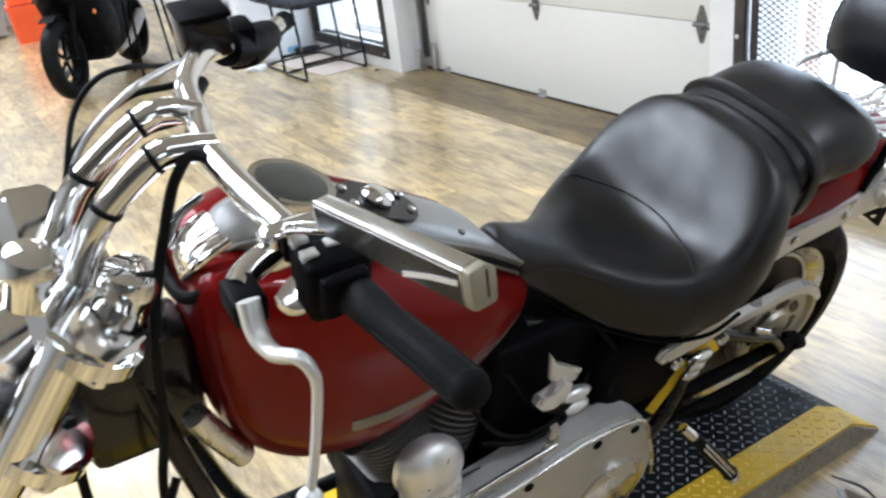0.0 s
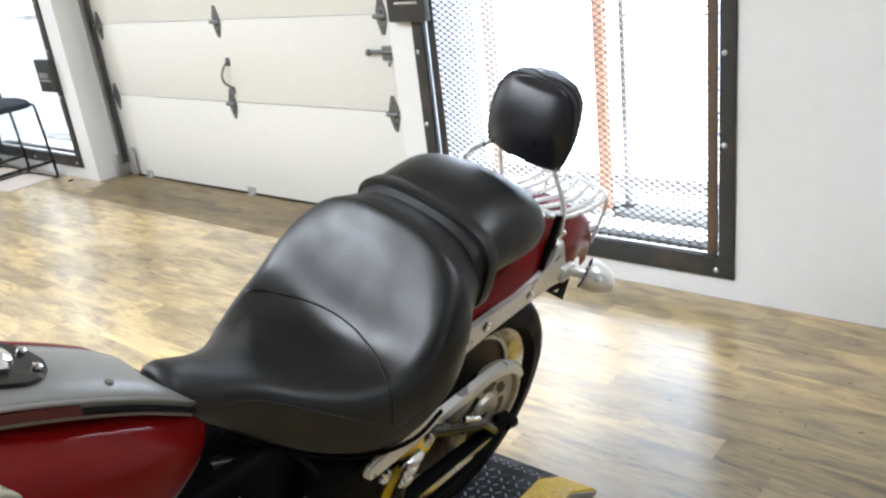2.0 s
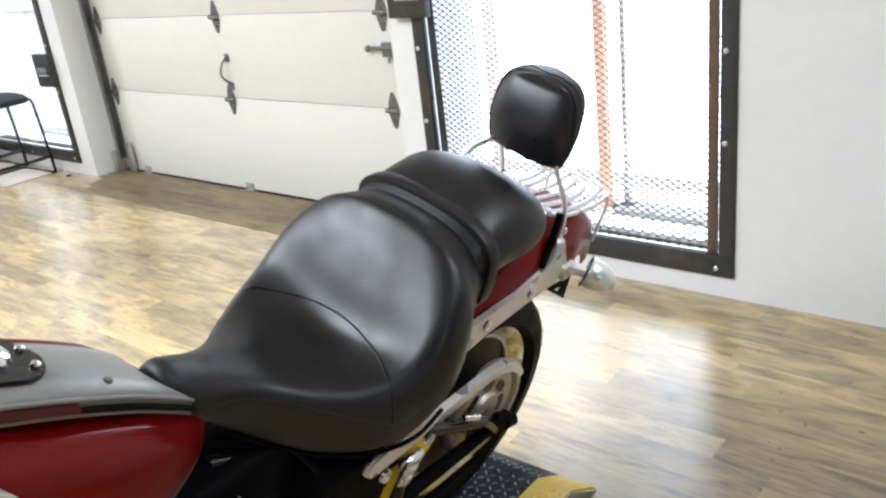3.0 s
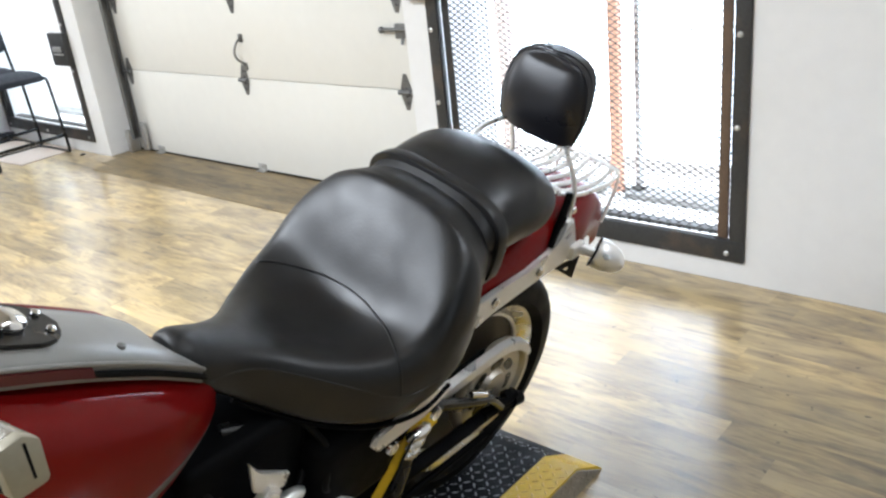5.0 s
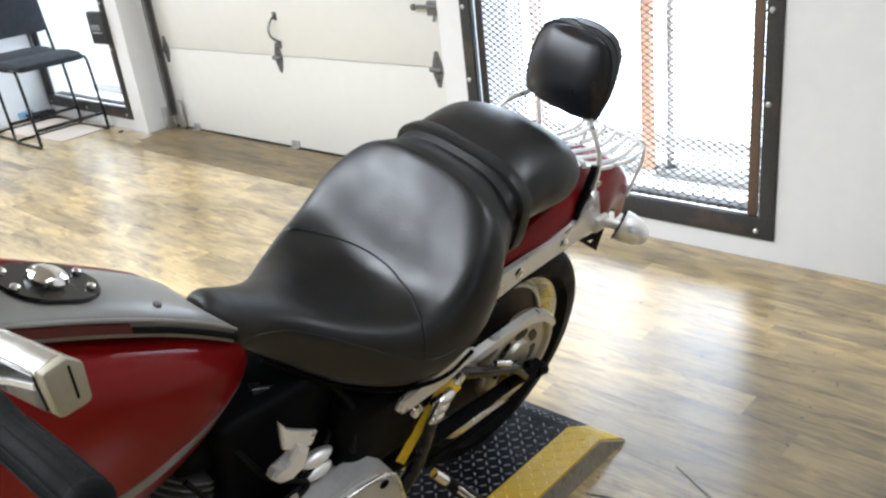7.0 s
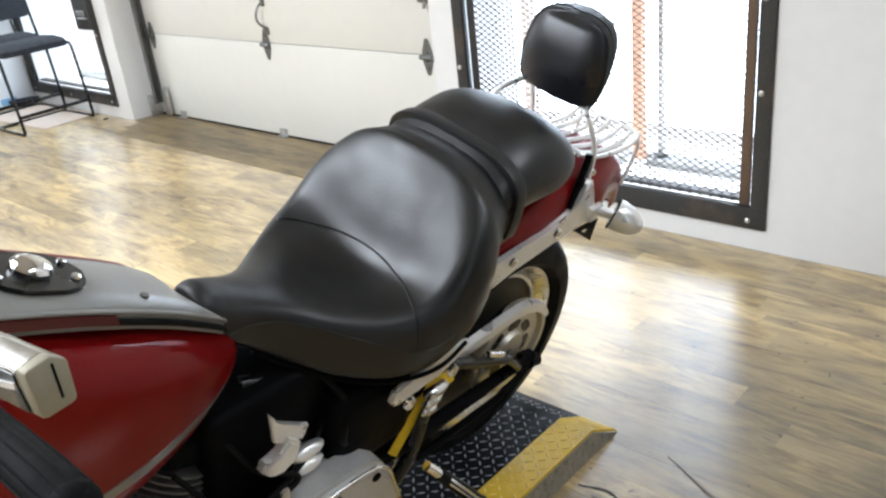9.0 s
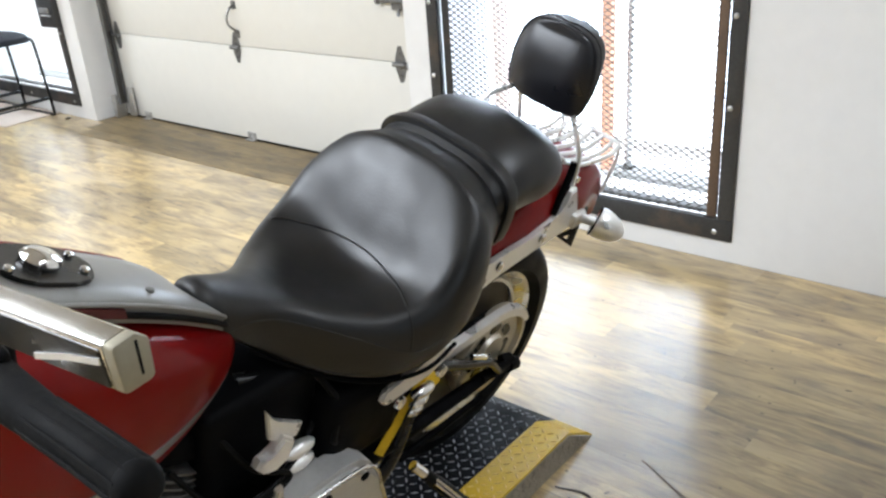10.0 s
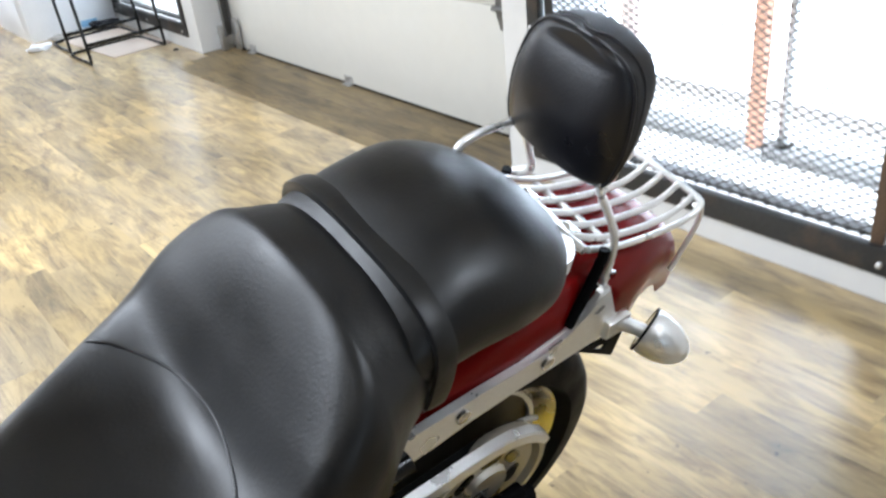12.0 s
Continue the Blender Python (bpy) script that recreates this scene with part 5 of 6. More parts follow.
case_pts = [(-1.035, 0.30), (-1.03, 0.345), (-1.0, 0.385), (-0.95, 0.405), (-0.86, 0.405), (-0.78, 0.418), (-0.70, 0.436), (-0.62, 0.436), (-0.565, 0.425), (-0.535, 0.395), (-0.515, 0.34), (-0.49, 0.27), (-0.475, 0.20), (-0.50, 0.14), (-0.56, 0.115), (-0.75, 0.13), (-0.92, 0.155), (-1.0, 0.20)]
bm = bmesh.new()
plate(bm, on_pm(case_pts), 0.075, pm, 0.016)
case = part("primary_cover", bm, M_PRIMARY, bike, "satin silver primary cover")
bm = bmesh.new()
tube(bm, [V(u, 0.199, w - 0.004) for u, w in case_pts[:13]], 0.0035, 4, 8)
part("cover_lip", bm, M_BRUSHED, case)
bm = bmesh.new()
lathe(bm, [(0.078, 0), (0.078, 0.008), (0.066, 0.014), (0.03, 0.019), (0.001, 0.02)], frame_to(V(-0.585, 0.195, 0.225), V(0, 1, 0)), 40)
part("derby_cover", bm, M_BRUSHED, case)
for u, w in ((-0.565, 0.395), (-0.655, 0.408), (-0.52, 0.25), (-0.80, 0.385), (-0.97, 0.36)):
    bm = bmesh.new()
    lathe(bm, [(0.0095, 0), (0.0095, 0.003), (0.006, 0.0035), (0.005, 0.0005)], frame_to(V(u, 0.1975, w), V(0, 1, 0)), 14)
    part("cover_bolt", bm, M_SATINBLACK, case)
bm = bmesh.new()
plate(bm, on_pm([(-0.775, 0.41), (-0.735, 0.425), (-0.745, 0.505), (-0.757, 0.50)], 0.19), 0.012, Matrix.Translation(V(0, 0.02, 0)) @ pm, 0.003)
part("case_tab", bm, M_BRUSHED, case)
# horn cover and the bright bracket ahead of the oil tank
bm = bmesh.new()
ball(bm, V(-0.965, 0.134, 0.481), 0.062, 0.042, 0.062)
box(bm, -1.01, -0.915, -0.175, -0.105, 0.385, 0.475, 0.022, 3)
part("horn_cover", bm, M_BRIGHT, bike, "chrome horn cover")
bm = bmesh.new()
m = frame_to(V(0, 0.140, 0), V(0, 1, 0), (1, 0, 0))
mi = m.inverted()
wing = [(-0.753, 0.641), (-0.735, 0.608), (-0.678, 0.568), (-0.690, 0.545), (-0.722, 0.556), (-0.745, 0.575)]
leaf = [(-0.722, 0.575), (-0.700, 0.552), (-0.710, 0.519), (-0.735, 0.507), (-0.757, 0.513), (-0.775, 0.538), (-0.766, 0.552), (-0.750, 0.540), (-0.742, 0.556)]
plate(bm, [((mi @ V(u, 0.14, w)).x, (mi @ V(u, 0.14, w)).y) for u, w in wing], 0.010, m, 0.002)
plate(bm, [((mi @ V(u, 0.14, w)).x, (mi @ V(u, 0.14, w)).y) for u, w in leaf], 0.022, Matrix.Translation(V(0, 0.006, 0)) @ m, 0.005)
part("coil_bracket", bm, M_BRIGHT, bike, "bright cast bracket under the tank")
bm = bmesh.new()
ball(bm, V(-0.665, 0.129, 0.481), 0.034, 0.014, 0.014)
ball(bm, V(-0.668, 0.135, 0.456), 0.032, 0.014, 0.013)
part("chrome_clamp", bm, M_BRIGHT, bike)
for pts, r in (([(-0.80, 0.095, 0.575), (-0.76, 0.128, 0.506), (-0.70, 0.150, 0.462), (-0.78, 0.151, 0.447), (-0.86, 0.130, 0.466)], 0.0055),
               ([(-0.88, 0.086, 0.554), (-0.83, 0.129, 0.476), (-0.76, 0.150, 0.457), (-0.66, 0.129, 0.476), (-0.60, 0.098, 0.505)], 0.005),
               ([(-0.63, 0.073, 0.624), (-0.59, 0.131, 0.546), (-0.60, 0.145, 0.467), (-0.56, 0.131, 0.446)], 0.006)):
    bar("wire_loom", pts, r, M_RUBBER)
bar("shift_rod", [(-1.15, 0.185, 0.338), (-0.95, 0.193, 0.434), (-0.75, 0.192, 0.464)], 0.005, M_CHROME)
# passenger peg mount, stand, pegs, yellow tie strap
bm = bmesh.new()
m = frame_to(V(0, 0.190, 0.008), V(0, 0.999, 0.044), (1, 0.000, 0.000))
mi = m.inverted()
plate(bm, [((mi @ V(u, 0.154, w)).x, (mi @ V(u, 0.154, w)).y) for u, w in ((-0.525, 0.530), (-0.515, 0.548), (-0.43, 0.552), (-0.37, 0.570), (-0.33, 0.560), (-0.335, 0.535), (-0.40, 0.515), (-0.51, 0.510))], 0.012, m, 0.004)
mount = part("peg_mount", bm, M_BRIGHT, bike, "polished passenger peg mount")
for u, w in ((-0.505, 0.530), (-0.40, 0.540)):
    bm = bmesh.new()
    lathe(bm, [(0.013, 0), (0.012, 0.006), (0.006, 0.008)], frame_to(V(u, 0.195, w + 0.008), V(0, 0.999, 0.044)), 14)
    part("mount_bolt", bm, M_CHROME, mount)
bar("tie_strap", [(-0.335, 0.129, 0.476), (-0.39, 0.146, 0.447), (-0.455, 0.154, 0.377), (-0.48, 0.156, 0.345)], 0.0095, M_YELLOW, "yellow ratchet strap", 0.18)
bm = bmesh.new()
for k in range(3):
    ball(bm, V(-0.375 - 0.008 * k, 0.15, 0.445 - 0.020 * k), 0.032 - 0.004 * k, 0.016, 0.012)
part("strap_ratchet", bm, M_BRUSHED, bike, "bright ratchet of the strap")
bar("tie_strap", [(-0.320, 0.140, 0.440), (-0.350, 0.141, 0.433), (-0.385, 0.142, 0.424), (-0.412, 0.142, 0.418)], 0.0125, M_YELLOW, "yellow ratchet strap", 0.18)
bar("tie_strap", [(-0.395, 0.158, 0.455), (-0.425, 0.160, 0.410), (-0.440, 0.160, 0.350)], 0.008, M_FABRIC, "black webbing of the ratchet strap", 0.2)
bar("side_stand", [(-0.55, 0.163, 0.167), (-0.50, 0.298, 0.063), (-0.47, 0.424, -0.072)], 0.012, M_BLACK)
bar("brake_rod", [(-0.34, 0.11, 0.180), (-0.20, 0.11, 0.180), (-0.060, 0.11, 0.180)], 0.0085, M_SATINBLACK)
bar("upper_rod", [(-0.305, 0.118, 0.436), (-0.276, 0.119, 0.424), (-0.20, 0.120, 0.380), (-0.132, 0.120, 0.342), (-0.090, 0.120, 0.318), (-0.045, 0.120, 0.268)], 0.013, M_BLACK)
bar("axle_link", [(-0.19, 0.130, 0.405), (-0.155, 0.131, 0.384), (-0.135, 0.131, 0.372)], 0.007, M_CHROME)
# folding peg
bm = bmesh.new()
tube(bm, VL([(-0.435, 0.236, 0.331), (-0.39, 0.260, 0.274), (-0.345, 0.286, 0.213)]), [0.012, 0.0145, 0.0145], 6, 16)
peg = part("foot_peg", bm, M_RUBBER, bike, "rubber foot peg with chrome end")
bm = bmesh.new()
tube(bm, VL([(-0.345, 0.286, 0.213), (-0.338, 0.290, 0.203)]), 0.0165, 2, 16)
part("peg_end", bm, M_CHROME, peg)
bm = bmesh.new()
tube(bm, VL([(-0.455, 0.220, 0.355), (-0.435, 0.236, 0.331)]), 0.010, 2, 12)
part("peg_clevis", bm, M_CHROME, peg)
for w in (-0.006, 0.006):
    bm = bmesh.new()
    tube(bm, VL([(-0.425, 0.258, 0.322 + w), (-0.35, 0.296, 0.222 + w)]), 0.003, 3, 8)
    part("peg_strip", bm, M_CHROME, peg)

# --- front end: forks, risers, bar, controls ---
for sgn in (1, -1):
    bm = bmesh.new()
    a, b2 = V(-1.39, 0.125 * sgn, 0.99), V(-1.83, 0.115 * sgn, 0.33)
    mid = a.lerp(b2, 0.5)
    tube(bm, [a, a.lerp(b2, 0.25), mid], 0.026, 4, 20)
    tube(bm, [mid, mid.lerp(b2, 0.5), b2], 0.034, 4, 20)
    part("fork_leg", bm, M_CHROME, bike, "chrome front fork leg")
for s0, lbl in (((-1.375, 0.965), "upper_clamp"), ((-1.455, 0.84), "lower_clamp")):
    bm = bmesh.new()
    m = frame_to(V(s0[0], 0, s0[1]), V(0.55, 0, 0.83), (1, 0, 0))
    plate(bm, rounded(0.10, 0.33, 0.045), 0.035, m, 0.008)
    part(lbl, bm, M_CHROME, bike)
bm = bmesh.new()
lathe(bm, [(0.02, 0.085), (0.05, 0.075), (0.074, 0.04), (0.084, 0.0), (0.088, -0.03), (0.082, -0.035)], frame_to(V(-1.59, 0.0, 0.86), V(1, 0, 0.05)), 36)
head = part("headlamp", bm, M_CHROME, bike, "chrome headlamp shell")
bm = bmesh.new()
lathe(bm, [(0.082, -0.035), (0.05, -0.05), (0.001, -0.055)], frame_to(V(-1.59, 0.0, 0.86), V(1, 0, 0.05)), 36)
part("headlamp_lens", bm, M_GLASS, head)
for u, v, w, r in ((-1.318, 0.060, 0.985, 0.034), (-1.405, 0.055, 1.040, 0.030)):
    bm = bmesh.new()
    lathe(bm, [(r * 0.8, -0.05), (r * 0.85, -0.012), (r, -0.008), (r, 0.004), (r * 0.8, 0.014), (r * 0.4, 0.019), (0.001, 0.02)], frame_to(V(u, v, w), V(0.3, 0.1, 1)), 28)
    part("stem_cap", bm, M_CHROME, bike)
# two pulled back risers
RISE = {0.03: [(-1.198, 1.102), (-1.228, 1.108), (-1.262, 1.106), (-1.319, 1.060), (-1.352, 1.010), (-1.372, 0.965), (-1.395, 0.90)],
        -0.055: [(-1.188, 1.092), (-1.222, 1.106), (-1.255, 1.099), (-1.323, 1.050), (-1.352, 1.012), (-1.376, 0.966), (-1.405, 0.90)]}
for v0, line in RISE.items():
    bar("riser", [(u, v0, w) for u, w in line], 0.0160, M_CHROME, "chrome pulled back handlebar riser")
BAR = [(-0.925, -0.482, 0.958), (-0.99, -0.403, 0.978), (-1.07, -0.325, 1.022), (-1.125, -0.246, 1.060), (-1.172, -0.147, 1.080), (-1.192, -0.048, 1.091), (-1.205, 0.022, 1.099), (-1.197, 0.102, 1.098), (-1.182, 0.192, 1.098), (-1.164, 0.282, 1.093), (-1.158, 0.373, 1.113)]
bm = bmesh.new()
tube(bm, VL(BAR), 0.0155, 8, 20)
part("handlebar", bm, M_CHROME, bike, "chrome pulled back handlebar")
for sgn, gpts in ((1, [(-1.163, 0.290, 1.093), (-1.159, 0.360, 1.109), (-1.156, 0.415, 1.125), (-1.155, 0.470, 1.142)]), (-1, [(-1.01, -0.388, 0.982), (-0.97, -0.433, 0.967), (-0.935, -0.472, 0.956), (-0.90, -0.512, 0.947)])):
    bm = bmesh.new()
    tube(bm, VL(gpts), [0.0205, 0.0168, 0.0162, 0.0160], 6, 20)
    tip, way = V(*gpts[-1]), (V(*gpts[-1]) - V(*gpts[-2])).normalized()
    lathe(bm, [(0.0160, -0.002), (0.0172, 0.0), (0.0170, 0.005), (0.0148, 0.010), (0.0100, 0.0138), (0.0005, 0.0150)], frame_to(tip, way), 20)
    g = part("grip", bm, M_GREYRUBBER, bike, "dark grey rubber grip")
    for k in range(10):
        a = 2 * math.pi * k / 10
        off = Vector((0.0168 * math.cos(a), 0, 0.0168 * math.sin(a)))
        bm = bmesh.new()
        tube(bm, [p + off for p in VL(gpts[1:])], 0.0013, 4, 6)
        part("grip_rib", bm, M_GREYRUBBER, g)
# left control: switch box, clutch perch, lever
bm = bmesh.new()
sm = frame_to(V(-1.17, 0.257, 1.097), V(0.02, 1.001, -0.006), (1, 0.000, 0.000))
join(bm, box(bmesh.new(), -0.026, 0.026, -0.026, 0.026, -0.032, 0.032, 0.008, 3), sm)
sw = part("switch_housing", bm, M_SATINBLACK, bike)
for b in ((-0.024, 0.022, -0.022, 0.024, 0.030, 0.046, 0.006), (-0.030, 0.034, -0.040, 0.030, -0.014, 0.030, 0.010)):
    bm = bmesh.new()
    join(bm, box(bmesh.new(), *b, 3), sm)
    part("switch_block", bm, M_SATINBLACK, sw)
bm = bmesh.new()
for k, (x, y, z) in enumerate(((-0.020, 0.029, 0.007), (-0.020, 0.030, -0.015), (0.006, 0.029, 0.001))):
    join(bm, box(bmesh.new(), x - 0.008, x + 0.008, y - 0.006, y + 0.004, z - 0.006, z + 0.006, 0.002), sm)
part("switch_button", bm, M_GREYBOX, sw)
bm = bmesh.new()
join(bm, box(bmesh.new(), -0.045, 0.022, -0.024, 0.024, -0.062, -0.036, 0.009, 3), sm)
tube(bm, VL([(-1.20, 0.207, 1.095), (-1.235, 0.227, 1.096), (-1.255, 0.252, 1.100)]), 0.014, 4, 14)
part("clutch_perch", bm, M_CHROME, bike)
bm = bmesh.new()
join(bm, box(bmesh.new(), -0.098, -0.066, -0.016, 0.014, -0.020, 0.024, 0.006, 3), sm)
part("lever_guard", bm, M_SATINBLACK, bike)
bm = bmesh.new()
tube(bm, VL([(-1.258, 0.295, 1.128), (-1.259, 0.312, 1.105), (-1.254, 0.335, 1.100), (-1.243, 0.358, 1.112), (-1.236, 0.370, 1.104), (-1.236, 0.378, 1.085), (-1.250, 0.398, 1.038), (-1.262, 0.412, 1.008)]), [0.012, 0.0112, 0.0095, 0.008, 0.007, 0.006, 0.0055, 0.0055], 6, 14, flat=0.8)
ball(bm, V(-1.264, 0.414, 1.003), 0.0115)
part("clutch_lever", bm, M_BRIGHT, bike, "polished clutch lever")
# right control: brake reservoir, lever, switches
bm = bmesh.new()
box(bm, -1.134, -1.064, 0.285, 0.345, 1.028, 1.088, 0.007)
rs = part("brake_reservoir", bm, M_BLACK, bike, "black brake fluid reservoir")
bm = bmesh.new()
box(bm, -1.136, -1.062, 0.283, 0.347, 1.0885, 1.096, 0.002)
part("reservoir_cap", bm, M_SATINBLACK, rs)
bm = bmesh.new()
tube(bm, VL([(-1.06, -0.344, 1.011), (-1.01, -0.388, 0.984), (-0.955, -0.445, 0.964)]), [0.028, 0.034, 0.024], 5, 16)
sw = part("switch_housing", bm, M_SATINBLACK, bike)
bm = bmesh.new()
box(bm, -1.055, -1.005, 0.345, 0.40, 0.965, 1.035, 0.01)
part("switch_block", bm, M_SATINBLACK, sw)
bar("brake_lever", [(-1.10, -0.344, 1.006), (-1.08, -0.403, 0.968), (-1.04, -0.461, 0.936), (-0.985, -0.501, 0.924)], 0.006, M_BRUSHED)
# mirrors: long box-shaped chrome shells, glass towards the rider, a squared cap at the outer end
a, b2 = V(-1.196, 0.288, 1.206), V(-1.166, 0.474, 1.264)
x = (b2 - a).normalized()
aft = V(0.988, -0.152, -0.025)
aft = (aft - x * aft.dot(x)).normalized()
down = x.cross(aft)
if down.z > 0:
    down = -down
# across the shell: (aft, down)
SEC_M = [(0.0, 0.0022), (0.0008, 0.0007), (0.0022, 0.0), (0.0150, -0.0010), (0.0170, 0.0002), (0.0225, 0.0048), (0.0232, 0.0066), (0.0220, 0.0280), (0.0205, 0.0300), (0.0180, 0.0306), (0.0040, 0.0306), (0.0022, 0.0298), (0.0012, 0.0282)]
bm = bmesh.new()
rings = []
for f, g in ((0.0, 0.70), (0.006, 0.88), (0.020, 0.97), (0.05, 1.0), (0.5, 1.0), (0.955, 1.0)):
    c0 = a.lerp(b2, f)
    rings.append([c0 + aft * (0.0115 + (p - 0.0115) * g) + down * (0.015 + (q - 0.015) * g) for p, q in SEC_M])
loft(bm, rings)
mirror = part("mirror_shell", bm, M_SOFTCHROME, bike, "long chrome mirror shell")
# black panel put in for the dark reflection on the chrome front
bm = bmesh.new()
loft(bm, [[a.lerp(b2, f) + aft * p + down * q for p, q in ((-0.0008, 0.0040), (0.0006, 0.0285), (0.0030, 0.0285), (0.0020, 0.0040))] for f in (0.03, 0.94)])
part("dark_reflection_panel", bm, M_BLACK, mirror, "dark panel standing in for the reflection under the chrome brow")
# light bar laid on as the diagonal reflection across that front
bm = bmesh.new()
loft(bm, [[a.lerp(b2, f) + aft * -0.0012 + down * q, a.lerp(b2, f) + aft * -0.0012 + down * (q + 0.004), a.lerp(b2, f) + aft * 0.001 + down * (q + 0.004), a.lerp(b2, f) + aft * 0.001 + down * q] for f, q in ((0.62, 0.0235), (0.78, 0.0150), (0.935, 0.0095))])
part("reflection_bar", bm, M_BRIGHT, mirror)
bm = bmesh.new()
rings = []
for f, g in ((0.958, 0.90), (0.960, 1.0), (0.990, 1.0), (0.997, 0.97), (1.0, 0.90)):
    c0 = a.lerp(b2, f)
    rings.append([c0 + aft * (0.0115 + (p - 0.0115) * g) + down * (0.015 + (q - 0.015) * g) for p, q in SEC_M])
loft(bm, rings)
part("end_cap", bm, M_CAP, mirror, "end cap with its beige reflection in the colour")
bm = bmesh.new()
loft(bm, [[b2 + x * 0.0004 + aft * p + down * q for p, q in ((0.0138, 0.003 + k), (0.0152, 0.003 + k), (0.0150, 0.024 + k), (0.0136, 0.024 + k))] for k in (0.0,)] + [[b2 - x * 0.002 + aft * p + down * q for p, q in ((0.0138, 0.003), (0.0152, 0.003), (0.0150, 0.024), (0.0136, 0.024))]])
part("end_slot", bm, M_SATINBLACK, mirror)
bm = bmesh.new()
rings = [[a.lerp(b2, f) + aft * p + down * q for p, q in ((0.0222, 0.0075), (0.0216, 0.0270), (0.0234, 0.0270), (0.0242, 0.0075))] for f in (0.04, 0.93)]
loft(bm, rings)
part("mirror_glass", bm, M_MIRROR, mirror)
bar("mirror_stem", [(-1.185, 0.225, 1.110), (-1.20, 0.25, 1.15), (-1.190, 0.30, 1.183), (-1.174, 0.34, 1.202)], 0.006, M_CHROME)
# right mirror, further off
bm = bmesh.new()
mm = frame_to(V(-1.08, -0.42, 1.27), V(-0.9, -0.1, 0.3), V(0.1, -1, 0))
plate(bm, rounded(0.2, 0.075, 0.02), 0.024, mm, 0.006)
part("mirror_shell", bm, M_CHROME, bike)
# cables strapped along the bar
for pts, r in (([(-1.17, 0.13, 1.085), (-1.217, 0.05, 1.108), (-1.247, 0.055, 1.095), (-1.270, 0.06, 1.038), (-1.293, 0.075, 0.980), (-1.315, 0.10, 0.908), (-1.327, 0.10, 0.783), (-1.350, 0.10, 0.640), (-1.35, 0.11, 0.45)], 0.0062),
               ([(-1.09, -0.33, 1.015), (-1.155, -0.30, 1.027), (-1.225, -0.20, 1.090), (-1.267, -0.20, 1.084), (-1.303, -0.20, 1.045), (-1.333, -0.15, 1.000), (-1.37, -0.10, 0.90)], 0.0038),
               ([(-1.10, -0.29, 1.035), (-1.167, -0.20, 1.054), (-1.233, -0.20, 1.051), (-1.289, -0.20, 1.016), (-1.328, -0.20, 0.968), (-1.37, -0.15, 0.87)], 0.0045),
               ([(-1.15, -0.16, 1.070), (-1.20, -0.085, 1.078), (-1.255, -0.085, 1.068), (-1.315, -0.085, 1.015), (-1.35, -0.085, 0.960), (-1.385, -0.085, 0.86)], 0.009),
               ([(-1.42, 0.093, 0.845), (-1.43, 0.138, 0.727), (-1.38, 0.152, 0.647), (-1.33, 0.110, 0.685)], 0.006)):
    bar("cable", pts, r, M_RUBBER)
bar("brake_line", [(-1.12, -0.27, 1.05), (-1.19, -0.20, 1.075), (-1.245, -0.15, 1.083), (-1.304, -0.15, 1.034), (-1.349, -0.15, 0.955), (-1.365, -0.12, 0.915), (-1.40, -0.10, 0.82)], 0.0042, M_ZINC, "pale braided brake line")
for v0 in (0.03, -0.055):
    for u, w in (RISE[v0][2], RISE[v0][3], RISE[v0][5]):
        bm = bmesh.new()
        lathe(bm, [(0.0165, -0.003), (0.018, -0.003), (0.018, 0.003), (0.0165, 0.003)], frame_to(V(u, v0, w), V(-0.5, 0, -0.86) if w < 1.0 else V(-0.62, 0, -0.78) if w < 1.08 else V(-0.92, 0, -0.38)), 16)
        part("cable_tie", bm, M_RUBBER, bike)
# red fairing piece beyond the tank's right side, chrome filter
bm = bmesh.new()
ball(bm, V(-0.94, -0.19, 0.48), 0.11, 0.05, 0.085)
part("air_cleaner", bm, M_CHROME, bike)

# ---- diamond plate ramp under the motorcycle ----
RX0, RX1, RXC, RY0, RY1, RZ = -0.75, 1.795, 1.700, 1.163, 1.80, 0.055
ramp = thing("ramp_platform", pose(0, 0, 0), "low black diamond plate ramp with yellow painted edges", "ramp")
bm = bmesh.new()
prof = [(RX0, 0.0), (RX1, 0.0), (RX1 - 0.002, 0.004), (RXC, RZ), (RX0, RZ)]
for ya, yb in ((RY0 + 0.105, RY1 - 0.105),):
    loft(bm, [[Vector((x, ya, z)) for x, z in prof], [Vector((x, yb, z)) for x, z in prof]])
part("deck", bm, M_BLACKPLATE, ramp, "black diamond plate deck")
for ya, yb, oy in ((RY0, RY0 + 0.105, RY0), (RY1 - 0.105, RY1, RY1)):
    bm = bmesh.new()
    s = 1 if oy == RY0 else -1
    loft(bm, [[Vector((x, ya + (0.012 if s > 0 and z > 0.003 else 0), z + 0.0008)) for x, z in prof], [Vector((x, yb - (0.012 if s < 0 and z > 0.003 else 0), z + 0.0008)) for x, z in prof]])
    band = part("edge_band", bm, M_YELLOW, ramp, "yellow safety painted edge")
    bm = bmesh.new()
    pts = [(RX0, 0.0, 0), (RX1 - 0.01, 0.0, 0), (RXC, 0.0, 0)]
    y = oy - 0.003 * s
    loft(bm, [[Vector((x, y + (0.012 * s if z > 0.02 else 0), z)) for x, z in ((RX0, 0.001), (RX1 - 0.004, 0.001), (RXC, RZ - 0.004), (RX0, RZ - 0.004))],
              [Vector((x, y + 0.006 * s + (0.012 * s if z > 0.02 else 0), z)) for x, z in ((RX0, 0.001), (RX1 - 0.004, 0.001), (RXC, RZ - 0.004), (RX0, RZ - 0.004))]])
    part("side_skirt", bm, M_WORNSTEEL, band, "scuffed bare metal side")


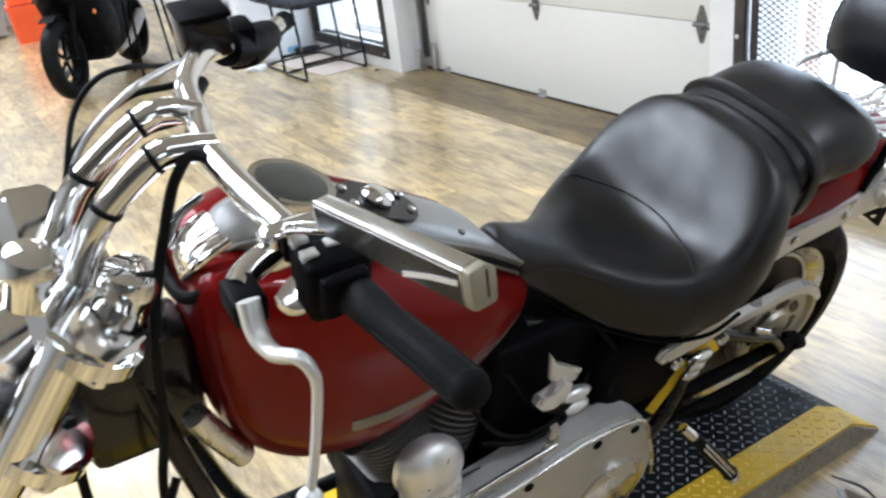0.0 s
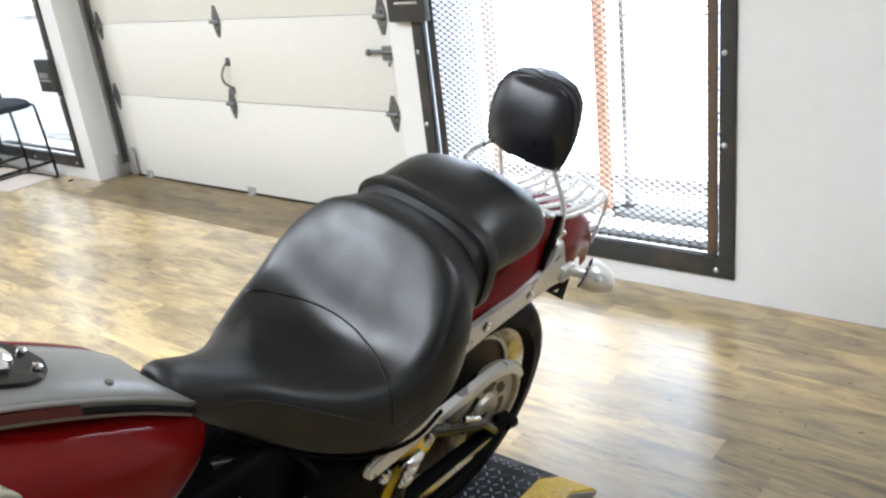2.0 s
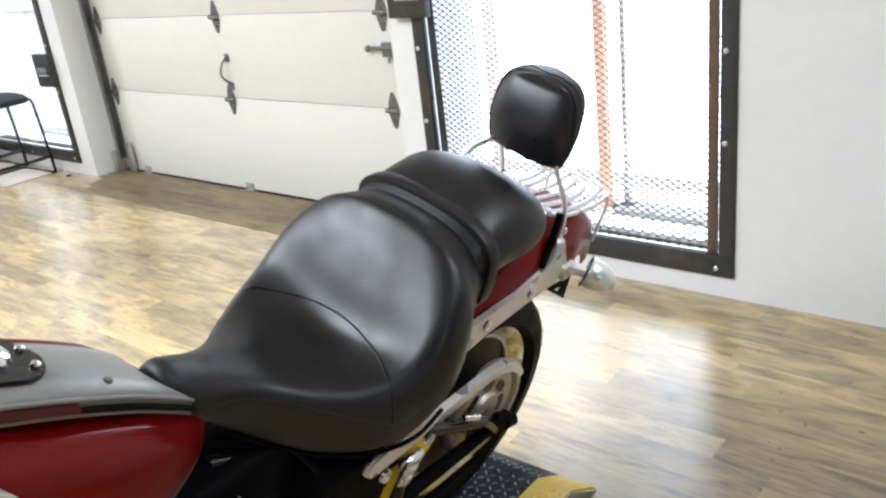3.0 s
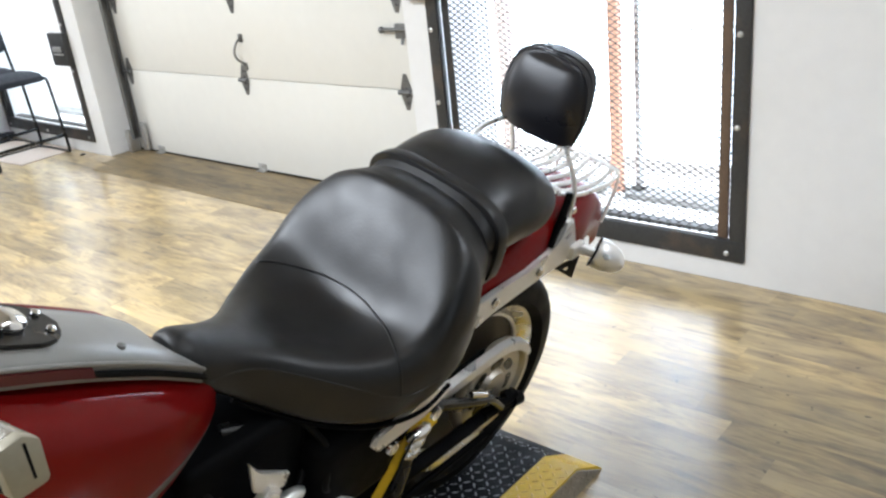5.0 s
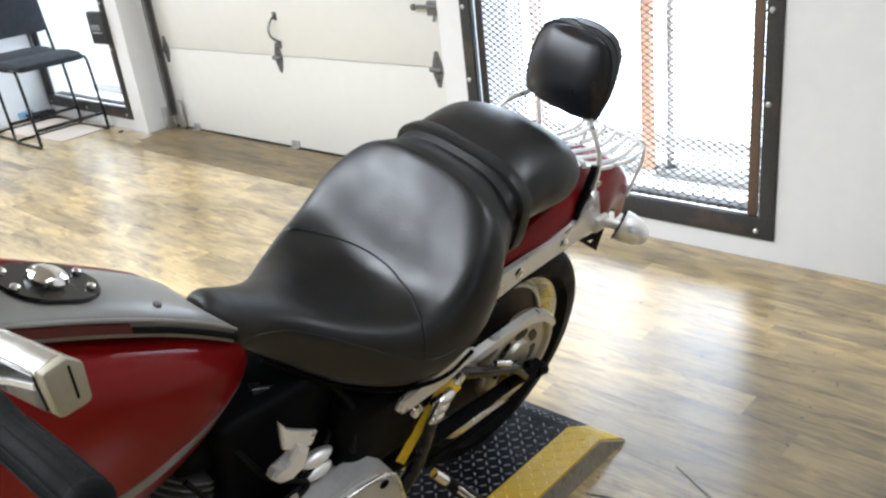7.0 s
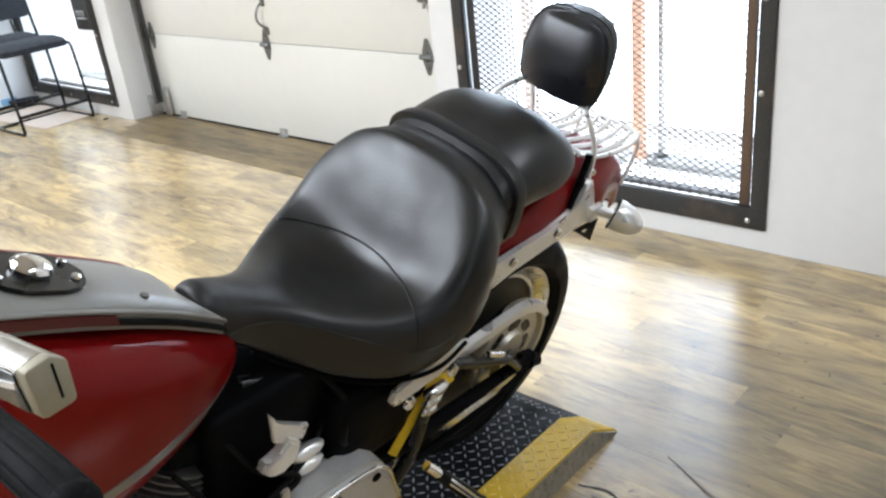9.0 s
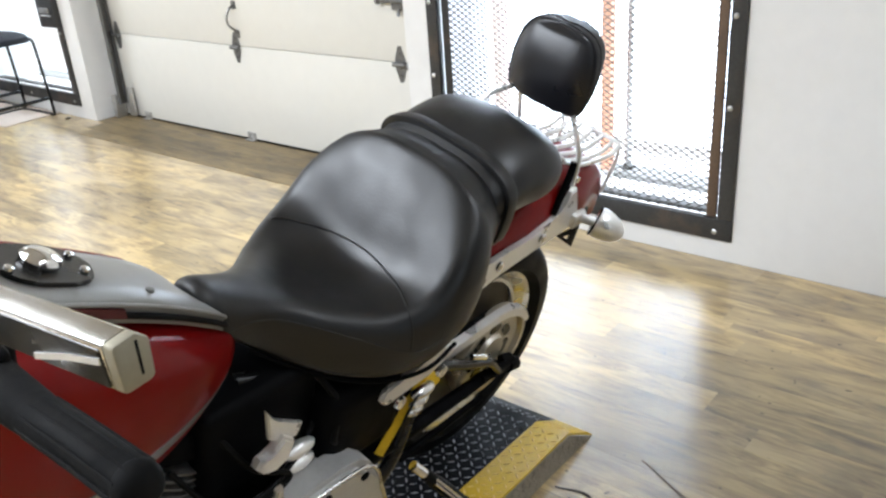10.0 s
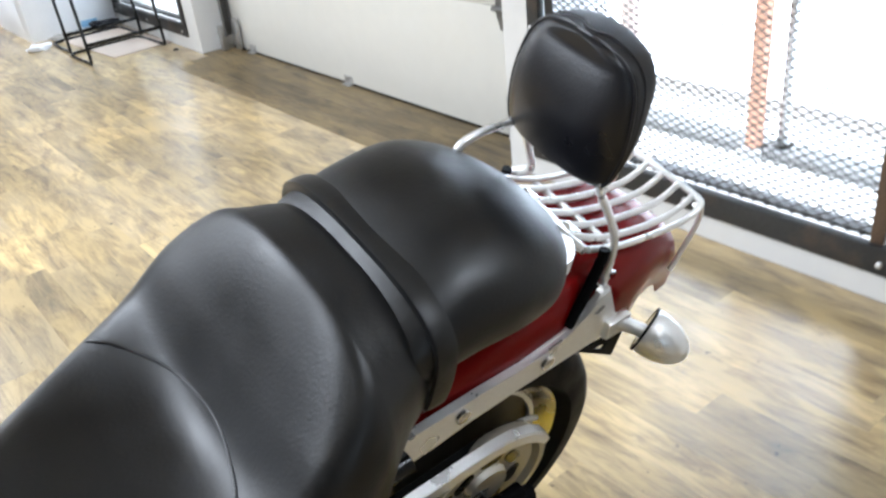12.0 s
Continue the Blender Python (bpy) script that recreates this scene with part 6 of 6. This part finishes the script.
def lugs(ya, yb, z_up):
    """Raised lozenges of tread plate, turned this way and that, joined."""
    verts, faces = [], []
    pitch = 0.0222
    slope = math.atan2(RZ - 0.004, RX1 - RXC)
    nx, ny = int((RX1 - 0.02 + 0.4) / pitch), int((yb - ya) / pitch)
    for i in range(nx):
        for j in range(ny):
            x, y = -0.4 + (i + 0.5) * pitch, ya + (j + 0.5) * pitch
            s = 1 if (i + j) % 2 else -1
            if abs(x - RXC) < 0.008:
                continue
            if x < RXC:
                z, tilt = RZ, 0.0
            else:
                z, tilt = RZ - (x - RXC) * math.tan(slope), slope
            dx, dy = 0.0104 * 0.7071, 0.0104 * 0.7071 * s
            px, py = -0.0027 * 0.7071 * s, 0.0027 * 0.7071
            b = len(verts)
            for vx, vy, vz in ((dx, dy, 0), (px, py, 0), (-dx, -dy, 0), (-px, -py, 0), (dx * 0.5, dy * 0.5, 0.0021), (-dx * 0.5, -dy * 0.5, 0.0021)):
                verts.append((x + vx, y + vy, z + z_up + vz - vx * math.tan(tilt)))
            faces += [(b, b + 1, b + 4), (b + 1, b + 2, b + 5), (b + 1, b + 5, b + 4), (b + 2, b + 3, b + 5), (b + 3, b, b + 4), (b + 3, b + 4, b + 5)]
    return verts, faces


for nm, ya, yb, zu, mt in (("tread_lug", RY0 + 0.106, RY1 - 0.106, 0.0, M_LUG), ("tread_lug", RY0 + 0.014, RY0 + 0.104, 0.0008, M_YELLOWLUG)):
    me = bpy.data.meshes.new(nm)
    me.from_pydata(*(lambda vf: (vf[0], [], vf[1]))(lugs(ya, yb, zu)))
    me.materials.append(mt)
    g = new(nm, me)
    g.parent = ramp
    tagged(g, kind="stuff")

# the same lozenges on the upright side
verts, faces = [], []
for i in range(118):
    for j in range(3):
        x, z = -0.72 + i * 0.0215, 0.011 + j * 0.0165
        if x > RXC + (RX1 - RXC) * (1 - z / RZ) - 0.012:
            continue
        y = RY0 - 0.0032 + 0.012 * (z / RZ)
        s = 1 if (i + j) % 2 else -1
        b = len(verts)
        for vx, vz, out in ((0.0065, 0.0065 * s, 0), (-0.002 * s, 0.002, 0), (-0.0065, -0.0065 * s, 0), (0.002 * s, -0.002, 0), (0.0032, 0.0032 * s, 0.002), (-0.0032, -0.0032 * s, 0.002)):
            verts.append((x + vx, y - out + 0.218 * vz, z + vz))
        faces += [(b, b + 1, b + 4), (b + 1, b + 2, b + 5), (b + 1, b + 5, b + 4), (b + 2, b + 3, b + 5), (b + 3, b, b + 4), (b + 3, b + 4, b + 5)]
me = bpy.data.meshes.new("side_lug")
me.from_pydata(verts, [], faces)
me.materials.append(M_WORNSTEEL)
g = new("side_lug", me)
g.parent = ramp
tagged(g, kind="stuff")

# ---- sled base chairs by the second window ----


def chair(m):
    t = thing("sled_chair", m, "black sled base chair with navy fabric seat by the window", "chair", "chairs by the window")
    bm = bmesh.new()
    rings = []
    for x, h, hw in ((-0.23, 0.520, 0.18), (-0.22, 0.540, 0.225), (-0.12, 0.560, 0.238), (0.05, 0.564, 0.24), (0.17, 0.556, 0.238), (0.215, 0.540, 0.225), (0.225, 0.522, 0.19)):
        rings.append([Vector((x, hw * math.copysign(abs(math.cos(a)) ** 0.5, math.cos(a)), (h if math.sin(a) > 0 else 0.505) if abs(math.sin(a)) > 0.5 else 0.505 + (h - 0.505) * (0.5 + math.sin(a)))) for a in [2 * math.pi * k / 24 for k in range(24)]])
    loft(bm, rings)
    part("seat", bm, M_FABRIC, t)
    bm = bmesh.new()
    plate(bm, rounded(0.47, 0.26, 0.03), 0.035, frame_to((-0.268, 0, 0.815), (1, 0, 0.14), (0, 1, 0)), 0.012)
    part("backrest", bm, M_FABRIC, t)
    for s in (1, -1):
        y = 0.245 * s
        bm = bmesh.new()
        tube(bm, [(-0.30, y, 0.93), (-0.275, y, 0.78), (-0.245, y, 0.60), (-0.225, y, 0.54), (-0.19, y, 0.522), (0.0, y, 0.518), (0.16, y, 0.518), (0.20, y, 0.503), (0.213, y, 0.45), (0.235, y, 0.24), (0.252, y, 0.05), (0.245, y, 0.014), (0.21, y, 0.0105)], 0.0105, 6, 10)
        part("side_frame", bm, M_BLACK, t)
        bm = bmesh.new()
        tube(bm, [(0.21, y, 0.0105), (0.1, y, 0.0105), (-0.08, y, 0.0105), (-0.15, y * 0.94, 0.0105), (-0.17, y * 0.8, 0.0105)], 0.0105, 6, 10)
        part("floor_runner", bm, M_BLACK, t)
    for x, z, hw, rr in ((0.243, 0.125, 0.245, 0.012), (-0.17, 0.0105, 0.21, 0.0105), (-0.20, 0.515, 0.24, 0.009)):
        bm = bmesh.new()
        tube(bm, [(x, -hw, z), (x, 0, z), (x, hw, z)], rr, 4, 10)
        part("cross_rail", bm, M_BLACK, t)
    return t


ch = chair(pose(2.615, 6.21, 0, 0, 0, -88))
copy_thing(ch, pose(2.635, 6.66, 0, 0, 0, -90))

# pale tiles on the floor under the chairs, a bucket and scraps
def tile_pad(x, y, sx, sy, rz):
    bm = bmesh.new()
    box(bm, -sx / 2, sx / 2, -sy / 2, sy / 2, 0.0, 0.008, 0.003)
    ob = part("loose_tile", bm, M_TILE)
    ob.matrix_world = pose(x, y, 0.0005, 0, 0, rz)
    return tagged(ob, "pale loose tile lying under the chairs", "tile", "loose tiles")


tile_pad(2.72, 6.22, 0.40, 0.42, 4)
tile_pad(2.70, 6.66, 0.44, 0.42, 4)
def crumple(name, centre, r, material, label, category, seed):
    rng = random.Random(seed)
    bm = bmesh.new()
    bmesh.ops.create_icosphere(bm, subdivisions=2, radius=1)
    for v in bm.verts:
        k = 0.7 + 0.6 * rng.random()
        v.co = Vector((v.co.x * r * k * 1.5, v.co.y * r * k, max(0.001, (v.co.z + 0.6) * r * 0.5 * k)))
    ob = part(name, bm, material, None, "", 20)
    ob.location = centre
    return tagged(ob, label, category)


crumple("paper_scrap", (2.285, 6.76, 0.0), 0.05, M_WHITEPL, "crumpled white paper scrap on the floor", "paper", 3)
crumple("dark_rag", (2.80, 6.93, 0.009), 0.07, M_FABRIC, "dark rag lying on the tiles", "rag", 5)
crumple("grey_scrap", (2.47, 6.90, 0.009), 0.045, M_GREYBOX, "crumpled grey scrap lying by the white shelf", "scrap", 12)
crumple("dark_scrap", (2.87, 5.80, 0.0), 0.012, M_FABRIC, "small dark scrap near the wall", "scrap", 8)

# ---- far end: white shelf, bins, a dark sport motorcycle ----
sh = thing("shelf_unit", pose(2.31, 7.02, 0), "white shelf unit with plain end panel beside the window", "shelf")
for nm, b in (("end_panel", (0, 0.62, 0, 0.03, 0, 1.6)), ("end_panel", (0, 0.62, 1.72, 1.75, 0, 1.6)), ("back_panel", (0.60, 0.62, 0.03, 1.72, 0, 1.6)), ("stile", (0, 0.02, 0.03, 0.16, 0.0, 1.6)), ("divider", (0.005, 0.60, 0.93, 0.95, 0.30, 1.58)),
              ("plinth_front", (0, 0.02, 0.16, 1.72, 0, 0.28)), ("shelf", (0.002, 0.60, 0.03, 1.72, 0.28, 0.30)), ("shelf", (0.002, 0.60, 0.03, 0.93, 0.50, 0.52)), ("shelf", (0.002, 0.60, 0.95, 1.72, 0.56, 0.58)), ("shelf", (0.002, 0.60, 0.03, 1.72, 0.95, 0.97)), ("top", (0, 0.62, 0.03, 1.72, 1.58, 1.60))):
    bm = bmesh.new()
    box(bm, *b, bevel=0.002)
    part(nm, bm, M_WHITEPL, sh)
bm = bmesh.new()
plate(bm, rounded(0.12, 0.05, 0.008), 0.0015, frame_to((0.42, -0.0008, 0.05), (0, -1, 0), (1, 0, 0)))
part("blue_label", bm, M_BLUEPAPER, sh, "pale blue label low on the panel")
for x, y, w, h, mt, lb in ((2.42, 7.86, 0.06, 0.20, M_PURPLE, "purple bottle standing on the white shelf"), (2.50, 7.66, 0.16, 0.26, M_GREYBOX, "grey carton standing on the white shelf"), (2.46, 7.40, 0.10, 0.24, M_SATINBLACK, "dark carton standing on the white shelf"), (2.52, 8.35, 0.18, 0.16, M_WHITEPL, "white carton standing on the white shelf")):
    z = 0.5205 if y < 7.95 else 0.5805
    bm = bmesh.new()
    if mt is M_PURPLE:
        lathe(bm, [(0.001, 0), (w / 2, 0.001), (w / 2, h * 0.7), (w * 0.2, h * 0.82), (w * 0.2, h), (0.001, h)], Matrix(), 20)
    else:
        box(bm, -w / 2, w / 2, -w / 2, w / 2, 0, h, 0.004)
    ob = part("bottle" if mt is M_PURPLE else "carton", bm, mt)
    ob.location = (x, y, z)
    tagged(ob, lb, "bottle" if mt is M_PURPLE else "box")

rb = thing("red_tool_bin", pose(1.22, 11.2, 0), "stacked orange red plastic bins", "bin")
for z0 in (0.0, 0.42):
    bm = bmesh.new()
    rings = [[Vector((x * s, y * s, z)) for x, y in rounded(0.42, 0.36, 0.03)] for z, s in ((z0, 0.9), (z0 + 0.34, 1.0), (z0 + 0.36, 1.05), (z0 + 0.41, 1.05))]
    loft(bm, rings)
    part("bin", bm, M_REDBIN, rb)
bm = bmesh.new()
tube(bm, [(0.24, 0, 0.2), (0.30, 0, 0.45), (0.28, 0, 0.75), (0.2, 0, 0.9)], 0.02, 6, 10)
part("handle", bm, M_ORANGE, rb)
gc = thing("grey_cabinet", pose(0.55, 12.2, 0), "beige grey metal cabinet with drawers", "cabinet")
bm = bmesh.new()
box(bm, -0.45, 0.45, -0.3, 0.3, 0.03, 1.2, 0.01)
part("body", bm, M_GREYBOX, gc)
for k in range(3):
    bm = bmesh.new()
    box(bm, -0.42, 0.42, -0.315, -0.301, 0.08 + k * 0.37, 0.42 + k * 0.37, 0.006)
    dr = part("drawer", bm, M_GREYBOX, gc)
    bm = bmesh.new()
    tube(bm, [(-0.1, -0.318, 0.27 + k * 0.37), (-0.09, -0.34, 0.27 + k * 0.37), (0.09, -0.34, 0.27 + k * 0.37), (0.1, -0.318, 0.27 + k * 0.37)], 0.006, 4, 8)
    part("handle", bm, M_ZINC, dr)

SB = frame_to((1.00, 7.30, 0.0), (0, 0, 1), (0.534, 0.845, 0))
sb = thing("sport_motorcycle", SB, "black sport motorcycle with full fairing parked at the far end", "motorcycle")


def sb_wheel(x, R, width):
    m = frame_to((x, 0, R), (0, 1, 0))
    hw = width / 2
    prof = [(R * 0.70, -hw * 0.8)] + [(R * 0.72 + R * 0.28 * abs(math.cos(a)) ** 0.6, hw * math.sin(a)) for a in [math.pi * (k / 12) - math.pi / 2 for k in range(13)]] + [(R * 0.70, hw * 0.8)]
    bm = bmesh.new()
    lathe(bm, prof, m, 48, True)
    w = part("wheel", bm, M_TIRE, sb)
    bm = bmesh.new()
    lathe(bm, [(R * 0.60, -hw * 0.5), (R * 0.73, -hw * 0.8), (R * 0.64, 0), (R * 0.73, hw * 0.8), (R * 0.60, hw * 0.5)], m, 40, True)
    part("rim", bm, M_SATINBLACK, w)
    for k in range(5):
        a = 2 * math.pi * k / 5
        bm = bmesh.new()
        e = Vector((math.cos(a), math.sin(a), 0))
        tube(bm, [m @ (e * 0.02), m @ (e * R * 0.62)], 0.013, 2, 8)
        part("spoke", bm, M_SATINBLACK, w)
    bm = bmesh.new()
    lathe(bm, [(R * 0.30, 0.035), (R * 0.50, 0.035), (R * 0.50, 0.04), (R * 0.30, 0.04)], m, 32, True)
    part("brake_disc", bm, M_ZINC, w)


sb_wheel(0.0, 0.30, 0.12)
sb_wheel(1.38, 0.31, 0.18)
for s in (1, -1):
    bm = bmesh.new()
    tube(bm, [(0.0, 0.095 * s, 0.30), (0.10, 0.095 * s, 0.55), (0.20, 0.095 * s, 0.80)], [0.026, 0.024, 0.024], 4, 12)
    part("fork_leg", bm, M_SATINBLACK, sb)
bm = bmesh.new()
rings = [[Vector((0.0 + (0.335) * math.cos(a), w, 0.30 + 0.335 * math.sin(a))) for w in (-0.055, -0.04, 0.0, 0.04, 0.055)] for a in [radians(d) for d in range(45, 116, 7)]]
loft(bm, [r + [p + Vector((0, 0, -0.006)) for p in reversed(r)] for r in rings])
part("front_mudguard", bm, M_SATINBLACK, sb)
bm = bmesh.new()
rings = []
for x, zc, hh, hw in ((0.02, 0.82, 0.03, 0.03), (0.06, 0.83, 0.11, 0.12), (0.16, 0.83, 0.20, 0.20), (0.30, 0.72, 0.34, 0.23), (0.46, 0.60, 0.40, 0.23), (0.64, 0.50, 0.34, 0.21), (0.80, 0.44, 0.22, 0.16), (0.90, 0.42, 0.08, 0.08)):
    rings.append([Vector((x, hw * math.copysign(abs(math.cos(a)) ** 0.7, math.cos(a)), zc + hh * math.copysign(abs(math.sin(a)) ** 0.8, math.sin(a)))) for a in [2 * math.pi * k / 28 for k in range(28)]])
loft(bm, rings)
fair = part("fairing", bm, M_SATINBLACK, sb, "gloss black fairing")
for s in (1, -1):
    bm = bmesh.new()
    plate(bm, [(0, 0), (0.12, 0.05), (0.13, 0.08), (0.01, 0.05)], 0.012, frame_to((0.075, 0.05 * s, 0.80), (-1, 0.35 * s, 0.2), (0, s, 0)), 0.003)
    part("headlight", bm, M_GAUGE, fair)
    bm = bmesh.new()
    ball(bm, (0.22, 0.23 * s, 0.60), 0.02, 0.01, 0.02)
    part("signal", bm, M_ORANGE, fair)
bm = bmesh.new()
rings = []
for x, zc, hh, hw in ((0.35, 0.90, 0.04, 0.10), (0.50, 0.90, 0.10, 0.15), (0.75, 0.86, 0.09, 0.14), (0.95, 0.80, 0.05, 0.12), (1.25, 0.86, 0.05, 0.12), (1.55, 0.96, 0.04, 0.08), (1.66, 1.0, 0.01, 0.03)):
    rings.append([Vector((x, hw * math.cos(a), zc + hh * math.sin(a))) for a in [2 * math.pi * k / 24 for k in range(24)]])
loft(bm, rings)
part("tank_and_tail", bm, M_BLACK, sb)
bm = bmesh.new()
box(bm, 0.34, 1.10, -0.16, 0.16, 0.20, 0.84, 0.08, 4)
tube(bm, [(0.95, 0, 0.42), (1.38, 0.08, 0.31)], 0.03, 2, 10)
tube(bm, [(0.95, 0, 0.42), (1.38, -0.08, 0.31)], 0.03, 2, 10)
part("engine_block", bm, M_SATINBLACK, sb)
bm = bmesh.new()
tube(bm, [(0.75, -0.12, 0.20), (1.0, -0.16, 0.28), (1.30, -0.17, 0.42)], [0.03, 0.045, 0.05], 5, 14)
part("exhaust", bm, M_ZINC, sb)
bm = bmesh.new()
tube(bm, [(0.75, 0.12, 0.35), (0.72, 0.24, 0.15), (0.70, 0.32, 0.0)], 0.012, 3, 8)
part("side_stand", bm, M_SATINBLACK, sb)
for s in (1, -1):
    bm = bmesh.new()
    tube(bm, [(0.24, 0.1 * s, 0.90), (0.28, 0.22 * s, 0.90), (0.34, 0.33 * s, 0.88)], 0.014, 3, 10)
    part("clip_on_bar", bm, M_SATINBLACK, sb)
sc = thing("service_stool", pose(1.75, 7.7, 0), "grey steel stand with thin legs", "stand")
for k in range(4):
    a = math.pi / 4 + k * math.pi / 2
    bm = bmesh.new()
    tube(bm, [(0.24 * math.cos(a), 0.24 * math.sin(a), 0.0), (0.17 * math.cos(a), 0.17 * math.sin(a), 0.7)], 0.011, 2, 8)
    part("leg", bm, M_SATINBLACK, sc)
bm = bmesh.new()
plate(bm, rounded(0.34, 0.34, 0.05), 0.03, pose(0, 0, 0.715), 0.008)
part("top", bm, M_GREYBOX, sc)

# ---- vinyl planks: the nearest are pieces of their own, the rest one sheet of planks ----
PW, PL = 0.099, 0.91


def plank_mesh(w, l):
    me = bpy.data.meshes.new("plank")
    a, b, c, d = w / 2 - 0.00003, l / 2 - 0.00003, 0.0, -0.005
    e = 0.00012
    verts = [(-a, -b, d), (a, -b, d), (a, b, d), (-a, b, d), (-a, -b, c - e), (a, -b, c - e), (a, b, c - e), (-a, b, c - e), (-a + e, -b + e, c), (a - e, -b + e, c), (a - e, b - e, c), (-a + e, b - e, c)]
    faces = [(0, 1, 5, 4), (1, 2, 6, 5), (2, 3, 7, 6), (3, 0, 4, 7), (4, 5, 9, 8), (5, 6, 10, 9), (6, 7, 11, 10), (7, 4, 8, 11), (8, 9, 10, 11)]
    me.from_pydata(verts, [], faces)
    me.materials.append(M_FLOOR)
    return me


plank_full = plank_mesh(PW, PL)
far_v, far_f = [], []
rng = random.Random(11)
near_count = 0
nrow = int((XW + 3.98) / PW) + 1
for i in range(nrow):
    x = XW - 0.002 - (i + 0.5) * PW
    if x < -3.98:
        break
    y = -3.0 - rng.random() * PL
    while y < 13.2:
        yc = y + PL / 2
        y += PL
        if yc + PL / 2 < -2.9 or yc - PL / 2 > 13.1:
            continue
        if x > 0.9 and -0.3 < yc < 5.6 and near_count < 300:
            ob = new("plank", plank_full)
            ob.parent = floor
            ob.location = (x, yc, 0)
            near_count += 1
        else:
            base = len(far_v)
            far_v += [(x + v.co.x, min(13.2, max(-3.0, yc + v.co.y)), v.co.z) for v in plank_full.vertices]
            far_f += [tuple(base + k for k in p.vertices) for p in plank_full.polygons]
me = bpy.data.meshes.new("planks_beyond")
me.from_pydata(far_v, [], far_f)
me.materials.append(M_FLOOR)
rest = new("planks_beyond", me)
rest.parent = floor
tagged(rest, kind="stuff")
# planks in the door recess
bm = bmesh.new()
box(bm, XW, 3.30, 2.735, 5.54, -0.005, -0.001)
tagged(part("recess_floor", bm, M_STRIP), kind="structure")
